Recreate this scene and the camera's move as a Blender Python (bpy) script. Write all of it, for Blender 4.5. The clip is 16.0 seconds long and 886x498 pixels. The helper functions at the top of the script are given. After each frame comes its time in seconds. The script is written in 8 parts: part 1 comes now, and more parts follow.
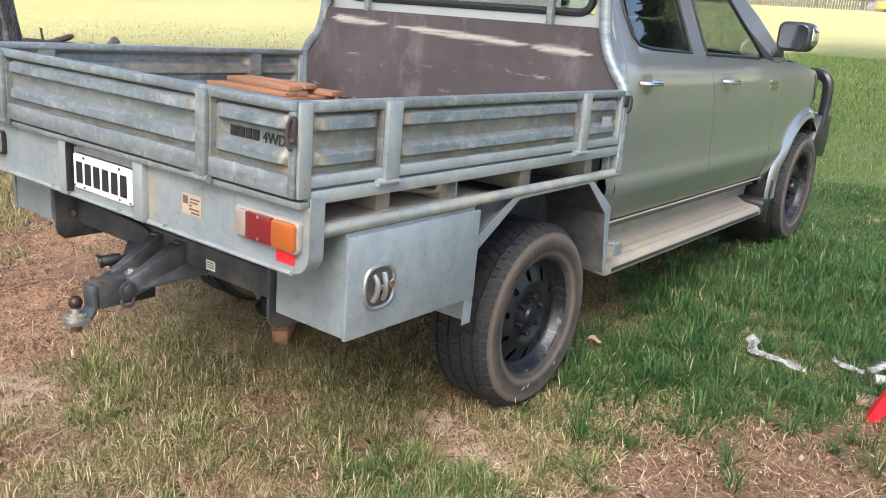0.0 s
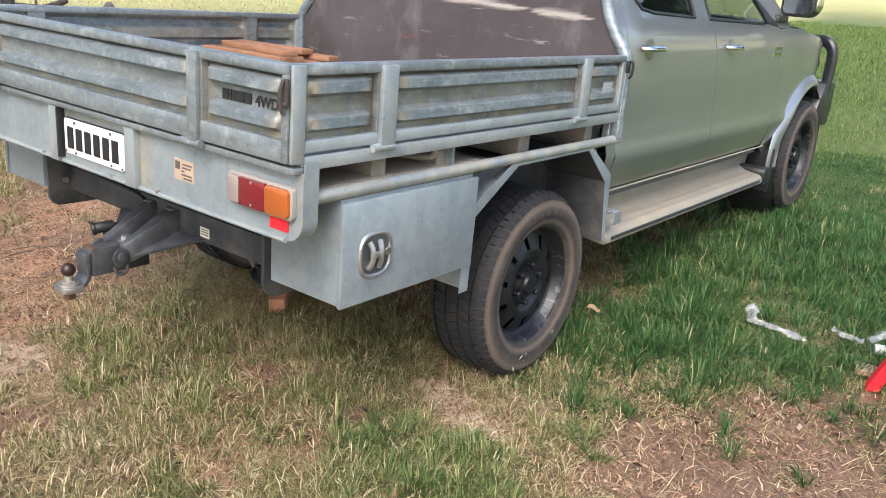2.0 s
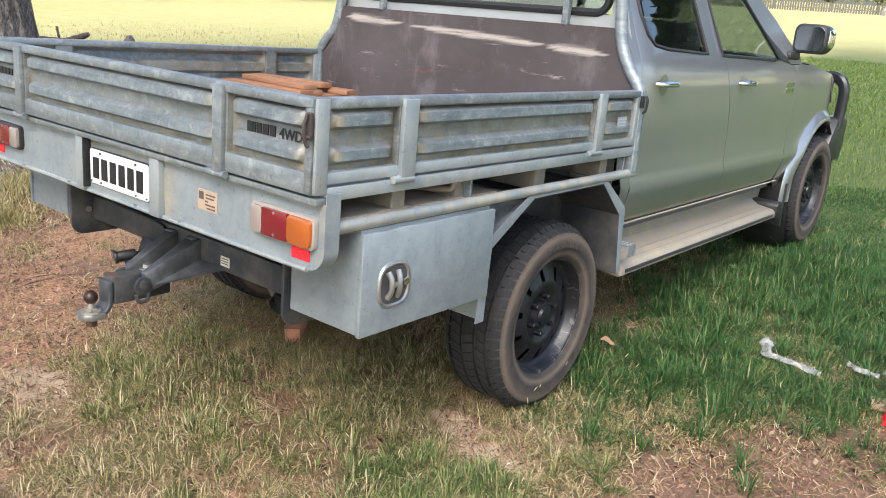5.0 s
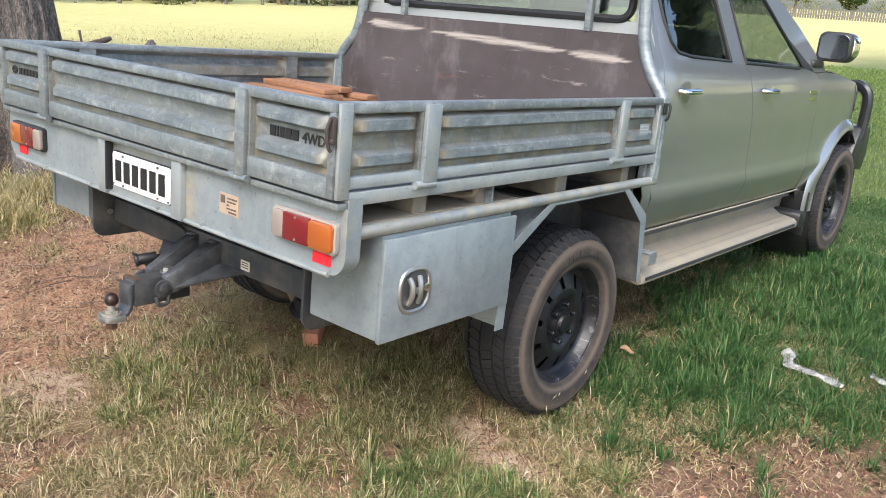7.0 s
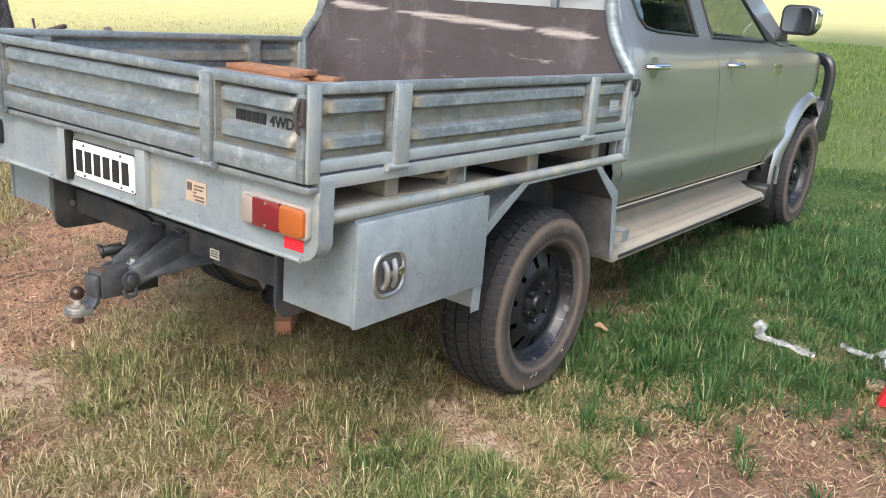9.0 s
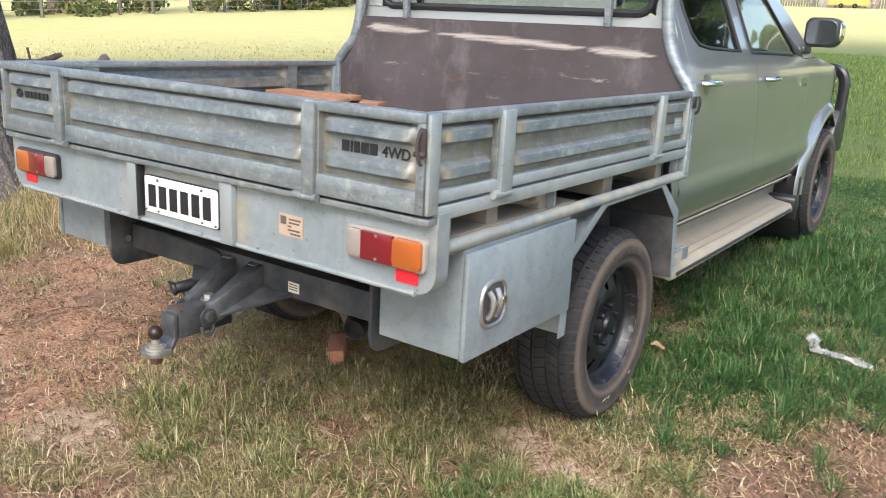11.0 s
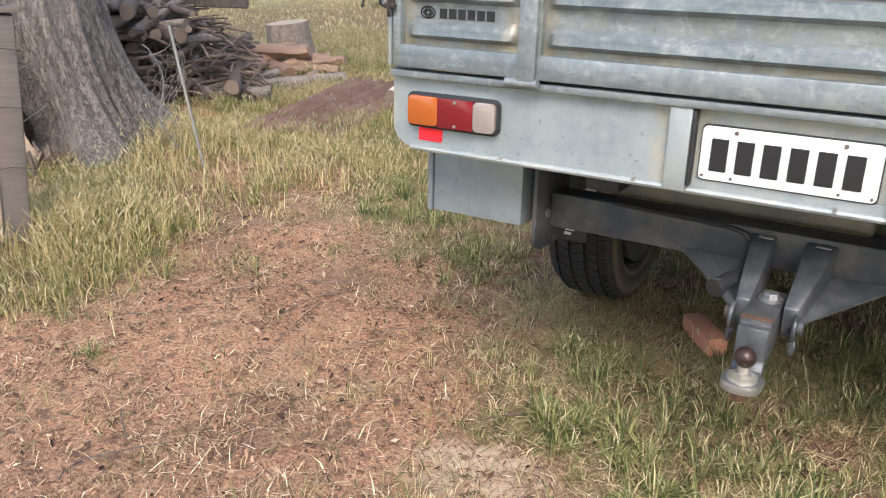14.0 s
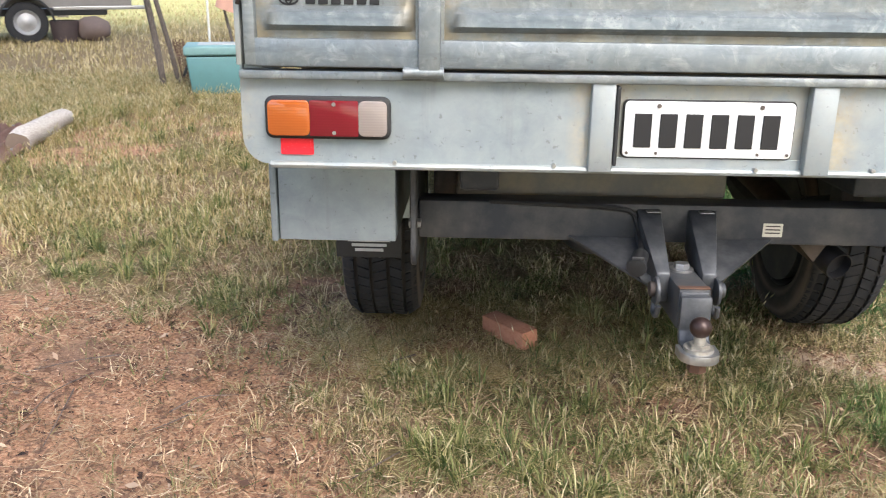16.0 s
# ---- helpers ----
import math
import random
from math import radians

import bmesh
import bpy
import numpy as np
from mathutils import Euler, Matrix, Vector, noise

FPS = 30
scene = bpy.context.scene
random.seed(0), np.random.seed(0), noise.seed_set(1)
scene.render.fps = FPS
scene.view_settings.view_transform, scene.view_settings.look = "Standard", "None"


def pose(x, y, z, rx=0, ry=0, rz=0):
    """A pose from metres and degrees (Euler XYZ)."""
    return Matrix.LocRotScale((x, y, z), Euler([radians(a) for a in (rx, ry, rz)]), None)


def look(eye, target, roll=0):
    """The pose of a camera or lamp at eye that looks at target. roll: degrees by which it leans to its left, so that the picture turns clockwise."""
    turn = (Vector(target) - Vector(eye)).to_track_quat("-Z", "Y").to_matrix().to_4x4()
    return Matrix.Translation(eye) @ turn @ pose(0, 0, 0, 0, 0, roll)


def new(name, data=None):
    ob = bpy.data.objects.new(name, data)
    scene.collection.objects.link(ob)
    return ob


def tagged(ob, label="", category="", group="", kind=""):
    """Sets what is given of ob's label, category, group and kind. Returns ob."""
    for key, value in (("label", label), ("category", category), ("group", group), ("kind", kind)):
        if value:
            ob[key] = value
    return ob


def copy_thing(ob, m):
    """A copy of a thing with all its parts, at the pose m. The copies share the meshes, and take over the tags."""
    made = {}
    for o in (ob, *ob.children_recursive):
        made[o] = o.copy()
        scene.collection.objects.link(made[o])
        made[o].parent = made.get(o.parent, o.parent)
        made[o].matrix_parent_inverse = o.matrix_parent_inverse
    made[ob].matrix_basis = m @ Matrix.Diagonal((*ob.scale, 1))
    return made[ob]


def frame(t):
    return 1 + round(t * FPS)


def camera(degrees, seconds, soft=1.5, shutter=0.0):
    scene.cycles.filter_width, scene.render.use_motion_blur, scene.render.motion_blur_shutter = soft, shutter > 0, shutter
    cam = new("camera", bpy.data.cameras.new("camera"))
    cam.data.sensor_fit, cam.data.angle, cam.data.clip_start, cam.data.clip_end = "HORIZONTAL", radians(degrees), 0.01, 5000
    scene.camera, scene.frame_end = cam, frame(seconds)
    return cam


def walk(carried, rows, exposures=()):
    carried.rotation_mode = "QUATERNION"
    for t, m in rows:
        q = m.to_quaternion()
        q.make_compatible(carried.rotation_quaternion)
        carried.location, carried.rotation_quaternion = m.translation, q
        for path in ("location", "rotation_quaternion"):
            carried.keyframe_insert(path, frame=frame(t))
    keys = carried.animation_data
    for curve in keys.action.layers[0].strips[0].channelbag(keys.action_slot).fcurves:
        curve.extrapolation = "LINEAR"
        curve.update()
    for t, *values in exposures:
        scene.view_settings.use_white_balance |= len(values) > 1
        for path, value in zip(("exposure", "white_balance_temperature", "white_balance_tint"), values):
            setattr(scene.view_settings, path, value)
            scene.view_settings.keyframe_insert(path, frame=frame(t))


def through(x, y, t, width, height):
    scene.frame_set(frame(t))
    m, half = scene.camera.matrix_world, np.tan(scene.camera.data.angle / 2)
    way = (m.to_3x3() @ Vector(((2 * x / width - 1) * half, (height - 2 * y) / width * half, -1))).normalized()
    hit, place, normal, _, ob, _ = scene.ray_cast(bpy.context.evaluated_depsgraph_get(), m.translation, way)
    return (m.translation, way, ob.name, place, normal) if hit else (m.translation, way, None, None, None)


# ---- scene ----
# The camera's rows are given relative to the parked ute: metres right, ahead and up from the middle of its tail skirt, then yaw, pitch and roll.
cam = camera(56.42, 16.0, soft=0.6, shutter=0.3)
NOSE = -3.0
UTE = pose(0, 0, 0.238, NOSE, 0, 0)
ROWS = [
    (0.0, 2.3282, -1.3199, 1.2265, 37.44, -15.59, 4.62),
    (0.5, 2.3222, -1.3059, 1.2149, 37.82, -16.85, 4.82),
    (1.0, 2.3186, -1.2951, 1.2142, 37.44, -17.52, 4.75),
    (1.5, 2.3182, -1.2898, 1.2088, 37.26, -18.19, 4.68),
    (2.0, 2.3169, -1.2906, 1.2114, 37.25, -17.68, 4.79),
    (2.5, 2.3234, -1.2987, 1.2142, 37.07, -17.13, 4.84),
    (3.0, 2.3212, -1.3096, 1.2193, 37.18, -16.89, 4.86),
    (3.5, 2.3219, -1.3096, 1.2185, 37.21, -16.68, 4.88),
    (4.0, 2.3229, -1.3133, 1.2159, 37.26, -16.27, 4.91),
    (6.5, 2.3069, -1.3407, 1.2141, 39.6, -15.08, 5.11),
    (7.0, 2.3005, -1.3274, 1.211, 39.34, -15.21, 5.28),
    (7.5, 2.293, -1.3168, 1.2091, 38.9, -15.73, 5.27),
    (8.0, 2.2893, -1.3102, 1.2039, 38.5, -16.15, 5.22),
    (10.5, 2.1044, -1.3966, 1.193, 35.13, -15.66, 2.78),
    (11.0, 1.968, -1.4746, 1.1958, 35.14, -14.94, 2.93),
    (11.5, 1.7407, -1.4594, 1.1552, 34.72, -14.34, 4.16),
    (12.0, 1.452, -1.4484, 1.1493, 31.67, -13.98, 5.77),
    (12.5, 1.1306, -1.548, 1.1228, 33.11, -18.42, 4.07),
    (13.0, 0.8409, -1.6134, 1.104, 35.1, -17.07, 3.51),
    (13.5, 0.5471, -1.6097, 1.068, 35.79, -16.61, 3.61),
    (14.0, 0.2364, -1.7002, 1.0333, 30.79, -19.33, 1.48),
    (14.5, -0.0166, -1.7243, 1.009, 27.16, -17.74, 2.95),
    (15.0, -0.2201, -1.6514, 1.0162, 22.79, -17.67, 1.4),
    (15.5, -0.3903, -1.6472, 0.9926, 8.9, -17.8, -0.12),
    (16.0, -0.475, -1.6525, 0.9084, 1.58, -16.53, 0.75),
]
EXPOSURE = 1.40


def eye_pose(x, y, z, yaw, pitch, roll):
    ahead = Vector((-math.sin(radians(yaw)) * math.cos(radians(pitch)), math.cos(radians(yaw)) * math.cos(radians(pitch)), math.sin(radians(pitch))))
    return look((x, y, z), Vector((x, y, z)) + ahead, roll)


walk(cam, [(t, UTE @ eye_pose(*row)) for t, *row in ROWS], [(0.0, EXPOSURE), (11.5, EXPOSURE), (13.5, EXPOSURE + 0.04), (16.0, EXPOSURE + 0.06)])

# ---------- hazy bright daylight, the near ground in the thin shade of trees ----------
SUN_UP, SUN_TURN = 46.0, 155.0
world = bpy.data.worlds.new("sky")
scene.world = world
world.use_nodes = True
wn = world.node_tree
sky = wn.nodes.new("ShaderNodeTexSky")
sky.sky_type, sky.sun_disc = "NISHITA", False
sky.sun_elevation, sky.sun_rotation = radians(SUN_UP), radians(SUN_TURN)
sky.dust_density = 3.0
haze = wn.nodes.new("ShaderNodeHueSaturation")
haze.inputs["Saturation"].default_value = 1.0
wn.links.new(sky.outputs[0], haze.inputs["Color"])
wn.links.new(haze.outputs[0], wn.nodes["Background"].inputs[0])
wn.nodes["Background"].inputs[1].default_value = 0.16
sun = new("sun", bpy.data.lights.new("sun", "SUN"))
sun.data.energy, sun.data.angle, sun.data.color = 1.20, radians(34), (1.0, 0.98, 0.955)
SUN_WAY = Vector((math.sin(radians(SUN_TURN)) * math.cos(radians(SUN_UP)), math.cos(radians(SUN_TURN)) * math.cos(radians(SUN_UP)), math.sin(radians(SUN_UP))))
sun.rotation_euler = SUN_WAY.to_track_quat("Z", "Y").to_euler()


# ---------- materials ----------
class Mat:
    """A node material with short ways to add noise, ramps, mixes and bump."""

    def __init__(self, name, rough=0.6, metal=0.0, color=(0.5, 0.5, 0.5)):
        self.m = bpy.data.materials.new(name)
        self.m.use_nodes = True
        self.t = self.m.node_tree
        self.b = self.t.nodes["Principled BSDF"]
        self.b.inputs["Roughness"].default_value = rough
        self.b.inputs["Metallic"].default_value = metal
        self.b.inputs["Base Color"].default_value = (*color, 1)
        self.co = self.t.nodes.new("ShaderNodeTexCoord").outputs["Object"]

    def node(self, kind, **values):
        n = self.t.nodes.new(kind)
        for key, value in values.items():
            n.inputs[key].default_value = value
        return n

    def link(self, a, b):
        self.t.links.new(a, b)

    def scaled(self, sx, sy, sz):
        n = self.t.nodes.new("ShaderNodeMapping")
        n.inputs["Scale"].default_value = (sx, sy, sz)
        self.link(self.co, n.inputs[0])
        return n.outputs[0]

    def noise(self, scale, detail=4.0, rough=0.6, co=None, dist=0.0):
        n = self.node("ShaderNodeTexNoise", Scale=scale, Detail=detail, Roughness=rough, Distortion=dist)
        self.link(co or self.co, n.inputs["Vector"])
        return n.outputs[0]

    def ramp(self, fac, *stops):
        n = self.t.nodes.new("ShaderNodeValToRGB")
        while len(n.color_ramp.elements) < len(stops):
            n.color_ramp.elements.new(0.5)
        for e, (at, c) in zip(n.color_ramp.elements, stops):
            e.position, e.color = at, (*c, 1) if len(c) == 3 else c
        self.link(fac, n.inputs[0])
        return n.outputs[0]

    def mask(self, fac, lo, hi):
        n = self.node("ShaderNodeMapRange", **{"From Min": lo, "From Max": hi})
        self.link(fac, n.inputs[0])
        return n.outputs[0]

    def mix(self, fac, a, b, kind="MIX"):
        n = self.t.nodes.new("ShaderNodeMix")
        n.data_type, n.blend_type = "RGBA", kind
        for value, at in ((fac, 0), (a, 6), (b, 7)):
            if hasattr(value, "links"):
                self.link(value, n.inputs[at])
            else:
                n.inputs[at].default_value = value if at == 0 else (*value, 1)
        return n.outputs[2]

    def times(self, a, b):
        n = self.t.nodes.new("ShaderNodeMath")
        n.operation = "MULTIPLY"
        for value, at in ((a, 0), (b, 1)):
            if hasattr(value, "links"):
                self.link(value, n.inputs[at])
            else:
                n.inputs[at].default_value = value
        return n.outputs[0]

    def plus(self, a, b, shift=0.0):
        n = self.t.nodes.new("ShaderNodeMath")
        n.operation = "ADD"
        self.link(a, n.inputs[0])
        self.link(b, n.inputs[1])
        m = self.t.nodes.new("ShaderNodeMath")
        m.operation = "ADD"
        self.link(n.outputs[0], m.inputs[0])
        m.inputs[1].default_value = shift
        return m.outputs[0]

    def attribute(self, name):
        n = self.t.nodes.new("ShaderNodeAttribute")
        n.attribute_name = name
        return n

    def color(self, c):
        self.link(c, self.b.inputs["Base Color"])
        return self

    def rough(self, fac, lo, hi):
        n = self.node("ShaderNodeMapRange", **{"To Min": lo, "To Max": hi})
        self.link(fac, n.inputs[0])
        self.link(n.outputs[0], self.b.inputs["Roughness"])
        return self

    def bump(self, fac, strength=0.3, distance=0.01):
        n = self.node("ShaderNodeBump", Strength=strength, Distance=distance)
        self.link(fac, n.inputs["Height"])
        self.link(n.outputs[0], self.b.inputs["Normal"])
        return self


def plain(name, color, rough=0.6, metal=0.0, vary=0.25, scale=30.0, bump=0.0):
    """A surface of one colour with fine grain and broad wear."""
    k = Mat(name, rough, metal)
    fine, broad = k.noise(scale, 6, 0.65), k.noise(scale * 0.13, 3, 0.5)
    dark, light = tuple(c * (1 - vary) for c in color), tuple(min(1, c * (1 + vary)) for c in color)
    c = k.mix(broad, k.ramp(fine, (0.3, dark), (0.7, light)), color)
    k.color(c).rough(fine, max(0.02, rough - 0.12), min(1, rough + 0.12))
    if bump:
        k.bump(fine, bump, 0.004)
    return k.m


def galvanised():
    """Weathered zinc: spangle, white bloom in blotches, dark water marks and tan dirt where it lodges."""
    k = Mat("galvanised_steel", 0.45, 0.5)
    spangle = k.noise(38, 5, 0.7, dist=0.6)
    cloud = k.noise(4.5, 5, 0.6)
    streak = k.noise(7, 4, 0.6, k.scaled(1, 1, 5))
    c = k.ramp(spangle, (0.32, (0.153, 0.192, 0.220)), (0.5, (0.203, 0.245, 0.274)), (0.68, (0.290, 0.332, 0.359)))
    c = k.mix(k.mask(cloud, 0.35, 0.68), c, k.mix(0.5, c, (0.336, 0.377, 0.398)))
    c = k.mix(k.times(k.mask(k.noise(17, 6, 0.7, dist=0.8), 0.54, 0.66), 0.55), c, (0.508, 0.543, 0.556))
    c = k.mix(k.times(k.mask(streak, 0.50, 0.66), 0.55), c, (0.118, 0.146, 0.174))
    grime = k.noise(2.3, 5, 0.65, k.scaled(1, 1, 2.2))
    c = k.mix(k.times(k.mask(grime, 0.52, 0.68), 0.45), c, (0.138, 0.166, 0.199))
    c = k.mix(k.times(k.mask(k.noise(60, 3, 0.6), 0.63, 0.70), 0.4), c, (0.092, 0.101, 0.114))
    rust = k.attribute("stain").outputs["Fac"]
    soil = k.mix(k.mask(k.noise(6, 4, 0.6), 0.42, 0.6), (0.34, 0.30, 0.215), (0.175, 0.148, 0.108))
    c = k.mix(k.times(rust, k.mask(k.noise(16, 5, 0.7), 0.25, 0.55)), c, soil)
    k.color(c).rough(cloud, 0.36, 0.66).bump(spangle, 0.06, 0.003)
    return k.m


def galvanised_white():
    """Newer bare zinc with a chalky bloom, as on the locker doors and the tail skirt."""
    k = Mat("chalky_zinc", 0.5, 0.45)
    spangle, cloud = k.noise(26, 5, 0.7, dist=0.4), k.noise(3.2, 4, 0.6)
    run = k.noise(9, 4, 0.6, k.scaled(1.5, 1.5, 0.16))
    c = k.ramp(spangle, (0.3, (0.215, 0.262, 0.295)), (0.7, (0.315, 0.366, 0.396)))
    c = k.mix(k.mask(cloud, 0.35, 0.7), c, (0.36, 0.412, 0.438))
    c = k.mix(k.times(k.mask(k.noise(7, 5, 0.65), 0.52, 0.66), 0.5), c, (0.27, 0.31, 0.335))
    c = k.mix(k.times(k.mask(run, 0.6, 0.72), 0.6), c, (0.20, 0.22, 0.23))
    c = k.mix(k.times(k.mask(k.noise(70, 3, 0.6), 0.64, 0.70), 0.5), c, (0.12, 0.13, 0.135))
    soil = k.mix(k.mask(k.noise(9, 4, 0.6), 0.42, 0.6), (0.52, 0.46, 0.33), (0.36, 0.31, 0.22))
    c = k.mix(k.times(k.attribute("stain").outputs["Fac"], k.mask(k.noise(13, 5, 0.7), 0.32, 0.60)), c, soil)
    k.color(c).rough(cloud, 0.38, 0.62).bump(spangle, 0.05, 0.003)
    return k.m


def dusty(name, base, dust, amount=0.5, rough=0.7, metal=0.0, scale=9.0):
    k = Mat(name, rough, metal)
    cloud, fine = k.noise(scale, 6, 0.65), k.noise(scale * 9, 4, 0.6)
    c = k.mix(k.mask(cloud, 0.62 - amount * 0.4, 0.95 - amount * 0.4), base, dust)
    c = k.mix(k.times(fine, 0.35), c, tuple(v * 0.6 for v in base))
    k.color(c).rough(cloud, rough - 0.15, min(1, rough + 0.2)).bump(fine, 0.12, 0.003)
    return k.m


def car_paint():
    k = Mat("sage_silver_paint", 0.30, 0.72, (0.33, 0.36, 0.33))
    flake, film = k.noise(900, 2, 0.5), k.noise(3.5, 5, 0.6)
    c = k.ramp(flake, (0.3, (0.305, 0.318, 0.340)), (0.7, (0.405, 0.420, 0.445)))
    low = k.attribute("stain").outputs["Fac"]
    c = k.mix(k.times(low, k.mask(film, 0.3, 0.7)), c, (0.36, 0.30, 0.21))
    k.color(c).rough(film, 0.26, 0.36)
    k.b.inputs["Coat Weight"].default_value, k.b.inputs["Coat Roughness"].default_value = 1.0, 0.06
    return k.m


def lens(name, color):
    k = Mat(name, 0.12, 0.0, color)
    bands = k.t.nodes.new("ShaderNodeTexWave")
    bands.bands_direction = "Z"
    bands.inputs["Scale"].default_value = 60
    k.link(k.co, bands.inputs["Vector"])
    k.color(k.mix(k.times(bands.outputs[1], 0.16), color, tuple(c * 0.55 for c in color))).bump(bands.outputs[1], 0.07, 0.002)
    k.b.inputs["Coat Weight"].default_value = 0.6
    return k.m


def glass(name, tint, rough=0.01, gloss_least=0.08):
    """A thin tinted pane: clear through, glossy toward grazing angles."""
    k = Mat(name, rough)
    through_ = k.t.nodes.new("ShaderNodeBsdfTransparent")
    through_.inputs[0].default_value = (*tint, 1)
    gloss = k.t.nodes.new("ShaderNodeBsdfGlossy")
    gloss.inputs["Roughness"].default_value = rough
    edge_on = k.t.nodes.new("ShaderNodeLayerWeight")
    edge_on.inputs["Blend"].default_value = 0.5
    power = k.t.nodes.new("ShaderNodeMath")
    power.operation = "POWER"
    power.inputs[1].default_value = 4.0
    k.link(edge_on.outputs["Facing"], power.inputs[0])
    span_ = k.node("ShaderNodeMapRange", **{"To Min": gloss_least, "To Max": 1.0})
    k.link(power.outputs[0], span_.inputs[0])
    both = k.t.nodes.new("ShaderNodeMixShader")
    k.link(span_.outputs[0], both.inputs[0])
    k.link(through_.outputs[0], both.inputs[1])
    k.link(gloss.outputs[0], both.inputs[2])
    k.link(both.outputs[0], k.t.nodes["Material Output"].inputs[0])
    return k.m


def ply():
    """Brown film-faced plywood, scuffed pale along a band and in scrapes."""
    k = Mat("film_faced_ply", 0.42)
    cloud = k.noise(2.2, 6, 0.65)
    grain = k.noise(14, 5, 0.65, k.scaled(0.5, 1, 5))
    c = k.mix(k.mask(cloud, 0.38, 0.7), (0.047, 0.037, 0.039), (0.088, 0.075, 0.079))
    c = k.mix(k.times(grain, 0.4), c, (0.044, 0.034, 0.036))
    scrape = k.noise(3.2, 6, 0.75, k.scaled(1.1, 1, 4.5), 0.5)
    c = k.mix(k.times(k.mask(scrape, 0.62, 0.70), 0.8), c, (0.28, 0.25, 0.23))
    haze_ = k.noise(3.4, 6, 0.7, k.scaled(1.6, 1, 0.8))
    c = k.mix(k.times(k.mask(haze_, 0.54, 0.72), 0.45), c, (0.20, 0.185, 0.19))
    scratch = k.noise(20, 3, 0.6, k.scaled(1.0, 1, 0.09), 0.3)
    c = k.mix(k.times(k.mask(scratch, 0.68, 0.74), 0.6), c, (0.30, 0.28, 0.27))
    red = k.noise(2.0, 5, 0.7, k.scaled(1, 1, 3))
    c = k.mix(k.times(k.mask(red, 0.67, 0.76), 0.5), c, (0.20, 0.075, 0.055))
    band = k.attribute("stain").outputs["Fac"]
    c = k.mix(k.times(band, k.mask(k.noise(7, 6, 0.75, k.scaled(0.45, 1, 6)), 0.30, 0.50)), c, (0.36, 0.325, 0.295))
    k.color(c).rough(cloud, 0.55, 0.78).bump(grain, 0.1, 0.003)
    return k.m


def timber(name, light, dark, scale=7.0, rough=0.75):
    k = Mat(name, rough)
    grain = k.noise(scale, 6, 0.7, k.scaled(1, 6, 6), 0.4)
    broad = k.noise(2.0, 3, 0.5)
    info = k.t.nodes.new("ShaderNodeObjectInfo")
    c = k.mix(grain, dark, light)
    c = k.mix(k.times(info.outputs["Random"], 0.45), c, tuple(v * 0.55 for v in light))
    c = k.mix(k.times(broad, 0.3), c, dark)
    k.color(c).bump(grain, 0.35, 0.006)
    return k.m


GALV, ZINC, PAINT = galvanised(), galvanised_white(), car_paint()
DUSTY_STEEL = dusty("dusty_steel", (0.20, 0.195, 0.18), (0.36, 0.31, 0.225), 0.6, 0.7, 0.25)
CHASSIS = dusty("chassis_black", (0.038, 0.043, 0.052), (0.140, 0.132, 0.122), 0.50, 0.55, 0.15)
BLACK = plain("black_plastic", (0.018, 0.019, 0.021), 0.45, 0, 0.3, 60, 0.1)
SATIN = plain("satin_black_bar", (0.022, 0.024, 0.028), 0.35, 0.1, 0.3, 40)
RUBBER = dusty("dusty_rubber", (0.014, 0.015, 0.018), (0.042, 0.038, 0.036), 0.25, 0.85)


def wheel_black():
    """Chipped black wheel enamel: scuffed white toward the outer barrel."""
    k = Mat("black_steel_wheel", 0.3, 0.2)
    sep, flat, span_ = k.t.nodes.new("ShaderNodeSeparateXYZ"), k.t.nodes.new("ShaderNodeCombineXYZ"), k.t.nodes.new("ShaderNodeVectorMath")
    span_.operation = "LENGTH"
    k.link(k.co, sep.inputs[0])
    k.link(sep.outputs[1], flat.inputs[0])
    k.link(sep.outputs[2], flat.inputs[1])
    k.link(flat.outputs[0], span_.inputs[0])
    film, chip = k.noise(9, 5, 0.65), k.noise(26, 6, 0.72, k.scaled(0.5, 1, 1), 0.6)
    c = k.mix(k.mask(film, 0.45, 0.75), (0.008, 0.009, 0.013), (0.026, 0.026, 0.030))
    c = k.mix(k.times(k.times(k.mask(span_.outputs["Value"], 0.200, 0.226), k.mask(chip, 0.56, 0.66)), 0.5), c, (0.30, 0.30, 0.30))
    c = k.mix(k.times(k.mask(chip, 0.67, 0.73), 0.4), c, (0.26, 0.25, 0.24))
    k.color(c).rough(film, 0.22, 0.5).bump(chip, 0.1, 0.002)
    return k.m


RIM = wheel_black()
RIM_LIP = dusty("worn_wheel_lip", (0.030, 0.034, 0.044), (0.62, 0.62, 0.60), 0.46, 0.30, 0.6, 20)
CHROME = plain("chrome", (0.72, 0.73, 0.74), 0.12, 1.0, 0.05, 50)
STEEL = plain("worn_steel", (0.42, 0.42, 0.42), 0.35, 0.85, 0.25, 40)
DARK_CATCH = plain("dark_rusty_catch", (0.060, 0.048, 0.044), 0.7, 0.3, 0.4, 40, 0.2)
DISH = plain("shaded_zinc_dish", (0.12, 0.125, 0.13), 0.4, 0.6, 0.2, 30)
RUSTY = plain("rusty_steel", (0.14, 0.075, 0.05), 0.75, 0.3, 0.4, 40, 0.2)
GLASS_DARK, GLASS_CLEAR = glass("smoked_glass", (0.10, 0.12, 0.12), 0.02, 0.13), glass("window_glass", (0.50, 0.57, 0.58), 0.02, 0.20)
SCREEN_GLASS = glass("windscreen_glass", (0.74, 0.82, 0.79))
MIRROR = plain("mirror_glass", (0.17, 0.19, 0.21), 0.03, 1.0, 0.02, 8)
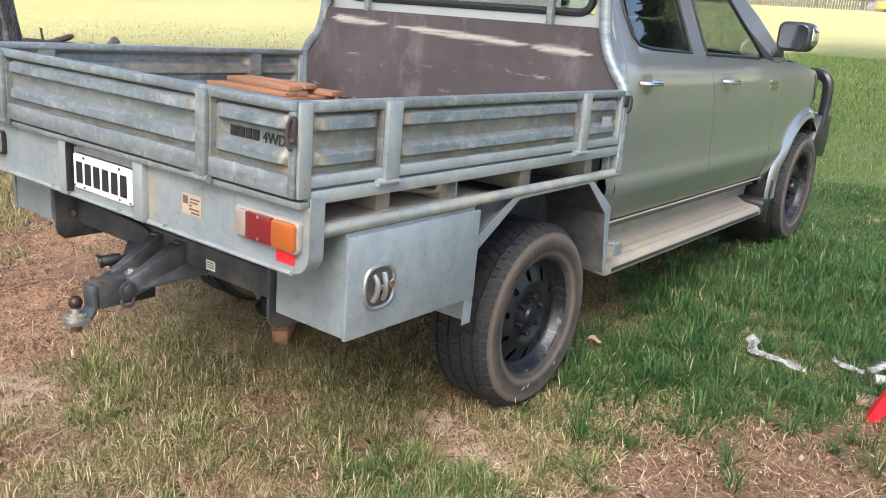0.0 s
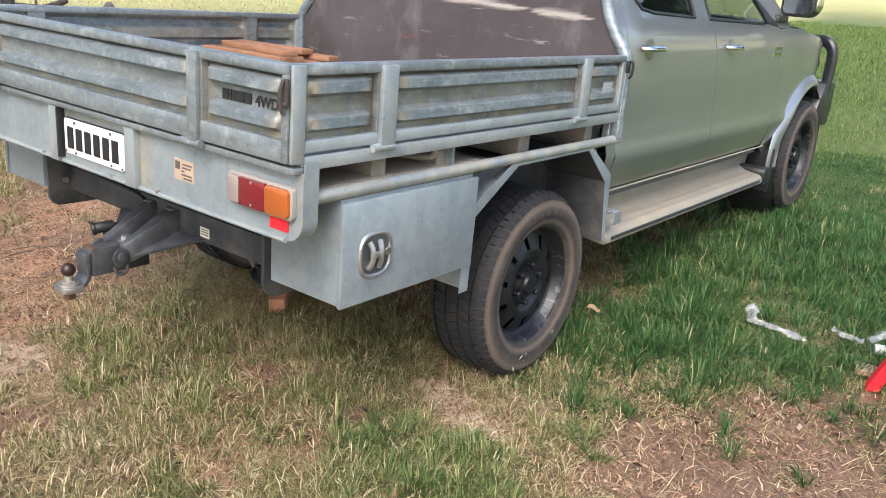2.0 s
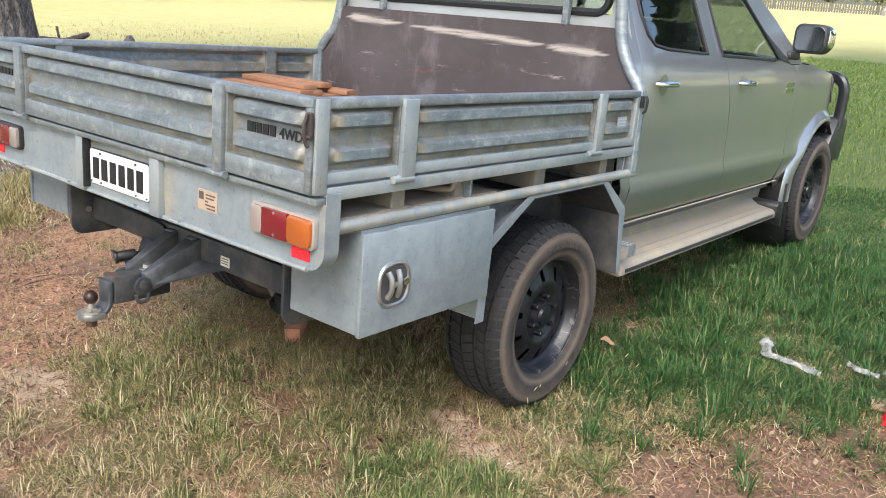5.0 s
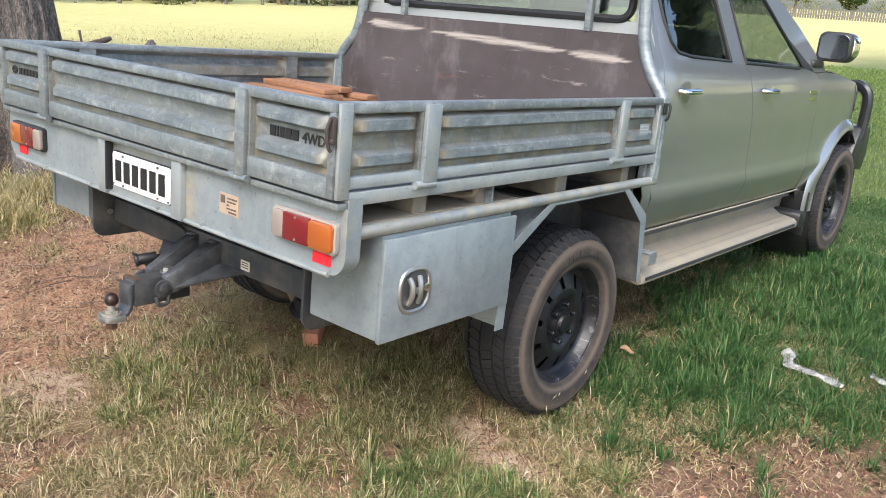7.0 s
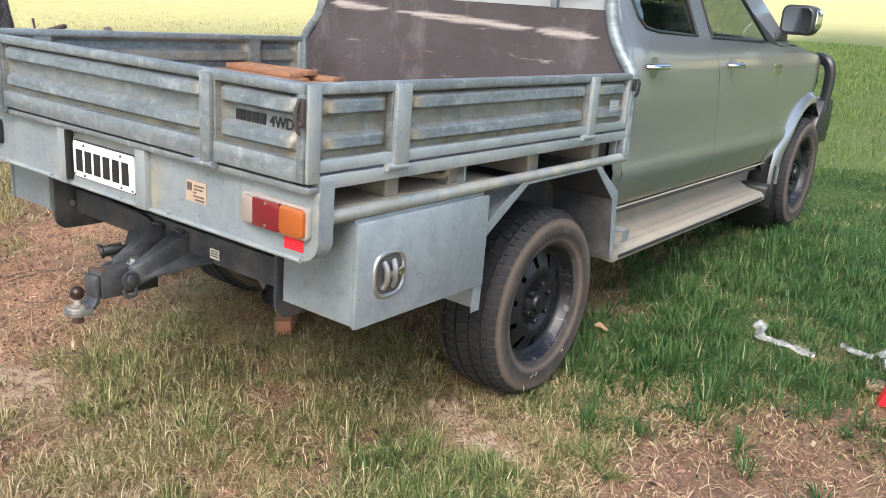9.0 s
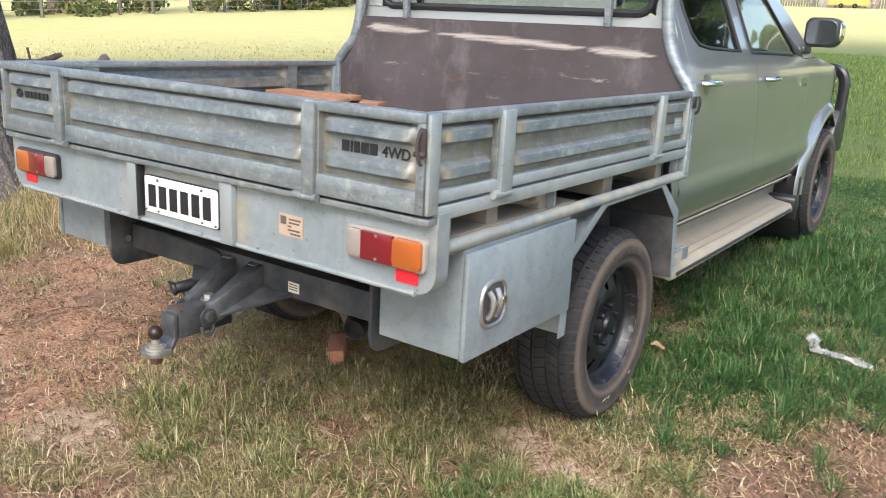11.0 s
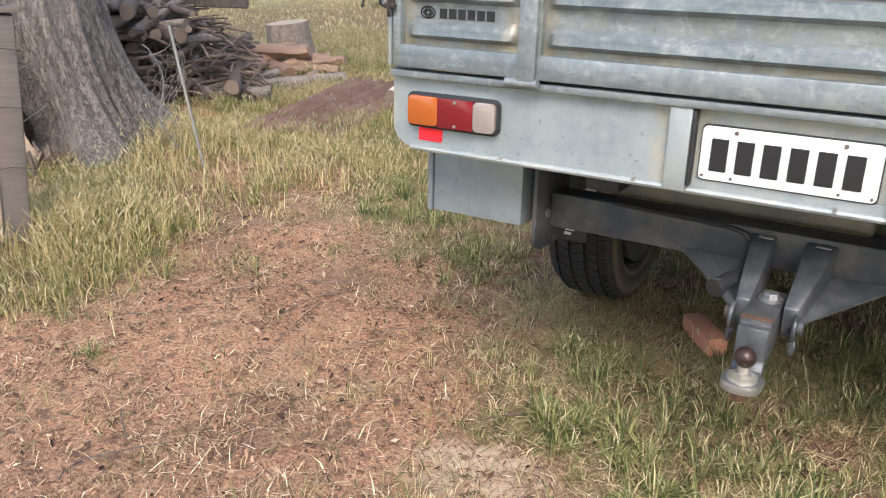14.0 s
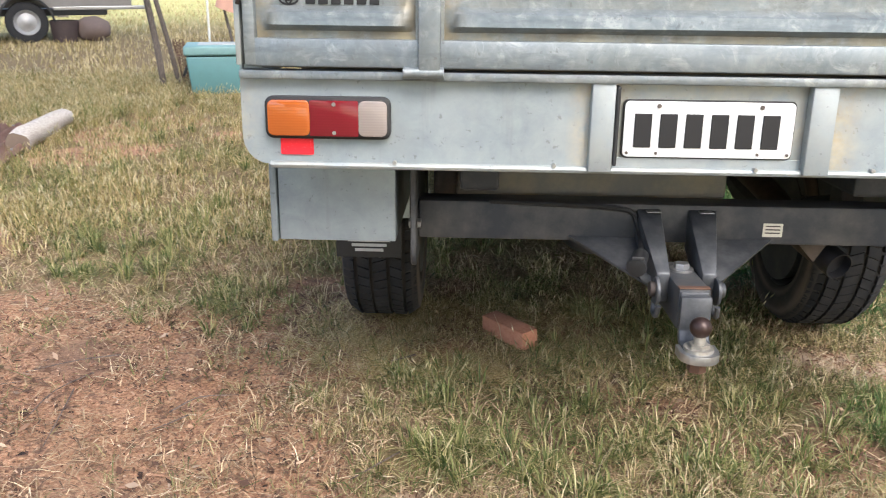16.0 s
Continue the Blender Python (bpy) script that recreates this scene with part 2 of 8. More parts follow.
AMBER, RED_LENS, CLEAR_LENS = lens("amber_lens", (0.40, 0.100, 0.020)), lens("red_lens", (0.185, 0.010, 0.018)), lens("clear_lens", (0.30, 0.255, 0.235))
REFLECTOR = plain("red_reflector", (0.85, 0.025, 0.04), 0.25, 0, 0.08, 120)
PLATE_WHITE, INK = plain("plate_white", (0.78, 0.79, 0.80), 0.35, 0, 0.06, 20), plain("ink_black", (0.012, 0.012, 0.014), 0.5, 0, 0.2, 40)
STICKER, STICKER_INK = plain("tan_sticker", (0.44, 0.335, 0.25), 0.5, 0, 0.12, 25), plain("sticker_print", (0.10, 0.08, 0.07), 0.5)
LABEL_WHITE = plain("pale_label", (0.66, 0.64, 0.54), 0.5, 0, 0.12, 60)
GREY_PRINT = plain("faded_print", (0.36, 0.39, 0.40), 0.6)
FLAP_GREY = plain("flap_print", (0.5, 0.5, 0.5), 0.6)
PLY, ORANGE_WOOD = ply(), timber("orange_board", (0.42, 0.225, 0.13), (0.19, 0.085, 0.045), 12)
STEP = dusty("dusty_step", (0.30, 0.275, 0.235), (0.38, 0.325, 0.245), 0.7, 0.65, 0.15)
FABRIC = plain("pale_seat_cover", (0.46, 0.48, 0.49), 0.9, 0, 0.15, 30)
TRIM_GREY = plain("cabin_trim", (0.10, 0.10, 0.10), 0.8, 0, 0.2, 20)


# ---------- mesh helpers ----------
def part(name, bm, material, parent=None, label="", smooth=False, at=None):
    mesh = bpy.data.meshes.new(name)
    bm.normal_update()
    bm.to_mesh(mesh)
    bm.free()
    mesh.materials.append(material)
    if smooth:
        mesh.shade_smooth()
        mesh.set_sharp_from_angle(angle=radians(smooth if smooth > 1 else 38))
    ob = new(name, mesh)
    ob.parent = parent
    if at is not None:
        ob.matrix_basis = at
    if label:
        tagged(ob, label)
    return ob


def again(ob, parent, at):
    """One more part that shares its mesh."""
    twin = new(ob.name.split(".")[0], ob.data)
    twin.parent, twin.matrix_basis = parent, at
    if "label" in ob:
        tagged(twin, ob["label"])
    return twin


def thing(name, label, category, at=None, group="", kind=""):
    ob = tagged(new(name), label, category, group, kind)
    if at is not None:
        ob.matrix_basis = at
    return ob


def bevelled(bm, geom_verts, width, seg=2):
    if width:
        edges = list({e for v in geom_verts for e in v.link_edges})
        bmesh.ops.bevel(bm, geom=edges, offset=width, segments=seg, affect="EDGES", profile=0.5, clamp_overlap=True)


def box(x0, x1, y0, y1, z0, z1, bevel=0.004, bm=None, seg=2):
    bm = bm or bmesh.new()
    m = Matrix.Translation(((x0 + x1) / 2, (y0 + y1) / 2, (z0 + z1) / 2)) @ Matrix.Diagonal((abs(x1 - x0), abs(y1 - y0), abs(z1 - z0), 1))
    made = bmesh.ops.create_cube(bm, size=1, matrix=m)["verts"]
    bevelled(bm, made, min(bevel, 0.45 * min(abs(x1 - x0), abs(y1 - y0), abs(z1 - z0))), seg)
    return bm


def rod(p, q, r, seg=14, bm=None, r2=None, bevel=0.0):
    bm = bm or bmesh.new()
    p, q = Vector(p), Vector(q)
    m = Matrix.Translation((p + q) / 2) @ (q - p).to_track_quat("Z", "Y").to_matrix().to_4x4()
    made = bmesh.ops.create_cone(bm, cap_ends=True, segments=seg, radius1=r, radius2=r if r2 is None else r2, depth=(q - p).length, matrix=m)["verts"]
    if bevel:
        caps = list({e for v in made for e in v.link_edges if any(len(f.verts) > 4 for f in e.link_faces)})
        bmesh.ops.bevel(bm, geom=caps, offset=bevel, segments=2, affect="EDGES", profile=0.5)
    return bm


def pipe(points, r, seg=10, bm=None, squash=1.0):
    """A tube along points; r is one radius or one per point."""
    bm = bm or bmesh.new()
    pts = [Vector(p) for p in points]
    radii = r if isinstance(r, (list, tuple)) else [r] * len(pts)
    rings, side = [], None
    for n, p in enumerate(pts):
        way = (pts[min(n + 1, len(pts) - 1)] - pts[max(n - 1, 0)]).normalized()
        side = (side - way * side.dot(way)).normalized() if side else way.orthogonal().normalized()
        up = way.cross(side)
        rings.append([bm.verts.new(p + radii[n] * (math.cos(a) * side + squash * math.sin(a) * up)) for a in (math.tau * k / seg for k in range(seg))])
    for a, b in zip(rings, rings[1:]):
        for k in range(seg):
            bm.faces.new((a[k], a[(k + 1) % seg], b[(k + 1) % seg], b[k]))
    bm.faces.new(rings[0][::-1])
    bm.faces.new(rings[-1])
    return bm


def bend(points, steps=6):
    """A smooth line through points."""
    pts = [Vector(p) for p in points]
    pts = [2 * pts[0] - pts[1], *pts, 2 * pts[-1] - pts[-2]]
    out = []
    for a, b, c, d in zip(pts, pts[1:], pts[2:], pts[3:]):
        for k in range(steps):
            t = k / steps
            out.append(0.5 * (2 * b + (c - a) * t + (2 * a - 5 * b + 4 * c - d) * t * t + (3 * b - a - 3 * c + d) * t ** 3))
    return [*out, pts[-2]]


def prism(outline, axis, a, b, bevel=0.0, bm=None):
    """A flat outline pulled along an axis from a to b. The outline's two numbers are the other axes in order."""
    bm = bm or bmesh.new()
    def put(u, v, w):
        return {"x": (w, u, v), "y": (u, w, v), "z": (u, v, w)}[axis]
    low, high = [bm.verts.new(put(u, v, a)) for u, v in outline], [bm.verts.new(put(u, v, b)) for u, v in outline]
    n = len(outline)
    faces = [bm.faces.new(low), bm.faces.new(high[::-1])]
    for k in range(n):
        faces.append(bm.faces.new((low[k], high[k], high[(k + 1) % n], low[(k + 1) % n])))
    bmesh.ops.recalc_face_normals(bm, faces=faces)
    if bevel:
        bevelled(bm, low + high, bevel, 2)
    return bm


def rounded(x0, x1, z0, z1, r, seg=5):
    """The outline of a rectangle with round corners; r is one radius or four (low left, low right, top right, top left)."""
    rs = r if isinstance(r, (list, tuple)) else [r] * 4
    out = []
    for (cx, cz, start), q in zip(((x0, z0, 180), (x1, z0, 270), (x1, z1, 0), (x0, z1, 90)), rs):
        if q <= 0:
            out.append((cx, cz))
            continue
        mx, mz = cx + (q if cx == x0 else -q), cz + (q if cz == z0 else -q)
        out += [(mx + q * math.cos(radians(start + 90 * k / seg)), mz + q * math.sin(radians(start + 90 * k / seg))) for k in range(seg + 1)]
    return out


def lathe(profile, seg=48, bm=None, closed=False):
    """Rings about the x axis: profile of (x, radius)."""
    bm = bm or bmesh.new()
    rings = [[bm.verts.new((x, r * math.cos(a), r * math.sin(a))) for a in (math.tau * k / seg for k in range(seg))] for x, r in profile]
    pairs = list(zip(rings, rings[1:])) + ([(rings[-1], rings[0])] if closed else [])
    for a, b in pairs:
        for k in range(seg):
            bm.faces.new((a[k], b[k], b[(k + 1) % seg], a[(k + 1) % seg]))
    bmesh.ops.recalc_face_normals(bm, faces=bm.faces)
    return bm


def stain(ob, rule):
    """Stores how soiled each corner is, 0 to 1, by its place."""
    data = ob.data.attributes.new("stain", "FLOAT", "POINT").data
    for v, d in zip(ob.data.vertices, data):
        d.value = max(0.0, min(1.0, rule(v.co)))
    return ob


def step01(a, b, x):
    t = max(0.0, min(1.0, (x - a) / (b - a)))
    return t * t * (3 - 2 * t)


def clear_pane(ob):
    ob.visible_shadow = False
    return ob

# ---------- ground: one sheet, with zones of litter, lush grass and dry grass ----------
GRAIN = np.random.RandomState(7).rand(64, 64)


def drift(x, y, scale, seed=0):
    """Smooth random values from 0 to 1 over the plan."""
    u, v = np.asarray(x, float) / scale + 17.3 * seed, np.asarray(y, float) / scale - 9.1 * seed
    i, j = np.floor(u).astype(int), np.floor(v).astype(int)
    f, g = u - i, v - j
    f, g = f * f * (3 - 2 * f), g * g * (3 - 2 * g)
    a, b, c, d = (GRAIN[(i + p) % 64, (j + q) % 64] for p, q in ((0, 0), (1, 0), (0, 1), (1, 1)))
    return (a * (1 - f) + b * f) * (1 - g) + (c * (1 - f) + d * f) * g


def soft(a, b, x):
    t = np.clip((x - a) / (b - a), 0, 1)
    return t * t * (3 - 2 * t)


def oval(x, y, cx, cy, rx, ry):
    return 1 - soft(0.72, 1.22, np.hypot((x - cx) / rx, (y - cy) / ry) + 0.34 * (drift(x, y, 0.35, 3) - 0.5) + 0.2 * (drift(x, y, 0.11, 8) - 0.5))


def bare(x, y):
    """Trodden litter and soil."""
    a = np.maximum(np.maximum(oval(x, y, -1.55, -0.18, 1.02, 1.25), 0.75 * oval(x, y, -2.1, 0.75, 0.55, 0.55)), oval(x, y, 2.20, 1.10, 1.05, 1.12))
    a = np.maximum(a, 0.9 * oval(x, y, -2.82, 1.12, 0.40, 0.24))
    a = np.maximum(a, oval(x, y, 0.70, 0.88, 0.17, 0.10))
    a = np.maximum(a, 0.95 * oval(x, y, 0.90, 0.79, 0.18, 0.11))
    a = np.maximum(a, 0.7 * oval(x, y, 1.3, 2.75, 0.22, 0.10))
    a = np.maximum(a, 0.8 * oval(x, y, -0.50, 1.02, 0.60, 0.32))
    a = np.maximum(a, 0.7 * oval(x, y, 1.75, 2.42, 0.62, 0.30))
    for cx, cy, rx, ry in ((0.54, 0.34, 0.13, 0.08), (0.42, 0.02, 0.16, 0.07), (0.17, 0.34, 0.10, 0.06)):
        a = np.maximum(a, 0.75 * oval(x, y, cx, cy, rx, ry))
    a = np.maximum(a, oval(x, y, -0.63, -0.05, 0.24, 0.17))
    worn = soft(-0.4, -1.0, x) * soft(0.4, 1.0, y) * (1 - soft(4.0, 6.0, y))
    a = np.maximum(a, 0.75 * worn * soft(0.56, 0.72, drift(x, y, 0.42, 61)))
    a = np.maximum(a, 0.7 * soft(0.60, 0.76, drift(x, y, 0.26, 62)) * soft(-1.6, -1.0, x) * (1 - soft(0.9, 1.6, y)) * soft(-2.2, -1.4, y) * (1 - soft(2.0, 3.2, x)))
    return a


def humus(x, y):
    """Darker brown soil, in random patches and two ovals."""
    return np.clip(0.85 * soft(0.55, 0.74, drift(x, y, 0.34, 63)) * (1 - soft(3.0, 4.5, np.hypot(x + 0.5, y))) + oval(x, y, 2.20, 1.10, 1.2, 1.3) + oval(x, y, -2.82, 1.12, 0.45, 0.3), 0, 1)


def sand(x, y):
    """Pale dusty scrapes."""
    return np.clip(oval(x, y, 0.70, 0.88, 0.17, 0.10) + oval(x, y, 0.90, 0.80, 0.18, 0.11) + 0.95 * oval(x, y, -0.63, -0.05, 0.22, 0.15), 0, 1)


def lush(x, y):
    right = soft(0.45, 1.05, x + 0.3 * (drift(x, y, 0.5, 5) - 0.5)) * soft(0.9, 1.9, y + 0.5 * (drift(x, y, 0.4, 6) - 0.5))
    ahead = soft(3.2, 5.0, y) * soft(-1.2, 0.6, x + 0.22 * y)
    return np.clip(np.maximum(right, ahead), 0, 1) * (1 - 0.9 * soft(24, 44, np.hypot(x, y)))


def verdure(x, y):
    """Where the worn grass grows greener and thicker."""
    a = np.maximum(0.7 * oval(x, y, 0.08, 0.80, 0.48, 0.42), oval(x, y, 0.88, 0.42, 0.34, 0.26))
    a = np.maximum(a, np.maximum(0.9 * oval(x, y, -0.40, 0.58, 0.34, 0.26), 0.55 * oval(x, y, 0.15, 0.28, 0.42, 0.22)))
    a = np.maximum(a, np.maximum(0.55 * oval(x, y, -1.27, 1.16, 0.22, 0.20), 0.45 * oval(x, y, -1.15, 0.50, 0.16, 0.10)))
    a = np.maximum(a, np.maximum(0.45 * oval(x, y, -1.52, 0.95, 0.14, 0.10), 0.40 * oval(x, y, -0.80, 1.85, 0.45, 0.5)))
    for cx, cy, rx, ry, much in ((-0.42, 0.25, 0.20, 0.12, 0.9), (-0.16, 0.05, 0.22, 0.10, 0.75), (0.22, 0.15, 0.20, 0.10, 0.8), (0.96, 0.54, 0.24, 0.15, 1.0), (0.50, -0.07, 0.12, 0.07, 0.8), (1.23, 0.93, 0.12, 0.08, 0.6)):
        a = np.maximum(a, much * oval(x, y, cx, cy, rx, ry))
    return np.maximum(a, 0.30 * oval(x, y, -1.9, 1.9, 0.6, 0.5))


def dry(x, y):
    left = soft(-1.9, -2.9, x + 0.8 * (drift(x, y, 0.7, 11) - 0.5))
    behind = soft(1.0, 1.9, y + 0.4 * (drift(x, y, 0.5, 12) - 0.5)) * soft(-0.6, -1.2, x)
    return np.clip(np.maximum(left, behind), 0, 1) * (1 - soft(-1.0, 0.8, x + 0.22 * y) * soft(4.0, 6.0, y))


def field(x, y):
    reach = np.hypot(x + 1.0, y - 0.5) + 3 * (drift(x, y, 5.0, 2) - 0.5)
    lawn = soft(-1.0, 1.0, x + 0.22 * y)
    return soft(11, 17, reach) * (1 - lawn) + soft(22, 42, reach) * lawn


def ground_z(x, y):
    near = 1 - soft(6, 14, np.hypot(x, y))
    return near * (0.045 * (drift(x, y, 0.9, 1) - 0.5) + 0.022 * (drift(x, y, 0.22, 4) - 0.5)) - 0.012 + 0.02 * (1 - near)


def ground_material():
    k = Mat("soil_and_sward", 0.95)
    co = k.t.nodes.new("ShaderNodeNewGeometry").outputs["Position"]
    k.co = co
    fine, mid, broad = k.noise(95, 6, 0.75), k.noise(16, 6, 0.7), k.noise(1.7, 4, 0.6)
    strand = k.noise(60, 4, 0.7, k.scaled(1, 0.25, 1), 1.2)
    litter = k.ramp(fine, (0.32, (0.070, 0.039, 0.027)), (0.45, (0.35, 0.180, 0.104)), (0.58, (0.56, 0.325, 0.195)), (0.72, (0.74, 0.54, 0.365)))
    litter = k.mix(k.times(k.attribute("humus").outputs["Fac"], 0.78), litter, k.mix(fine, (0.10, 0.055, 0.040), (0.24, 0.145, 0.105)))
    litter = k.mix(k.times(k.mask(strand, 0.55, 0.75), 0.7), litter, (0.46, 0.33, 0.19))
    litter = k.mix(k.times(k.mask(broad, 0.5, 0.75), 0.4), litter, (0.47, 0.30, 0.19))
    litter = k.mix(k.times(k.mask(mid, 0.52, 0.62), 0.75), litter, (0.115, 0.068, 0.048))
    sward = k.ramp(mid, (0.3, (0.055, 0.082, 0.020)), (0.55, (0.110, 0.145, 0.036)), (0.75, (0.18, 0.185, 0.062)))
    thatch = k.ramp(fine, (0.3, (0.10, 0.065, 0.03)), (0.55, (0.24, 0.17, 0.078)), (0.8, (0.42, 0.32, 0.16)))
    mixed = k.ramp(k.noise(75, 6, 0.8), (0.34, (0.070, 0.058, 0.030)), (0.5, (0.24, 0.19, 0.095)), (0.62, (0.40, 0.31, 0.17)), (0.75, (0.58, 0.46, 0.285)))
    pasture = k.ramp(broad, (0.3, (0.34, 0.335, 0.098)), (0.55, (0.43, 0.40, 0.150)), (0.8, (0.48, 0.415, 0.185)))
    pasture = k.mix(k.times(k.noise(0.09, 4, 0.6), 0.8), pasture, (0.50, 0.47, 0.21))
    c = k.mix(k.attribute("lush").outputs["Fac"], k.mix(k.mask(mid, 0.4, 0.6), mixed, thatch), sward)
    c = k.mix(k.attribute("dry").outputs["Fac"], c, thatch)
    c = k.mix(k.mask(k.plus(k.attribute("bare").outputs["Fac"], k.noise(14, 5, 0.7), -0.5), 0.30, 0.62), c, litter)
    c = k.mix(k.times(k.attribute("sand").outputs["Fac"], k.mask(mid, 0.34, 0.50)), c, k.mix(fine, (0.50, 0.37, 0.26), (0.78, 0.63, 0.48)))
    c = k.mix(k.attribute("field").outputs["Fac"], c, pasture)
    k.color(c).bump(k.mix(0.45, fine, mid), 0.9, 0.024)
    return k.m


def spread(a, b, step, far):
    """Grid lines: even between a and b, then ever wider out to far."""
    inner = list(np.arange(a, b, step))
    out, d, p = [], step, inner[-1]
    while p < far:
        d *= 1.28
        p += d
        out.append(p)
    low, d, p = [], step, a
    while p > -far:
        d *= 1.28
        p -= d
        low.append(p)
    return np.array(low[::-1] + inner + out)


gx, gy = spread(-7.0, 4.0, 0.055, 2600), spread(-2.6, 8.0, 0.055, 2600)
X, Y = np.meshgrid(gx, gy)
X, Y = X.ravel(), Y.ravel()
mesh = bpy.data.meshes.new("ground")
nx, ny = len(gx), len(gy)
base = (np.arange(ny - 1)[:, None] * nx + np.arange(nx - 1)).ravel()
quads = np.stack([base, base + 1, base + nx + 1, base + nx], 1).astype(np.int32)
mesh.vertices.add(nx * ny)
mesh.vertices.foreach_set("co", np.stack([X, Y, ground_z(X, Y)], 1).ravel())
mesh.loops.add(quads.size)
mesh.loops.foreach_set("vertex_index", quads.ravel())
mesh.polygons.add(len(quads))
mesh.polygons.foreach_set("loop_start", np.arange(len(quads), dtype=np.int32) * 4)
mesh.update(calc_edges=True)
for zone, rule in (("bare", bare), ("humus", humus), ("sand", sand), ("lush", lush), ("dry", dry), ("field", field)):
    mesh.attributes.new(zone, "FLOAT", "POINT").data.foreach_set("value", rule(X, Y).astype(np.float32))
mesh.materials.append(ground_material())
mesh.shade_smooth()
ground = tagged(new("ground", mesh), "trodden brown litter, worn grass and a sunlit dry paddock", "ground", kind="structure")

# ---------- the ute, built about the middle of its tail skirt ----------
ute = thing("ute", "sage-silver double-cab ute with a galvanised steel tray, parked on the grass", "ute", UTE)
HALF, LEFT = 0.905, 0.920
RAIL_TOP, RAIL_LOW = 1.017, 0.992


def pressed_panel(length, z0, z1, ribs, deep):
    """A pressed sheet along x from 0, facing -y, with lengthwise ribs that fade out at both ends."""
    bm = bmesh.new()
    zs = {z0, z1}
    for lo, hi in ribs:
        zs |= {lo - 0.004, lo + 0.007, hi - 0.010, hi + 0.003}
    zs = sorted(z for z in zs if z0 <= z <= z1)
    us = sorted({0, 0.010, 0.022, 0.030, 0.036, 0.05, 0.07, length - 0.07, length - 0.05, length - 0.036, length - 0.030, length - 0.022, length - 0.010, length}
                | {length * k / 12 for k in range(1, 12) if 0.06 < length * k / 12 < length - 0.06})

    def out(u, z):
        h = max((step01(lo - 0.005, lo + 0.008, z) * (1 - step01(hi - 0.012, hi + 0.004, z)) for lo, hi in ribs), default=0)
        return -deep * h * step01(0.004, 0.042, min(u, length - u))

    front = [[bm.verts.new((u, out(u, z), z)) for u in us] for z in zs]
    back = [[bm.verts.new((u, out(u, z) + 0.003, z)) for u in us] for z in zs]
    for grid, flip in ((front, False), (back, True)):
        for a, b in zip(grid, grid[1:]):
            for k in range(len(us) - 1):
                f = (a[k], a[k + 1], b[k + 1], b[k])
                bm.faces.new(f[::-1] if flip else f)
    return bm


def gate(name, label, bays, stiles, low, m, soil=1.0):
    """One drop side: a welded frame, upright straps and a pressed sheet in each bay, along x and facing -y."""
    x0, x1 = bays[0][0] - 0.022, bays[-1][1] + 0.022
    rail_zinc = GALV if name == "tailgate" else ZINC
    frame_ob = part(name, box(x0, x1, -0.036, -0.004, low, 0.842, 0.004), rail_zinc, ute, label, smooth=True, at=m)
    stain(frame_ob, lambda v: 0.15)
    stain(part("top_rail", box(x0, x1, -0.038, 0.0, RAIL_LOW, RAIL_TOP, 0.005), GALV, frame_ob, smooth=True), lambda v: 0.15)
    for a in (x0, x1 - 0.022):
        stain(part("end_stile", box(a, a + 0.022, -0.0372, -0.002, low + 0.002, RAIL_LOW + 0.002, 0.003), rail_zinc, frame_ob, smooth=True), lambda v: 0.2)
    for a, b in stiles:
        stain(part("stile", box(a - 0.006, b + 0.006, -0.0345, -0.003, low + 0.004, RAIL_LOW + 0.002, 0.001), GALV, frame_ob), lambda v: 0.4)
    for a, b in bays:
        sheet = part("pressed_sheet", pressed_panel(b - a, 0.838, RAIL_LOW, ((0.943, 0.985), (0.860, 0.900)), 0.024), GALV, frame_ob, smooth=32, at=pose(a, -0.016, 0))
        stain(sheet, lambda v, w=b - a: soil * (0.55 * (1 - step01(0.020, 0.065, min(v.x, w - v.x))) + 0.30 * (v.y > -0.010) + 0.45 * (v.z < 0.858) + 0.25 * (v.z > 0.986)))
    for a, b in stiles:
        bm = box(a, b, -0.049, -0.034, low - 0.012, RAIL_TOP - 0.006, 0.003)
        rod(((a + b) / 2 - 0.05, -0.040, low - 0.008), ((a + b) / 2 + 0.028, -0.040, low - 0.008), 0.011, 10, bm)
        strap = part("strap_hinge", bm, rail_zinc, frame_ob, smooth=True)
        stain(strap, lambda v: 0.2)
    return frame_ob


tail = gate("tailgate", "galvanised tailgate with pressed ribs and lettering", [(-0.884, -0.572), (-0.528, 0.530), (0.572, 0.874)], [(-0.571, -0.529), (0.531, 0.571)], 0.789, pose(0, -0.004, 0))
side_bays, side_straps = [(0.005, 0.252), (0.310, 1.271), (1.321, 1.570)], [(0.254, 0.309), (1.272, 1.320)]
gate("drop_side", "galvanised drop side with pressed ribs", side_bays, side_straps, 0.812, pose(HALF - 0.036, 0, 0, 0, 0, 90), 2.0)
gate("drop_side", "galvanised drop side with pressed ribs", [(-b, -a) for a, b in side_bays[::-1]], [(-b, -a) for a, b in side_straps[::-1]], 0.812, pose(-LEFT + 0.036, 0, 0, 0, 0, -90), 2.0)

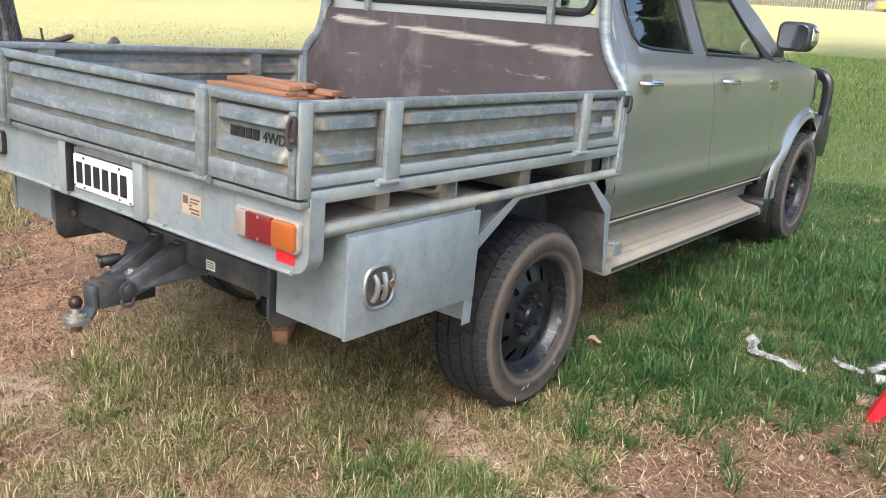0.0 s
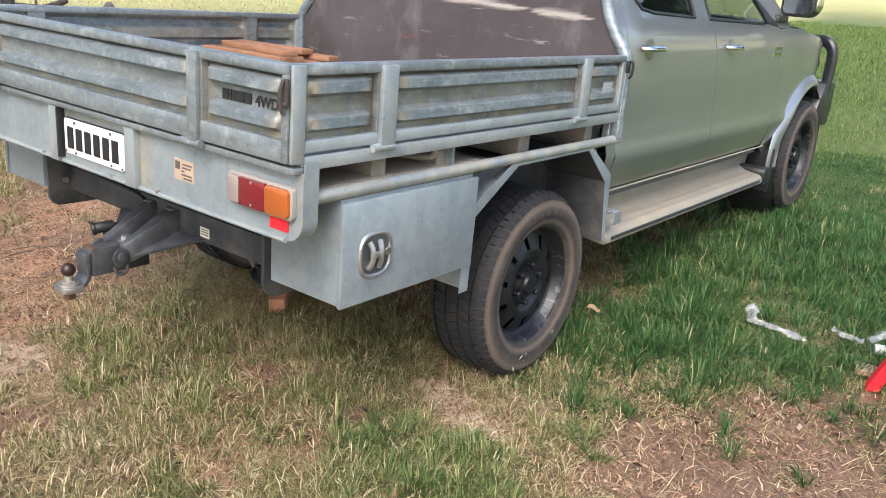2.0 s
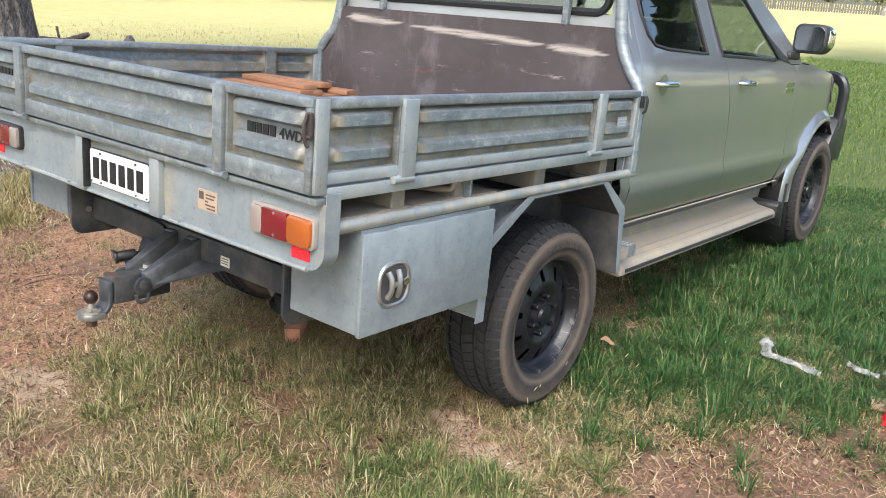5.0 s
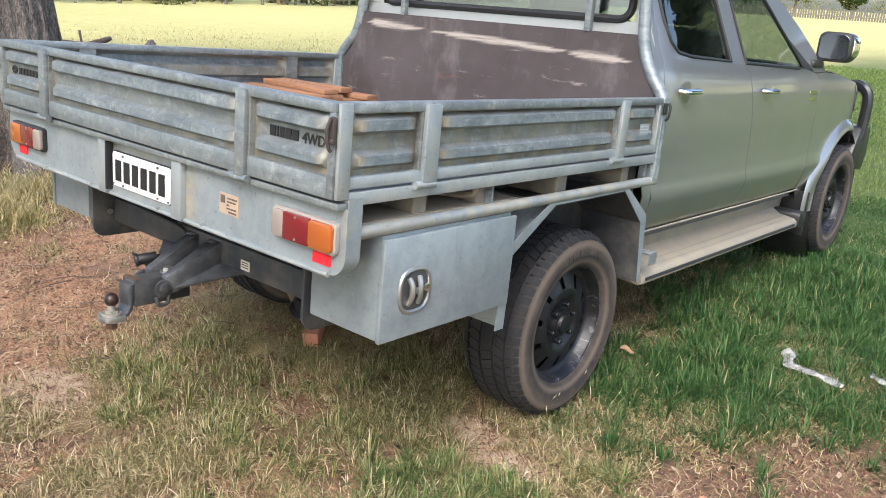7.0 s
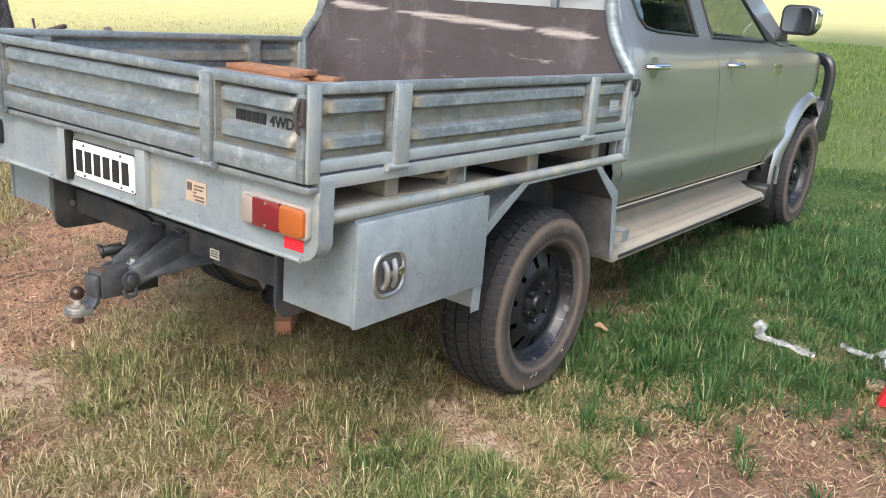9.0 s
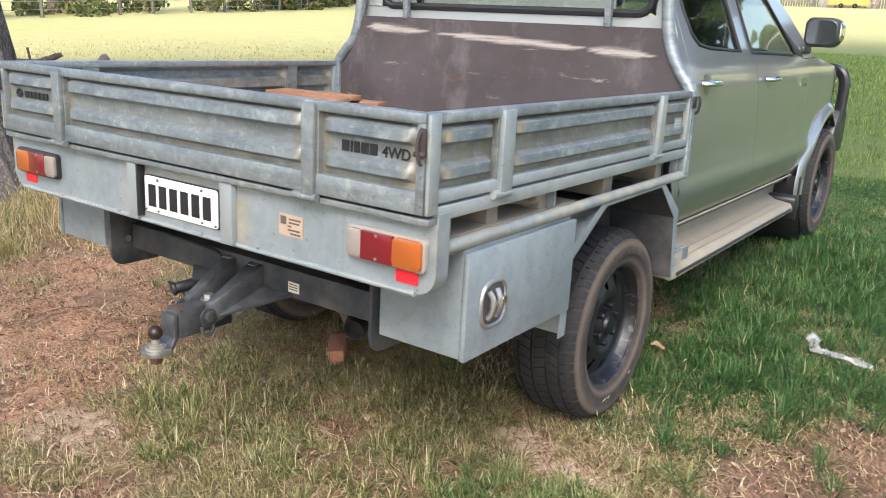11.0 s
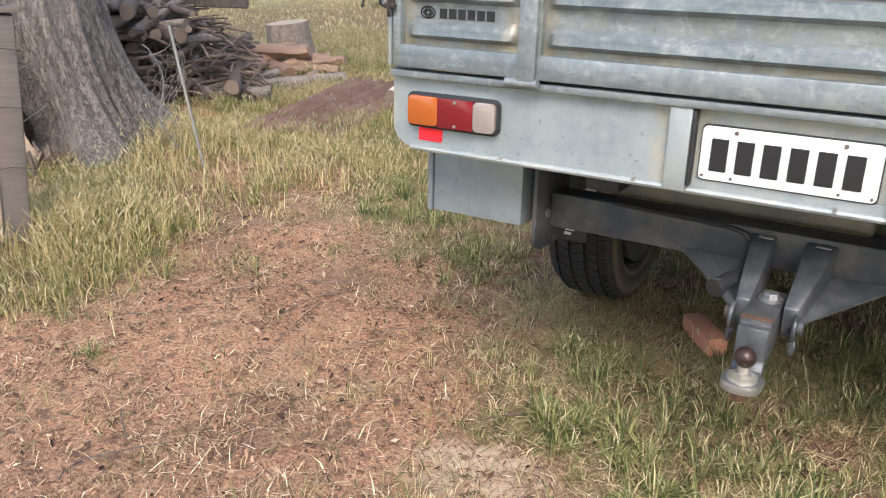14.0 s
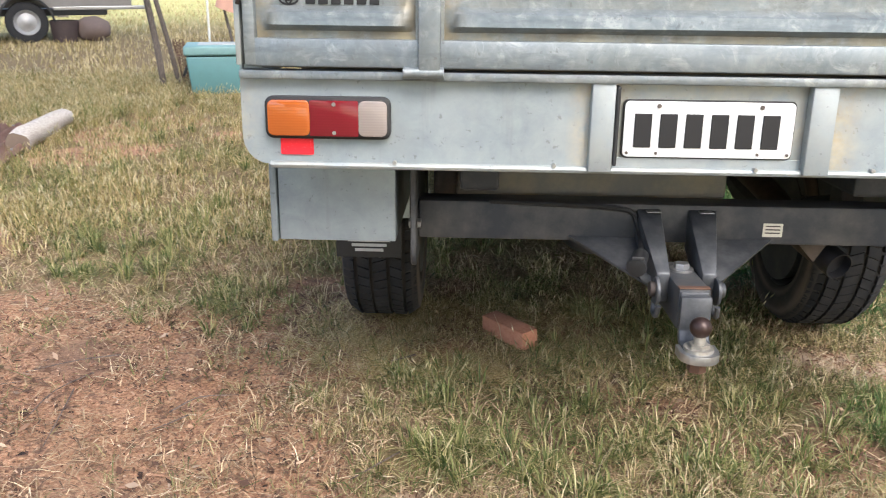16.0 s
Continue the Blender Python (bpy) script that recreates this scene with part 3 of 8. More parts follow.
# deck, coaming and corner posts
deck = stain(part("deck", box(-0.865, 0.865, -0.002, 1.60, 0.785, 0.805, 0.003), DUSTY_STEEL, ute), lambda v: 0.6)
for s in (1, -1):
    h = HALF if s > 0 else LEFT
    rail = part("coaming_rail", box(s * (h - 0.039), s * h, 0.0, 1.61, 0.770, 0.805, 0.004), ZINC, ute, smooth=True)
    stain(rail, lambda v: 0.25)
    post = part("corner_post", box(s * (h - 0.007), s * (h + 0.004), -0.036, 0.004, 0.790, RAIL_TOP - 0.001, 0.003), ZINC, ute, smooth=True)
    stain(post, lambda v: 0.3)
    # the skirt's edge turned forward, round its lower corner
    e = h + 0.010 if s > 0 else h + 0.007
    turned = [(e, 0.790), (e, 0.700)] + [(e - 0.055 + 0.055 * math.cos(radians(k)), 0.647 - 0.055 * math.sin(radians(k))) for k in range(0, 91, 10)] + [(e - 0.10, 0.592)]
    turned += [(max(x - 0.005, e - 0.10) if z > 0.60 else x, z + (0.005 if z < 0.66 else 0)) for x, z in turned[::-1]]
    bm = prism([(s * x, z) for x, z in turned], "y", 0.0005, 0.046)
    stain(part("skirt_return", bm, ZINC, ute, smooth=35), lambda v: 0.15)
    # over-centre catch between the tailgate and the side
    q = h - 0.012
    bm = box(s * (q - 0.009), s * (q + 0.009), -0.050, -0.038, 0.920, 0.985, 0.004)
    pipe(bend([(s * q, -0.052, 0.982), (s * (q - 0.003), -0.060, 0.95), (s * q, -0.056, 0.915), (s * (q + 0.003), -0.050, 0.905)]), 0.0045, 8, bm)
    rod((s * (q - 0.016), -0.051, 0.928), (s * (q + 0.014), -0.051, 0.928), 0.0065, 8, bm)
    part("tailgate_catch", bm, DARK_CATCH, ute, "rusty over-centre catch", smooth=True)

# tail skirt with the plate bay cut through it
def sliced(bm, *cuts):
    """Cuts a mesh across x, so that soil can vary along it."""
    for x in cuts:
        bmesh.ops.bisect_plane(bm, geom=bm.verts[:] + bm.edges[:] + bm.faces[:], plane_co=(x, 0, 0), plane_no=(1, 0, 0))
    return bm


skirt = part("tail_skirt", sliced(prism(rounded(-0.927, -0.190, 0.592, 0.768, (0.055, 0, 0, 0.012)), "y", -0.004, 0.0, 0.0), -0.91, -0.88, -0.6, -0.28, -0.255), ZINC, ute, "galvanised tail skirt with rounded corners")
stain(skirt, lambda v: 0.06 + 0.5 * (1 - step01(0.0, 0.05, v.x + 0.93)) + 0.7 * step01(-0.285, -0.25, v.x))
stain(part("skirt_panel", sliced(prism(rounded(0.200, 0.916, 0.592, 0.768, (0, 0.055, 0.012, 0)), "y", -0.004, 0.0), 0.25, 0.275, 0.30, 0.34, 0.6, 0.88), ZINC, skirt), lambda v: 0.06 + 0.9 * (1 - step01(0.262, 0.31, v.x)) + 0.3 * step01(0.88, 0.91, v.x))
stain(part("skirt_foot", box(-0.191, 0.201, -0.0035, 0.0, 0.593, 0.618, 0.001), ZINC, skirt), lambda v: 0.2)
lip = bend([(-0.872, -0.006, 0.5925), (-0.4, -0.006, 0.592), (0.4, -0.006, 0.592), (0.860, -0.006, 0.5925)], 3)
stain(part("skirt_lip", pipe(lip, 0.0075, 8), ZINC, skirt, smooth=True), lambda v: 0.3)
stain(part("gutter", box(-0.922, 0.908, -0.030, 0.012, 0.764, 0.782, 0.004), GALV, skirt, smooth=True), lambda v: 0.25)
for a, b in ((-0.234, -0.187), (0.190, 0.240)):
    stain(part("skirt_stay", box(a, b, -0.024, 0.004, 0.590, 0.766, 0.004), ZINC, skirt, smooth=True), lambda v: 0.2)
bm = box(-0.192, 0.202, 0.002, 0.006, 0.600, 0.768, 0.0)
stain(part("bay_back", bm, ZINC, skirt), lambda v: 0.5)
part("plate_lamp", box(-0.1865, -0.1785, -0.026, 0.001, 0.604, 0.760, 0.003), BLACK, skirt, "black plate lamp housing")
for x, z in ((-0.30, 0.60), (0.10, 0.5985), (0.33, 0.6015), (-0.62, 0.6)):
    part("rivet", rod((x, -0.016, z), (x, -0.002, z), 0.0045, 8), STEEL, skirt)

# registration plate: its characters stand as plain bars
plate = part("number_plate", prism(rounded(-0.166, 0.166, 0.621, 0.731, 0.010), "y", -0.010, -0.006, 0.001), PLATE_WHITE, ute, "white number plate with black characters", smooth=True)
part("plate_surround", prism(rounded(-0.169, 0.169, 0.618, 0.734, 0.011), "y", -0.0055, 0.0, 0.001), BLACK, plate)
for k in range(6):
    x = -0.146 + 0.050 * k
    part("character_bar", box(x, x + 0.034, -0.0125, -0.0095, 0.640, 0.707, 0.004), INK, plate)
for x, z in ((-0.100, 0.722), (0.100, 0.722), (-0.158, 0.629), (-0.100, 0.629), (0.100, 0.629), (0.158, 0.629)):
    part("plate_screw", rod((x, -0.0135, z), (x, -0.009, z), 0.0045 if z > 0.7 else 0.003, 8), STICKER_INK, plate)

# tail lamps and reflectors
LAMP_GREY = plain("weathered_lamp_base", (0.30, 0.275, 0.25), 0.4, 0, 0.15, 30)
for s in (1, -1):
    o = 0.0 if s < 0 else 0.018
    def span(a, b):
        return sorted((s * (a + o), s * (b + o)))
    a, b = span(0.627 if s < 0 else 0.636, 0.877)
    lamp = part("tail_lamp", prism(rounded(a, b, 0.647, 0.731, 0.016), "y", -0.019, -0.003, 0.003), BLACK if s < 0 else LAMP_GREY, ute, "tail lamp of amber, red and clear lenses", smooth=True)
    for (u, v), m, n in (((0.786, 0.870), AMBER, "amber_lens"), ((0.690, 0.786), RED_LENS, "red_lens"), ((0.633 if s < 0 else 0.645, 0.690), CLEAR_LENS, "clear_lens")):
        a, b = span(u, v)
        part(n, prism(rounded(a, b, 0.654, 0.724, 0.012 if m is not RED_LENS else 0.002), "y", -0.029, -0.014, 0.006), m, lamp, smooth=True)
    for u, z in ((0.738, 0.717), (0.738, 0.661)):
        x = s * (u + o)
        part("lens_screw", rod((x, -0.0305, z), (x, -0.027, z), 0.004, 8), STEEL, lamp)
    a, b = span(0.784, 0.850)
    part("reflector", prism(rounded(a, b, 0.613, 0.647, 0.003), "y", -0.0075, -0.004, 0.001), REFLECTOR, ute, "red stick-on reflector")

# maker's sticker, its print as bars
sticker = part("sticker", box(0.406, 0.493, -0.0062, -0.0042, 0.655, 0.712, 0.0), STICKER, ute, "tan sticker with unreadable print")
for k, (a, b) in enumerate(((0.443, 0.486), (0.443, 0.480), (0.440, 0.452), (0.440, 0.484), (0.448, 0.485))):
    z = 0.700 - 0.0095 * k
    part("print_bar", box(a, b, -0.0072, -0.0060, z - 0.0022, z + 0.0022, 0.0), STICKER_INK, sticker)
part("print_mark", box(0.412, 0.433, -0.0072, -0.0060, 0.684, 0.706, 0.002), STICKER_INK, sticker)

# tailgate lettering: maker and model as plain shapes, the drive as letters
def letters(text, size, place, parent, name):
    data = bpy.data.curves.new(name, "FONT")
    data.body, data.size, data.extrude = text, size, 0.0006
    data.offset = 0.0006
    tmp = new(name, data)
    mesh = bpy.data.meshes.new_from_object(tmp.evaluated_get(bpy.context.evaluated_depsgraph_get()))
    bpy.data.objects.remove(tmp)
    mesh.materials.clear()
    mesh.materials.append(INK)
    ob = new(name, mesh)
    ob.parent, ob.matrix_basis = parent, place
    return ob


for a, b in ((0.638, 0.660), (0.665, 0.671), (0.676, 0.693), (0.698, 0.720), (0.725, 0.747)):
    part("letter_bar", box(a, b, -0.0200, -0.0150, 0.905, 0.931, 0.001), INK, tail)
letters("4WD", 0.0365, pose(0.762, -0.0190, 0.905, 90), tail, "drive_lettering")
for k in range(6):
    x = -0.788 + 0.0245 * k
    part("letter_bar", box(x, x + 0.0185, -0.0200, -0.0150, 0.905, 0.927, 0.001), INK, tail)
bm = bmesh.new()
for rx, rz in ((0.019, 0.013), (0.006, 0.012), (0.012, 0.005)):
    pts = [(-0.820 + rx * math.cos(a), -0.0185, 0.917 + rz * math.sin(a)) for a in (math.tau * k / 20 for k in range(21))]
    pipe(pts, 0.0019, 6, bm)
part("badge_rings", bm, INK, tail)

# side tube, bearers and lockers
for s in (1, -1):
    tube = stain(part("tie_rail", pipe([(s * 0.893, 0.015, 0.699), (s * 0.893, 0.75, 0.699), (s * 0.893, 1.635, 0.699)], 0.0175, 14), ZINC, ute, smooth=True), lambda v: 0.6)
    for y in (0.60, 1.56):
        part("rail_bracket", box(s * 0.862, s * 0.890, y - 0.004, y + 0.004, 0.690, 0.772, 0.001), GALV, tube)
for y0, y1 in ((0.285, 0.340), (0.560, 0.610), (0.985, 1.050), (1.425, 1.480)):
    bm = box(-0.862, 0.862, y0, y1, 0.690, 0.786, 0.004)
    part("cross_bearer", bm, DUSTY_STEEL, ute)
for s in (1, -1):
    body = part("locker", box(s * 0.632, s * 0.895, 0.142, 0.700, 0.390, 0.678, 0.004), ZINC, ute, "galvanised under-tray locker", smooth=True)
    part("locker_lid_seam", box(s * 0.626, s * 0.898, 0.05, 0.700, 0.679, 0.684, 0.001), DUSTY_STEEL, body)
    for a, b in ((0.05, 0.36), (0.366, 0.60), (0.606, 0.76)):
        part("locker_shelf", box(s * 0.60, s * 0.872, a, b, 0.706, 0.713, 0.002), STEP, body, "dusty sheet over the locker")
    part("shelf_front", box(s * 0.866, s * 0.872, 0.05, 0.76, 0.684, 0.706, 0.001), DUSTY_STEEL, body)
    part("stray_pipe", pipe(bend([(s * 0.70, 0.50, 0.728), (s * 0.80, 0.54, 0.730), (s * 0.85, 0.552, 0.738), (s * 0.858, 0.556, 0.760)], 4), 0.009, 8), STEP, body, smooth=True)
    door = part("locker_door", box(s * 0.898, s * 0.913, 0.137, 0.706, 0.387, 0.671, 0.004), ZINC, body, smooth=True)
    ring = []
    for k in range(29):
        a = math.tau * k / 28
        c, d = math.cos(a), math.sin(a)
        ring.append((s * 0.914, 0.259 + 0.058 * math.copysign(abs(c) ** 0.7, c), 0.518 + 0.060 * math.copysign(abs(d) ** 0.7, d)))
    bm = pipe(ring, 0.0065, 8)
    latch = part("latch_ring", bm, STEEL, body, "worn steel folding T-handle latch", smooth=True)
    dish = [(y, z) for _, y, z in ring[:-1]]
    part("latch_dish", prism(dish, "x", s * 0.9135, s * 0.9150, 0.0), DISH, body)
    bm = pipe(bend([(s * 0.917, 0.232, 0.556), (s * 0.928, 0.236, 0.535), (s * 0.928, 0.236, 0.505), (s * 0.917, 0.232, 0.482)], 4), 0.008, 8)
    pipe(bend([(s * 0.917, 0.272, 0.556), (s * 0.928, 0.268, 0.535), (s * 0.928, 0.268, 0.505), (s * 0.917, 0.272, 0.482)], 4), 0.008, 8, bm)
    box(s * 0.918, s * 0.931, 0.232, 0.272, 0.511, 0.528, 0.005, bm)
    part("latch_handle", bm, STEEL, body, smooth=True)
    part("latch_lock", rod((s * 0.913, 0.297, 0.522), (s * 0.927, 0.297, 0.522), 0.012, 14, bevel=0.002), CHROME, body, smooth=True)
    # mudguard: a folded sheet with an outer flange
    path = [(0.712, 0.300), (0.720, 0.540), (0.935, 0.676), (1.398, 0.680), (1.560, 0.542), (1.604, 0.292)]
    outer = [(0.668, 0.300), (0.674, 0.560), (0.905, 0.690), (1.420, 0.692), (1.600, 0.566), (1.622, 0.292)]
    bm = bmesh.new()
    inner_v = [[bm.verts.new((s * x, y, z)) for y, z in path] for x in (0.640, 0.903)]
    outer_v = [bm.verts.new((s * 0.904, y, z)) for y, z in outer]
    # front inner faces: the guard's shade and dirt put into a dark material
    front_bm = bmesh.new()
    front_v = [[front_bm.verts.new((s * x, y, z)) for y, z in path[2:]] for x in (0.640, 0.902)]
    for k in range(3):
        front_bm.faces.new((front_v[0][k], front_v[0][k + 1], front_v[1][k + 1], front_v[1][k]))
    bmesh.ops.recalc_face_normals(front_bm, faces=front_bm.faces)
    bmesh.ops.solidify(front_bm, geom=front_bm.faces[:], thickness=0.003)
    part("guard_inner", front_bm, CHASSIS, ute, "inside of the guard, coloured dark for shade and dirt")
    for k in range(5):
        if k < 2:
            bm.faces.new((inner_v[0][k], inner_v[0][k + 1], inner_v[1][k + 1], inner_v[1][k]))
        bm.faces.new((inner_v[1][k], inner_v[1][k + 1], outer_v[k + 1], outer_v[k]))
    bmesh.ops.recalc_face_normals(bm, faces=bm.faces)
    bmesh.ops.solidify(bm, geom=bm.faces[:], thickness=0.003)
    part("mudguard", bm, ZINC, ute, "folded galvanised mudguard")
    part("guard_liner", box(s * 0.632, s * 0.638, 0.72, 1.60, 0.32, 0.69, 0.0), CHASSIS, ute)
    low = 0.172 if s < 0 else 0.33
    flap = part("mudflap", box(s * 0.665, s * 0.862, 0.722, 0.730, low, 0.50, 0.002), BLACK, ute, "black rubber mudflap with pale print")
    for k in range(3):
        part("print_bar", box(s * (0.70 + 0.01 * k), s * (0.825 - 0.01 * k), 0.7195, 0.7215, low + 0.050 - 0.015 * k, low + 0.059 - 0.015 * k, 0), FLAP_GREY, flap)
    part("print_mark", prism([(s * 0.735, low + 0.078), (s * 0.80, low + 0.078), (s * 0.767, low + 0.113)], "y", 0.7195, 0.7215), FLAP_GREY, flap)

# ---------- headboard ----------
def skin(polys, depth, du=0.07, dv=0.05, thick=0.005, put=None, flip=False):
    """Flat outlines in (u, v), cut into a grid and bent onto depth(u, v). put(u, v, w) gives the place."""
    bm = bmesh.new()
    for poly in polys:
        bm.faces.new([bm.verts.new((0, u, v)) for u, v in poly])
    lo = [min(v.co[k] for v in bm.verts) for k in (1, 2)]
    hi = [max(v.co[k] for v in bm.verts) for k in (1, 2)]
    for k, d, no in ((0, du, (0, 1, 0)), (1, dv, (0, 0, 1))):
        n = int((hi[k] - lo[k]) / d) + 1
        for j in range(1, n):
            at = lo[k] + (hi[k] - lo[k]) * j / n
            bmesh.ops.bisect_plane(bm, geom=bm.verts[:] + bm.edges[:] + bm.faces[:], plane_co=(0, at, 0) if k == 0 else (0, 0, at), plane_no=no)
    bmesh.ops.triangulate(bm, faces=[f for f in bm.faces if len(f.verts) > 4])
    bmesh.ops.remove_doubles(bm, verts=bm.verts[:], dist=0.0005)
    for v in bm.verts:
        u, w = v.co.y, v.co.z
        v.co = put(u, w, depth(u, w))
    bmesh.ops.recalc_face_normals(bm, faces=bm.faces)
    bm.normal_update()
    if thick:
        bmesh.ops.solidify(bm, geom=bm.faces[:], thickness=thick)
    return bm


def back(u, v, w):
    return Vector((u, w, v))


board = [(-0.868, 0.806), (0.868, 0.806), (0.868, 1.000), (0.832, 1.055), (0.790, 1.120), (0.765, 1.180), (0.752, 1.236),
         (-0.735, 1.236), (-0.750, 1.180), (-0.775, 1.120), (-0.818, 1.055), (-0.868, 1.000)]
ply_panel = part("plywood_panel", skin([board], lambda u, v: 1.605, 0.03, 0.008, 0.0, back), PLY, ute, "scuffed brown film-faced plywood headboard")


def scuff(v):
    mid = 1.163 - 0.040 * v.x
    x = v.x
    wide = 0.003 + 0.015 * step01(-0.68, -0.65, x) * (1 - step01(-0.48, -0.36, x)) + 0.010 * step01(-0.24, -0.1, x) * (1 - step01(0.33, 0.42, x))
    wide += 0.013 * step01(0.46, 0.52, x) * (1 - step01(0.64, 0.73, x)) + 0.003 * noise.noise((x * 9, 0, 0))
    return (1 - step01(wide * 0.6, wide * 1.3, abs(v.z - mid))) * (-0.69 < v.x < 0.74)


stain(ply_panel, scuff)
for s in (1, -1):
    k = 1 if s > 0 else 0.98
    line = bend([(s * 0.892, 1.612, 0.780), (s * 0.892, 1.612, 0.95), (s * 0.888, 1.612, 1.015), (s * 0.852, 1.612, 1.065), (s * 0.812 * k, 1.612, 1.125),
                 (s * 0.786 * k, 1.612, 1.19), (s * 0.772 * k, 1.612, 1.26), (s * 0.758 * k, 1.612, 1.42), (s * 0.745 * k, 1.612, 1.60)], 5)
    stain(part("headboard_tube", pipe(line, 0.024, 12), GALV, ute, smooth=True), lambda v: 0.1)
    part("headboard_foot", box(s * 0.868, s * 0.912, 1.59, 1.63, 0.700, 1.018, 0.004), GALV, ute)
    bm = box(s * 0.913, s * 0.924, 1.575, 1.597, 0.955, 1.000, 0.004)
    pipe(bend([(s * 0.93, 1.586, 1.0), (s * 0.938, 1.586, 0.985), (s * 0.936, 1.586, 0.95), (s * 0.926, 1.586, 0.935)]), 0.005, 8, bm)
    part("side_catch", bm, BLACK, ute, "black over-centre side catch", smooth=True)
stain(part("headboard_top", pipe([(-0.74, 1.612, 1.60), (0.75, 1.612, 1.60)], 0.022, 12), GALV, ute, smooth=True), lambda v: 0.1)
for x in (-0.475, 0.527):
    stain(part("window_bar", box(x - 0.014, x + 0.014, 1.597, 1.625, 1.232, 1.60, 0.005), GALV, ute, smooth=True), lambda v: 0.1)
stain(part("window_bar", box(-0.74, 0.765, 1.602, 1.622, 1.372, 1.392, 0.005), GALV, ute, smooth=True), lambda v: 0.1)
# sticker on the drop side
dab = part("side_sticker", box(0.9085, 0.9095, 1.425, 1.495, 0.885, 0.925, 0.0), plain("faded_sticker", (0.25, 0.285, 0.31), 0.5, 0, 0.15, 60), ute, "faded pale sticker")
for k in range(3):
    part("print_bar", box(0.9095, 0.9102, 1.432, 1.487, 0.892 + 0.011 * k, 0.896 + 0.011 * k, 0.0), GREY_PRINT, dab)


# ---------- cab ----------
SILL = dusty("dusty_sill_paint", (0.24, 0.235, 0.20), (0.36, 0.315, 0.24), 0.6, 0.5, 0.2)
WAIST = [(0.38, 0.790), (0.46, 0.832), (0.52, 0.850), (0.585, 0.868), (0.615, 0.876), (0.65, 0.866), (0.75, 0.862), (0.90, 0.866), (1.03, 0.862), (1.10, 0.853), (1.155, 0.836), (1.20, 0.815), (1.40, 0.735), (1.60, 0.655)]


def flank(y, z):
    """The half width of the body at a place along it and a height."""
    for (a, xa), (b, xb) in zip(WAIST, WAIST[1:]):
        if z <= b:
            break
    t = max(0.0, min(1.0, (z - a) / (b - a)))
    x = xa + (xb - xa) * t
    x -= 0.22 * step01(4.28, 5.25, y) + 0.02 * (1 - step01(1.60, 1.80, y))
    return x - 0.010 * step01(2.9, 4.0, y) * (z < 1.16)


def side_part(name, polys, material, s, label="", thick=0.006, off=0.0, parent=None, du=0.06, dv=0.035):
    bm = skin(polys, flank, du, dv, 0.0, lambda u, v, w: Vector((s * (w + off), u, v)))
    if thick:
        bmesh.ops.solidify(bm, geom=bm.faces[:], thickness=thick)
    bmesh.ops.recalc_face_normals(bm, faces=bm.faces)
    ob = part(name, bm, material, parent or ute, label, smooth=40)
    h, ways = 0.03, []
    for v in ob.data.vertices:
        x, y, z = v.co
        n = Vector((s, -(flank(y + h, z) - flank(y - h, z)) / (2 * h), -(flank(y, z + h) - flank(y, z - h)) / (2 * h))).normalized()
        ways.append(n if abs(s * x - flank(y, z) - off) < 0.002 else -n)
    ob.data.normals_split_custom_set_from_vertices(ways)
    return stain(ob, lambda v: 0.9 * (1 - step01(0.46, 0.60, v.z)) + 0.12)


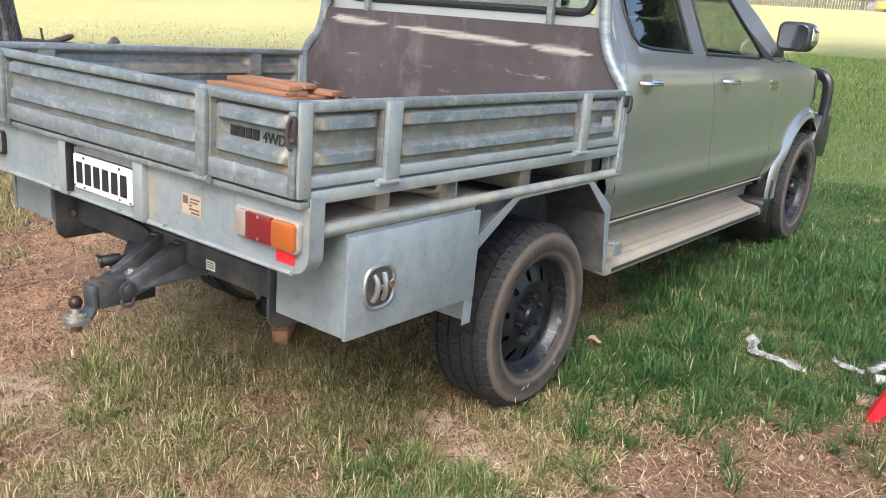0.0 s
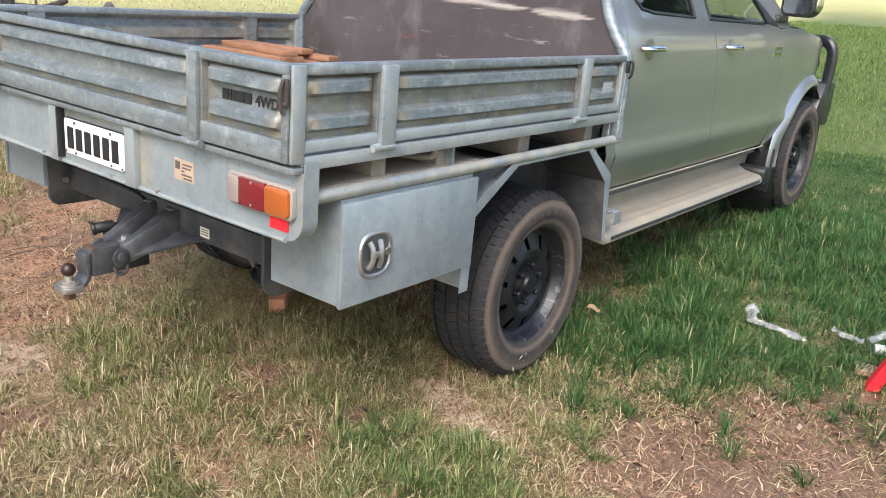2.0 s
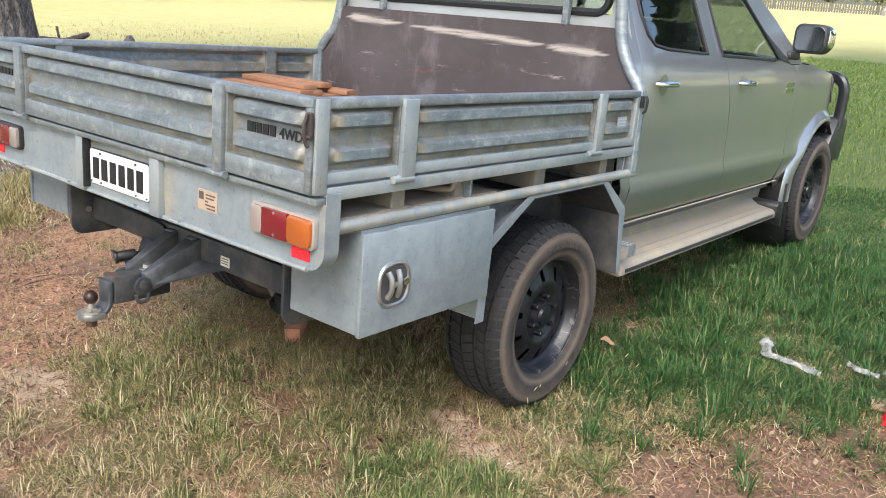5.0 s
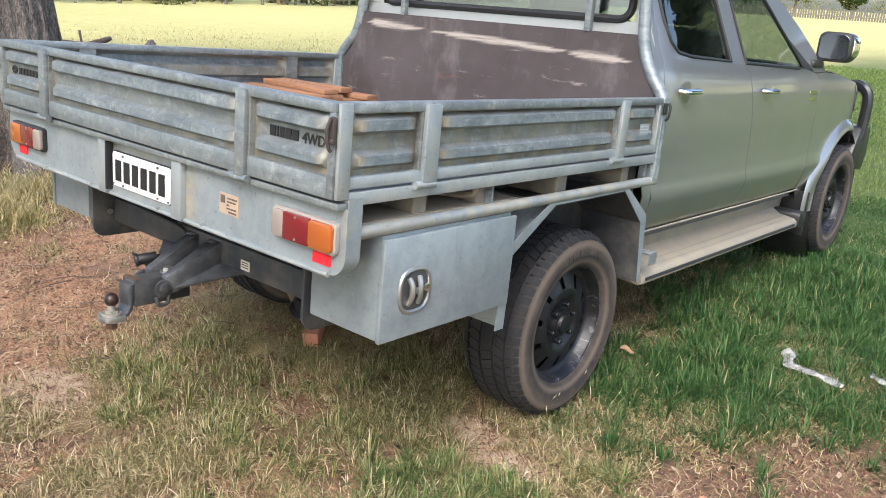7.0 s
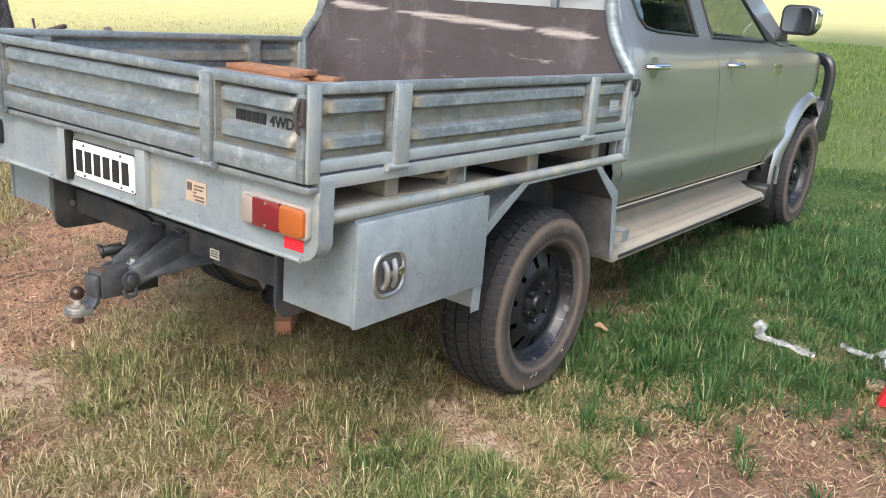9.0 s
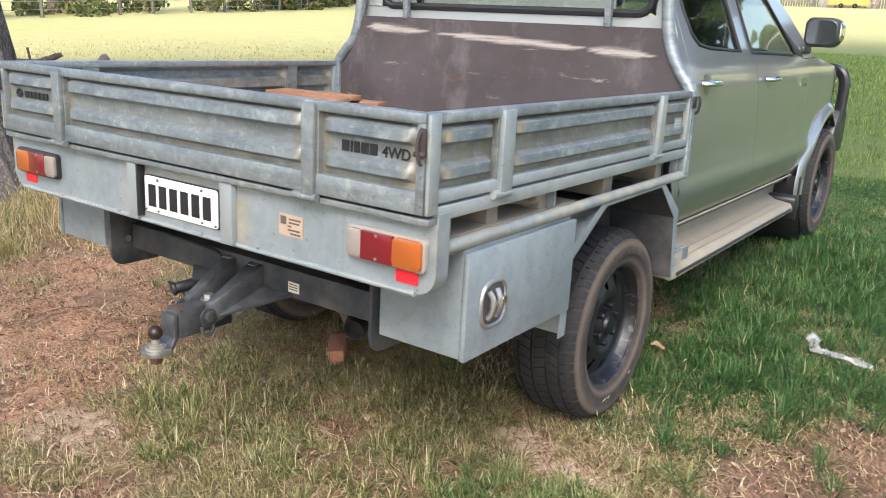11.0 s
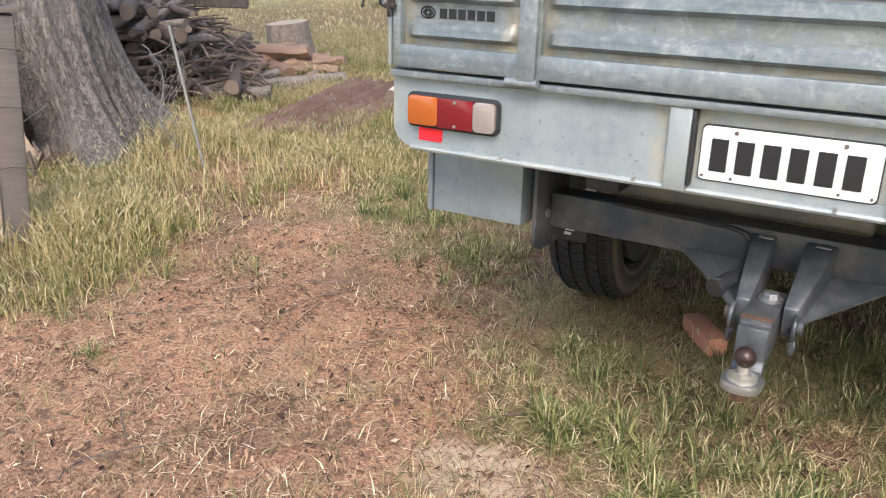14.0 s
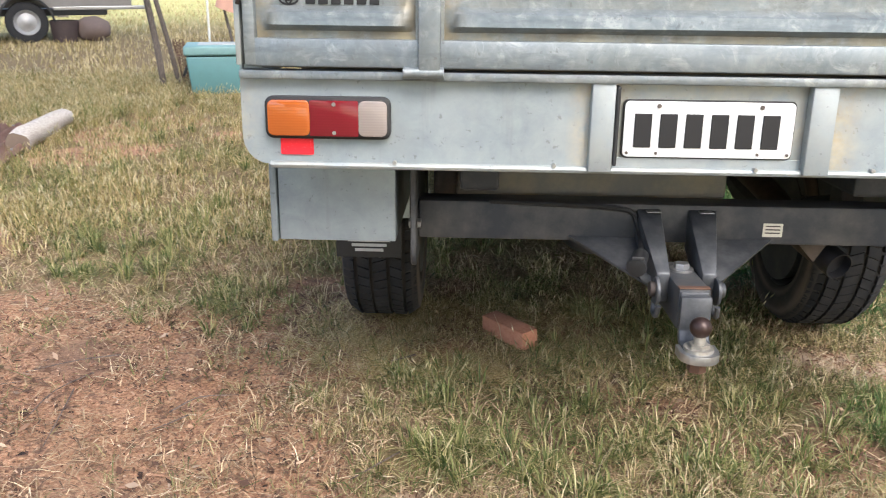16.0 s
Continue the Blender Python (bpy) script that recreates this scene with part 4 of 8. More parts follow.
SPLIT = [(2.640, 0.478), (2.674, 0.548), (2.662, 0.80), (2.602, 1.0), (2.548, 1.115), (2.470, 1.160), (2.425, 1.58)]
REAR_GLASS = [(1.742, 1.52), (1.756, 1.30), (1.778, 1.222), (1.822, 1.184), (1.93, 1.172), (2.345, 1.163), (2.295, 1.52)]
FRONT_GLASS = [(2.512, 1.160), (3.250, 1.150), (3.335, 1.155), (3.05, 1.37), (2.86, 1.52), (2.455, 1.52)]
arch = [(4.31 + 0.452 * math.cos(radians(a)), 0.350 + 0.452 * math.sin(radians(a))) for a in range(-8, 190, 9)]
for s in (1, -1):
    side_part("rear_quarter", [[(1.640, 0.42), (1.694, 0.42), (1.694, 1.58), (1.66, 1.58), (1.640, 1.20)]], PAINT, s)
    rear = side_part("rear_door", [
        [(1.700, 0.478), *SPLIT[:6], (2.345, 1.163), (1.93, 1.172), (1.822, 1.184), (1.778, 1.222), (1.756, 1.30), (1.700, 1.30)],
        [(1.700, 1.30), (1.756, 1.30), (1.742, 1.52), (1.742, 1.58), (1.705, 1.58)],
        [(1.742, 1.52), (2.295, 1.52), (2.295, 1.58), (1.742, 1.58)],
        [(2.345, 1.163), SPLIT[5], SPLIT[6], (2.295, 1.58), (2.295, 1.52)]], PAINT, s, "sage-silver rear door")
    seam = [(y + 0.007, z) for y, z in SPLIT]
    front = side_part("front_door", [
        [seam[0], (3.60, 0.478), (3.615, 0.65), (3.615, 1.085), (3.55, 1.130), (3.335, 1.155), (3.250, 1.150), (2.512, 1.160), seam[5], seam[4], seam[3], seam[2], seam[1]],
        [seam[5], (2.512, 1.160), (2.455, 1.52), (2.455, 1.58), seam[6]],
        [(2.455, 1.52), (2.86, 1.52), (2.83, 1.58), (2.455, 1.58)]], PAINT, s, "sage-silver front door")
    side_part("door_gap", [[(1.69, 0.47), (2.69, 0.47), (2.69, 1.11), (1.69, 1.15)], [(2.60, 0.47), (3.63, 0.47), (3.63, 1.08), (2.60, 1.10)], [(2.36, 1.11), (2.54, 1.11), (2.45, 1.57), (2.31, 1.57)]], BLACK, s, off=-0.014, thick=0.003, du=0.12)
    side_part("fender", [[(3.623, 0.46), (3.623, 1.085), (3.56, 1.130), (3.75, 1.138), (3.98, 1.128), (4.35, 1.085), (4.62, 1.005), (4.72, 0.86), (4.76, 0.60), (4.757, 0.287), *arch, (3.78, 0.40)]], PAINT, s, "sage-silver front wing")
    clear_pane(side_part("door_glass", [REAR_GLASS], GLASS_DARK, s, "smoked door glass", 0.0, -0.006, rear))
    clear_pane(side_part("door_glass", [FRONT_GLASS], GLASS_CLEAR, s, "clear door glass", 0.0, -0.006, front))
    for glass_line, host in ((REAR_GLASS, rear), (FRONT_GLASS, front)):
        ring = [Vector((s * (flank(y, z) - 0.001), y, z)) for y, z in glass_line + glass_line[:2]]
        part("window_seal", pipe(ring, 0.009, 6), BLACK, host, smooth=True)
    side_part("sail_panel", [[(3.310, 1.157), (3.50, 1.140), (3.18, 1.290)]], BLACK, s, off=0.004, parent=front)
    side_part("front_pillar", [[(3.345, 1.157), (3.55, 1.134), (3.74, 1.138), (3.40, 1.36), (2.97, 1.58), (2.84, 1.58), (2.875, 1.525), (3.065, 1.375)]], PAINT, s)
    # door pulls: a dish pressed into the skin and a chrome bar over it
    for host, y in ((rear, 1.868), (front, 2.775)):
        x = flank(y, 1.035)
        bm = bmesh.new()
        bmesh.ops.create_uvsphere(bm, u_segments=18, v_segments=9, radius=1, matrix=Matrix.Translation((s * (x + 0.001), y + 0.005, 1.030)) @ Matrix.Diagonal((0.0022, 0.042, 0.046, 1)))
        part("handle_dish", bm, plain("dish_shade", (0.20, 0.22, 0.17), 0.35, 0.5) if y < 2 and s > 0 else PAINT, host, smooth=True)
        bm = pipe(bend([(s * (x + 0.004), y - 0.075, 1.038), (s * (x + 0.034), y - 0.055, 1.038), (s * (x + 0.036), y, 1.038), (s * (x + 0.034), y + 0.06, 1.038), (s * (x + 0.006), y + 0.085, 1.038)]), 0.013, 10, squash=0.8)
        part("door_handle", bm, CHROME, host, "chrome pull handle", smooth=True)
    for k in range(2):
        part("badge_bar", box(s * 0.8595, s * 0.8625, 3.44, 3.57, 1.018 - 0.033 * k, 1.036 - 0.033 * k, 0.001), CHROME, front)
    # wheel-arch flare
    bm = bmesh.new()
    rows = []
    for a in range(-14, 185, 6):
        c, d = math.cos(radians(a)), math.sin(radians(a))
        ring = []
        reach, fade = 0.03 * step01(120, 172, a), 1 - 0.85 * step01(140, 180, a)
        for r, o in ((0.440, 0.014), (0.446, 0.034 * fade), (0.462, 0.037 * fade), (0.486, 0.025 * fade), (0.510 + reach, 0.004), (0.522 + reach, -0.012)):
            y, z = 4.31 + r * c, 0.350 + r * d
            ring.append(bm.verts.new((s * (flank(y, 0.75) + o), y, z)))
        rows.append(ring)
    for a, b in zip(rows, rows[1:]):
        for k in range(5):
            bm.faces.new((a[k], a[k + 1], b[k + 1], b[k]))
    bmesh.ops.recalc_face_normals(bm, faces=bm.faces)
    stain(part("arch_flare", bm, PAINT, ute, "body-coloured flared wheel arch", smooth=60), lambda v: 0.1)
    part("arch_liner", lathe([(s * 0.60, 0.46), (s * 0.86, 0.44)], 32), BLACK, ute, at=pose(0, 4.31, 0.350))
    # sill, side step and its front spat
    stain(part("sill", prism([(1.66, 0.30), (3.70, 0.30), (3.76, 0.465), (1.66, 0.465)], "x", s * 0.66, s * 0.735, 0.006), SILL, ute, smooth=True), lambda v: 1)
    # pale strip added as the highlight along the doors' lower edge
    part("sill_strip", pipe([(s * 0.846, 1.70, 0.470), (s * 0.846, 2.6, 0.470), (s * 0.842, 3.62, 0.470)], 0.0045, 8), STEP, ute, smooth=True)
    bm = prism([(0.690, 0.262), (0.870, 0.250), (0.887, 0.262), (0.884, 0.290), (0.868, 0.305), (0.780, 0.318), (0.735, 0.345), (0.690, 0.400)], "y", 1.690, 3.60, 0.004)
    if s < 0:
        bmesh.ops.scale(bm, vec=(-1, 1, 1), verts=bm.verts)
        bmesh.ops.reverse_faces(bm, faces=bm.faces)
    step = part("side_step", bm, STEP, ute, "dusty aluminium side step", smooth=True)
    part("step_edge", pipe([(s * 0.884, 1.72, 0.276), (s * 0.884, 3.55, 0.276)], 0.008, 8), BLACK, step, smooth=True)
    part("step_end", prism(rounded(3.60, 3.72, 0.250, 0.345, (0.02, 0.035, 0.05, 0.03)), "x", s * 0.66, s * 0.892, 0.015), BLACK, step, "black plastic step end", smooth=True)
    for q in (0.805, 0.845):
        part("step_groove", box(s * (q - 0.003), s * (q + 0.003), 1.72, 3.58, 0.3135 - 0.14 * (q - 0.80), 0.3160 - 0.14 * (q - 0.80), 0.0), SILL, step)
    part("front_mudflap", box(s * 0.66, s * 0.868, 3.790, 3.802, 0.175, 0.44, 0.003), BLACK, ute, "black front mudflap")
    tread_ob = part("step_tread", box(s * 0.868, s * 0.930, 1.630, 1.690, 0.402, 0.408, 0.001), GALV, ute, "chequered steel foot plate")
    stain(tread_ob, lambda v: 0.2)
    stain(part("tread_front", box(s * 0.926, s * 0.932, 1.630, 1.690, 0.362, 0.402, 0.001), GALV, tread_ob), lambda v: 0.2)
    for i in range(3):
        for j in range(4):
            part("chequer", box(-0.007, 0.007, -0.0025, 0.0025, -0.001, 0.003, 0.001), STEEL, tread_ob, at=pose(s * (0.880 + 0.019 * i), 1.638 + 0.0145 * j, 0.408, 0, 0, 45 if (i + j) % 2 else -45))
    # mirror
    mirror = part("door_mirror", prism(rounded(0.800, 0.978, 1.198, 1.358, (0.035, 0.05, 0.045, 0.04)), "y", 3.60, 3.73, 0.030), BLACK, front, "chrome-backed door mirror", smooth=60)
    if s < 0:
        mirror.matrix_basis = Matrix.Diagonal((-1, 1, 1, 1))
    part("mirror_back", prism(rounded(0.818, 0.984, 1.212, 1.350, (0.03, 0.05, 0.045, 0.04)), "y", 3.635, 3.745, 0.030), CHROME, mirror, smooth=60)
    part("mirror_face", prism(rounded(-0.078, 0.078, -0.066, 0.066, (0.03, 0.04, 0.04, 0.035)), "y", -0.004, 0.004, 0.002), MIRROR, mirror, at=pose(0.890, 3.596, 1.279, 2.5, 0, 0))
    part("mirror_arm", box(0.785, 0.845, 3.47, 3.64, 1.160, 1.200, 0.012), BLACK, mirror, smooth=True)
    # headlamp
    side_part("headlamp", [[(4.36, 1.070), (4.60, 0.995), (4.66, 0.92), (4.56, 0.90), (4.40, 0.965)]], CLEAR_LENS, s, "clear wrap-round headlamp", off=0.006)

# rear wall with its window
wall_polys = [[(-0.80, 0.50), (0.80, 0.50), (0.80, 1.20), (0.775, 1.283), (-0.775, 1.283), (-0.80, 1.20)], [(-0.775, 1.283), (-0.660, 1.283), (-0.660, 1.58), (-0.665, 1.58)],
              [(0.700, 1.283), (0.775, 1.283), (0.665, 1.58), (0.700, 1.58)], [(-0.660, 1.56), (0.700, 1.56), (0.700, 1.58), (-0.660, 1.58)]]
stain(part("cab_back", skin(wall_polys, lambda u, v: 1.662, 0.2, 0.1, 0.004, back), plain("pale_primer_silver", (0.40, 0.42, 0.42), 0.45, 0.4, 0.1, 14), ute, "pale silver cab back panel"), lambda v: 0.0)
ring = [(x, 1.658, z) for x, z in rounded(-0.645, 0.685, 1.288, 1.548, 0.055, 6)]
part("window_rubber", pipe(ring + ring[:2], 0.016, 8), BLACK, ute, smooth=True)
clear_pane(part("rear_window", prism(rounded(-0.650, 0.690, 1.283, 1.553, 0.06), "y", 1.661, 1.665), GLASS_CLEAR, ute, "grey-tinted rear window"))
bm = skin([[(-0.66, 1.66), (0.66, 1.66), (0.645, 2.35), (0.60, 2.96), (-0.60, 2.96), (-0.645, 2.35)]], lambda u, v: 1.585 + 0.05 * (1 - (u / 0.66) ** 2) * step01(1.60, 1.8, v) - 0.02 * step01(2.6, 3.0, v), 0.11, 0.13, 0.01, lambda u, v, w: Vector((u, v, w)))
stain(part("roof", bm, PAINT, ute, "sage-silver cab roof", smooth=60), lambda v: 0)
bm = skin([[(-0.62, 2.95), (0.62, 2.95), (0.76, 3.75), (-0.76, 3.75)]], lambda u, v: 1.585 - 0.56 * (v - 2.95) - 0.05 * (u / 0.7) ** 2, 0.12, 0.2, 0.0, lambda u, v, w: Vector((u, v, w)))
clear_pane(part("windscreen", bm, SCREEN_GLASS, ute, "clear windscreen", smooth=60))
bm = skin([[(-0.80, 3.72), (0.80, 3.72), (0.77, 4.30), (0.70, 4.72), (-0.70, 4.72), (-0.77, 4.30)]], lambda u, v: 1.150 + 0.035 * (1 - (u / 0.8) ** 2) - 0.14 * step01(3.9, 5.0, v) - 0.06 * step01(4.5, 4.75, v), 0.1, 0.1, 0.01, lambda u, v, w: Vector((u, v, w)))
stain(part("bonnet", bm, PAINT, ute, "sage-silver bonnet", smooth=60), lambda v: 0)
part("front_panel", box(-0.70, 0.70, 4.66, 4.76, 0.42, 1.02, 0.05, seg=4), BLACK, ute, "black grille and bumper", smooth=True)
part("cab_floor", box(-0.79, 0.79, 1.67, 3.75, 0.42, 0.50, 0.0), TRIM_GREY, ute)
part("firewall", box(-0.79, 0.79, 3.66, 3.76, 0.42, 1.10, 0.0), TRIM_GREY, ute)
part("dashboard", box(-0.74, 0.74, 3.35, 3.68, 0.95, 1.12, 0.05, seg=3), TRIM_GREY, ute, smooth=True)
ring = [(0.38 + 0.185 * math.cos(a), 3.20 + 0.055 * math.sin(a), 1.09 + 0.175 * math.sin(a)) for a in (math.tau * k / 28 for k in range(30))]
wheel_ob = part("steering_wheel", pipe(ring, 0.014, 8), BLACK, ute, "black steering wheel", smooth=True)
part("wheel_hub", prism([(0.31, 1.04), (0.45, 1.04), (0.43, 1.14), (0.33, 1.14)], "y", 3.19, 3.23, 0.01), BLACK, wheel_ob)
for x in (-0.38, 0.38):
    for y in (2.72, 1.80):
        seat = part("seat_back", prism([(y, 0.78), (y + 0.14, 0.80), (y + 0.02, 1.30), (y - 0.06, 1.30)], "x", x - 0.25, x + 0.25, 0.04), FABRIC if y > 2 else TRIM_GREY, ute, smooth=True)
        part("seat_cushion", box(x - 0.26, x + 0.26, y + 0.04, y + 0.54, 0.66, 0.82, 0.04), FABRIC if y > 2 else TRIM_GREY, seat, smooth=True)
        part("headrest", box(x - 0.13, x + 0.13, y - 0.08, y + 0.02, 1.31, 1.46, 0.04), FABRIC if y > 2 else TRIM_GREY, seat, smooth=True)
# bull bar
bull = part("bull_bar", pipe(bend([(-0.60, 4.86, 1.03), (-0.2, 4.90, 1.04), (0.2, 4.90, 1.04), (0.60, 4.86, 1.03)]), 0.03, 10), SATIN, ute, "black steel bull bar", smooth=True)
for s in (1, -1):
    hoop = bend([(s * 0.55, 4.83, 1.030), (s * 0.72, 4.76, 1.052), (s * 0.800, 4.72, 1.052), (s * 0.845, 4.71, 0.99), (s * 0.850, 4.71, 0.85), (s * 0.845, 4.70, 0.72)], 5)
    part("hoop", pipe(hoop, 0.034, 10, squash=1.4), SATIN, bull, smooth=True)
    part("bumper_wing", prism([(4.52, 0.60), (4.60, 0.52), (4.86, 0.50), (4.90, 0.62), (4.88, 0.80), (4.66, 0.80)], "x", s * 0.45, s * 0.868, 0.02), SATIN, bull, smooth=True)
part("bumper_mid", box(-0.5, 0.5, 4.70, 4.92, 0.48, 0.80, 0.03), SATIN, bull, smooth=True)


# ---------- wheels ----------
def tyre_tread():
    """Staggered all-terrain blocks in five rows about the x axis."""
    bm = bmesh.new()
    n = 58
    for row, (x0, x1) in enumerate(((-0.117, -0.083), (-0.071, -0.034), (-0.022, 0.022), (0.034, 0.071), (0.083, 0.120))):
        for k in range(n):
            a0 = math.tau * (k + (0.35 if row % 2 else 0.0)) / n
            a1 = a0 + math.tau / n * ((0.70 if k % 2 else 0.84) if row in (0, 4) else 0.88)
            skew = 0.020 * (1 if row % 2 else -1) * (0.4 if row in (0, 4) else 1.0)
            corners = []
            for r in (0.345, 0.3580):
                for x, a in ((x0, a0 - skew), (x1, a0 + skew), (x1, a1 + skew), (x0, a1 - skew)):
                    q = r - 0.50 * max(0.0, abs(x) - 0.085) - (0.008 if abs(x) > 0.11 else 0)
                    corners.append(bm.verts.new((x, q * math.cos(a), q * math.sin(a))))
            c = corners
            for f in ((4, 5, 6, 7), (0, 1, 5, 4), (1, 2, 6, 5), (2, 3, 7, 6), (3, 0, 4, 7)):
                bm.faces.new([c[i] for i in f])
    bmesh.ops.recalc_face_normals(bm, faces=bm.faces)
    return bm


def wheel_disc():
    """A pressed steel disc with slots let through it."""
    profile = [(0.100, 0.231), (0.104, 0.226), (0.098, 0.219), (0.070, 0.214), (0.060, 0.207), (0.056, 0.199), (0.056, 0.191), (0.066, 0.168), (0.080, 0.138), (0.085, 0.120), (0.079, 0.098), (0.066, 0.086), (0.064, 0.055), (0.084, 0.052), (0.086, 0.040), (0.097, 0.036), (0.099, 0.0005)]
    seg = 80
    bm = lathe(profile, seg)
    gone = []
    for f in bm.faces:
        c = f.calc_center_median()
        r, k = math.hypot(c.y, c.z), int((math.atan2(c.z, c.y) % math.tau) / math.tau * seg)
        if 0.150 < r < 0.186 and k % 8 in (0, 1):
            gone.append(f)
    bmesh.ops.delete(bm, geom=gone, context="FACES")
    bmesh.ops.solidify(bm, geom=bm.faces[:], thickness=0.004)
    return bm


def tyre_wall():
    """Mud-browned wall: a darker scrubbed ring round the bead, lettering band and shoulder."""
    k = Mat("muddy_tyre_wall", 0.85)
    sep = k.t.nodes.new("ShaderNodeSeparateXYZ")
    k.link(k.co, sep.inputs[0])
    flat = k.t.nodes.new("ShaderNodeCombineXYZ")
    k.link(sep.outputs[1], flat.inputs[0])
    k.link(sep.outputs[2], flat.inputs[1])
    span_ = k.t.nodes.new("ShaderNodeVectorMath")
    span_.operation = "LENGTH"
    k.link(flat.outputs[0], span_.inputs[0])
    cloud, fine = k.noise(11, 6, 0.68), k.noise(120, 4, 0.6)
    ring = k.ramp(span_.outputs["Value"], (0.236, (0.35, 0.35, 0.35)), (0.250, (0.85, 0.85, 0.85)), (0.268, (0.30, 0.30, 0.30)), (0.300, (0.55, 0.55, 0.55)), (0.316, (1, 1, 1)), (0.338, (0.25, 0.25, 0.25)))
    c = k.mix(k.mask(k.plus(ring, cloud, -0.5), 0.30, 0.85), (0.026, 0.023, 0.022), (0.128, 0.100, 0.078))
    c = k.mix(k.times(fine, 0.35), c, (0.035, 0.030, 0.027))
    k.color(c).rough(cloud, 0.7, 0.95).bump(fine, 0.15, 0.003)
    return k.m


WALL_RUBBER = tyre_wall()
first = None
for s, y, z in ((1, 1.200, 0.186), (1, 4.29, 0.343), (-1, 1.200, 0.186), (-1, 4.29, 0.343)):
    m = pose(s * (0.748 if y < 2 else 0.770), y, z, 17 * y, 0, 0 if s > 0 else 180) @ Matrix.Diagonal((1, 0.985, 0.985, 1))
    if first is None:
        wheel = part("wheel", wheel_disc(), RIM, ute, "black steel wheel with slots", smooth=50, at=m)
        wall = [(-0.105, 0.226), (-0.118, 0.240), (-0.126, 0.280), (-0.125, 0.305), (-0.118, 0.333), (-0.102, 0.345), (0, 0.347), (0.102, 0.345), (0.118, 0.333), (0.122, 0.326), (0.125, 0.320), (0.128, 0.304), (0.1295, 0.282), (0.1265, 0.262), (0.1240, 0.258), (0.120, 0.240), (0.106, 0.226)]
        tyre = part("tyre", lathe(wall, 72), WALL_RUBBER, wheel, "dusty all-terrain tyre", smooth=40)
        tread = part("tread", tyre_tread(), RUBBER, wheel)
        drum = part("drum", lathe([(-0.12, 0.0005), (-0.12, 0.205), (-0.02, 0.18), (-0.012, 0.0005)], 40), CHASSIS, wheel)
        part("rim_barrel", lathe([(-0.11, 0.226), (-0.09, 0.205), (0.02, 0.208), (0.07, 0.221), (0.103, 0.2305)], 60), RIM, wheel, smooth=60)
        part("rim_lip", lathe([(0.1025, 0.2300), (0.107, 0.233), (0.107, 0.236), (0.100, 0.237)], 60), RIM_LIP, wheel, "scuffed rim edge", smooth=60)
        nut = part("wheel_nut", rod((0.064, 0.072, 0), (0.094, 0.072, 0), 0.011, 6, bevel=0.002), RIM, wheel)
        for k in range(1, 6):
            again(nut, wheel, pose(0, 0, 0, 60 * k))
        mark = bmesh.new()
        for k in range(10):
            a = 0.75 + 0.085 * k
            for r in (0.286,):
                c = [(0.1285, (r + d) * math.cos(a + e), (r + d) * math.sin(a + e)) for d, e in ((-0.012, -0.028), (0.012, -0.028), (0.012, 0.028), (-0.012, 0.028))]
                lo = [mark.verts.new(p) for p in c]
                hi = [mark.verts.new((0.1310, p[1], p[2])) for p in c]
                mark.faces.new(hi)
                for i in range(4):
                    mark.faces.new((lo[i], lo[(i + 1) % 4], hi[(i + 1) % 4], hi[i]))
        moulding = part("moulded_bars", mark, WALL_RUBBER, wheel)
        first = wheel
    else:
        twin = again(first, ute, m)
        for child in first.children:
            again(child, twin, child.matrix_basis.copy())

# ---------- under the tray ----------
part("rear_axle", rod((-0.66, 1.200, 0.186), (0.66, 1.200, 0.186), 0.045, 14), CHASSIS, ute, smooth=True)
bm = bmesh.new()
bmesh.ops.create_uvsphere(bm, u_segments=18, v_segments=12, radius=0.13, matrix=Matrix.Translation((-0.03, 1.200, 0.190)))
part("differential", bm, CHASSIS, ute, smooth=True)
for s in (1, -1):
    part("chassis_rail", box(s * 0.40, s * 0.49, 0.20, 4.6, 0.50, 0.69, 0.008), CHASSIS, ute)
    bm = bmesh.new()
    for k in range(4):
        pipe(bend([(s * 0.53, 0.52 + 0.09 * k, 0.42 - 0.022 * k), (s * 0.53, 1.22, 0.27 - 0.012 * k), (s * 0.53, 1.90 - 0.09 * k, 0.42 - 0.022 * k)]), 0.028, 6, bm, 0.25)
    part("leaf_spring", bm, CHASSIS, ute)
    part("spring_hanger", box(s * 0.50, s * 0.56, 0.47, 0.55, 0.38, 0.60, 0.01), CHASSIS, ute)
part("cross_member", box(-0.50, 0.16, 0.34, 0.40, 0.455, 0.64, 0.01), DUSTY_STEEL, ute, "dusty rear cross member")
part("spare_well", lathe([(-0.11, 0.05), (-0.11, 0.33), (0.11, 0.33), (0.11, 0.05)], 32), BLACK, ute, at=pose(-0.02, 2.0, 0.42, 0, 90, 0))
tow = part("tow_beam", box(-0.585, 0.600, 0.215, 0.295, 0.380, 0.472, 0.008), CHASSIS, ute, "black steel tow bar", smooth=True)
for x in (-0.592, 0.606):
    part("end_plate", prism(rounded(0.135, 0.345, 0.325, 0.60, (0.05, 0.03, 0.02, 0.05)), "x", x - 0.006, x + 0.006, 0.003), CHASSIS, tow, smooth=True)
    part("plate_bolt", rod((x - 0.014, 0.20, 0.42), (x + 0.014, 0.20, 0.42), 0.012, 6), STEEL, tow)
SCRAPED = dusty("scraped_black", (0.062, 0.067, 0.076), (0.165, 0.172, 0.185), 0.5, 0.42, 0.35, 14)


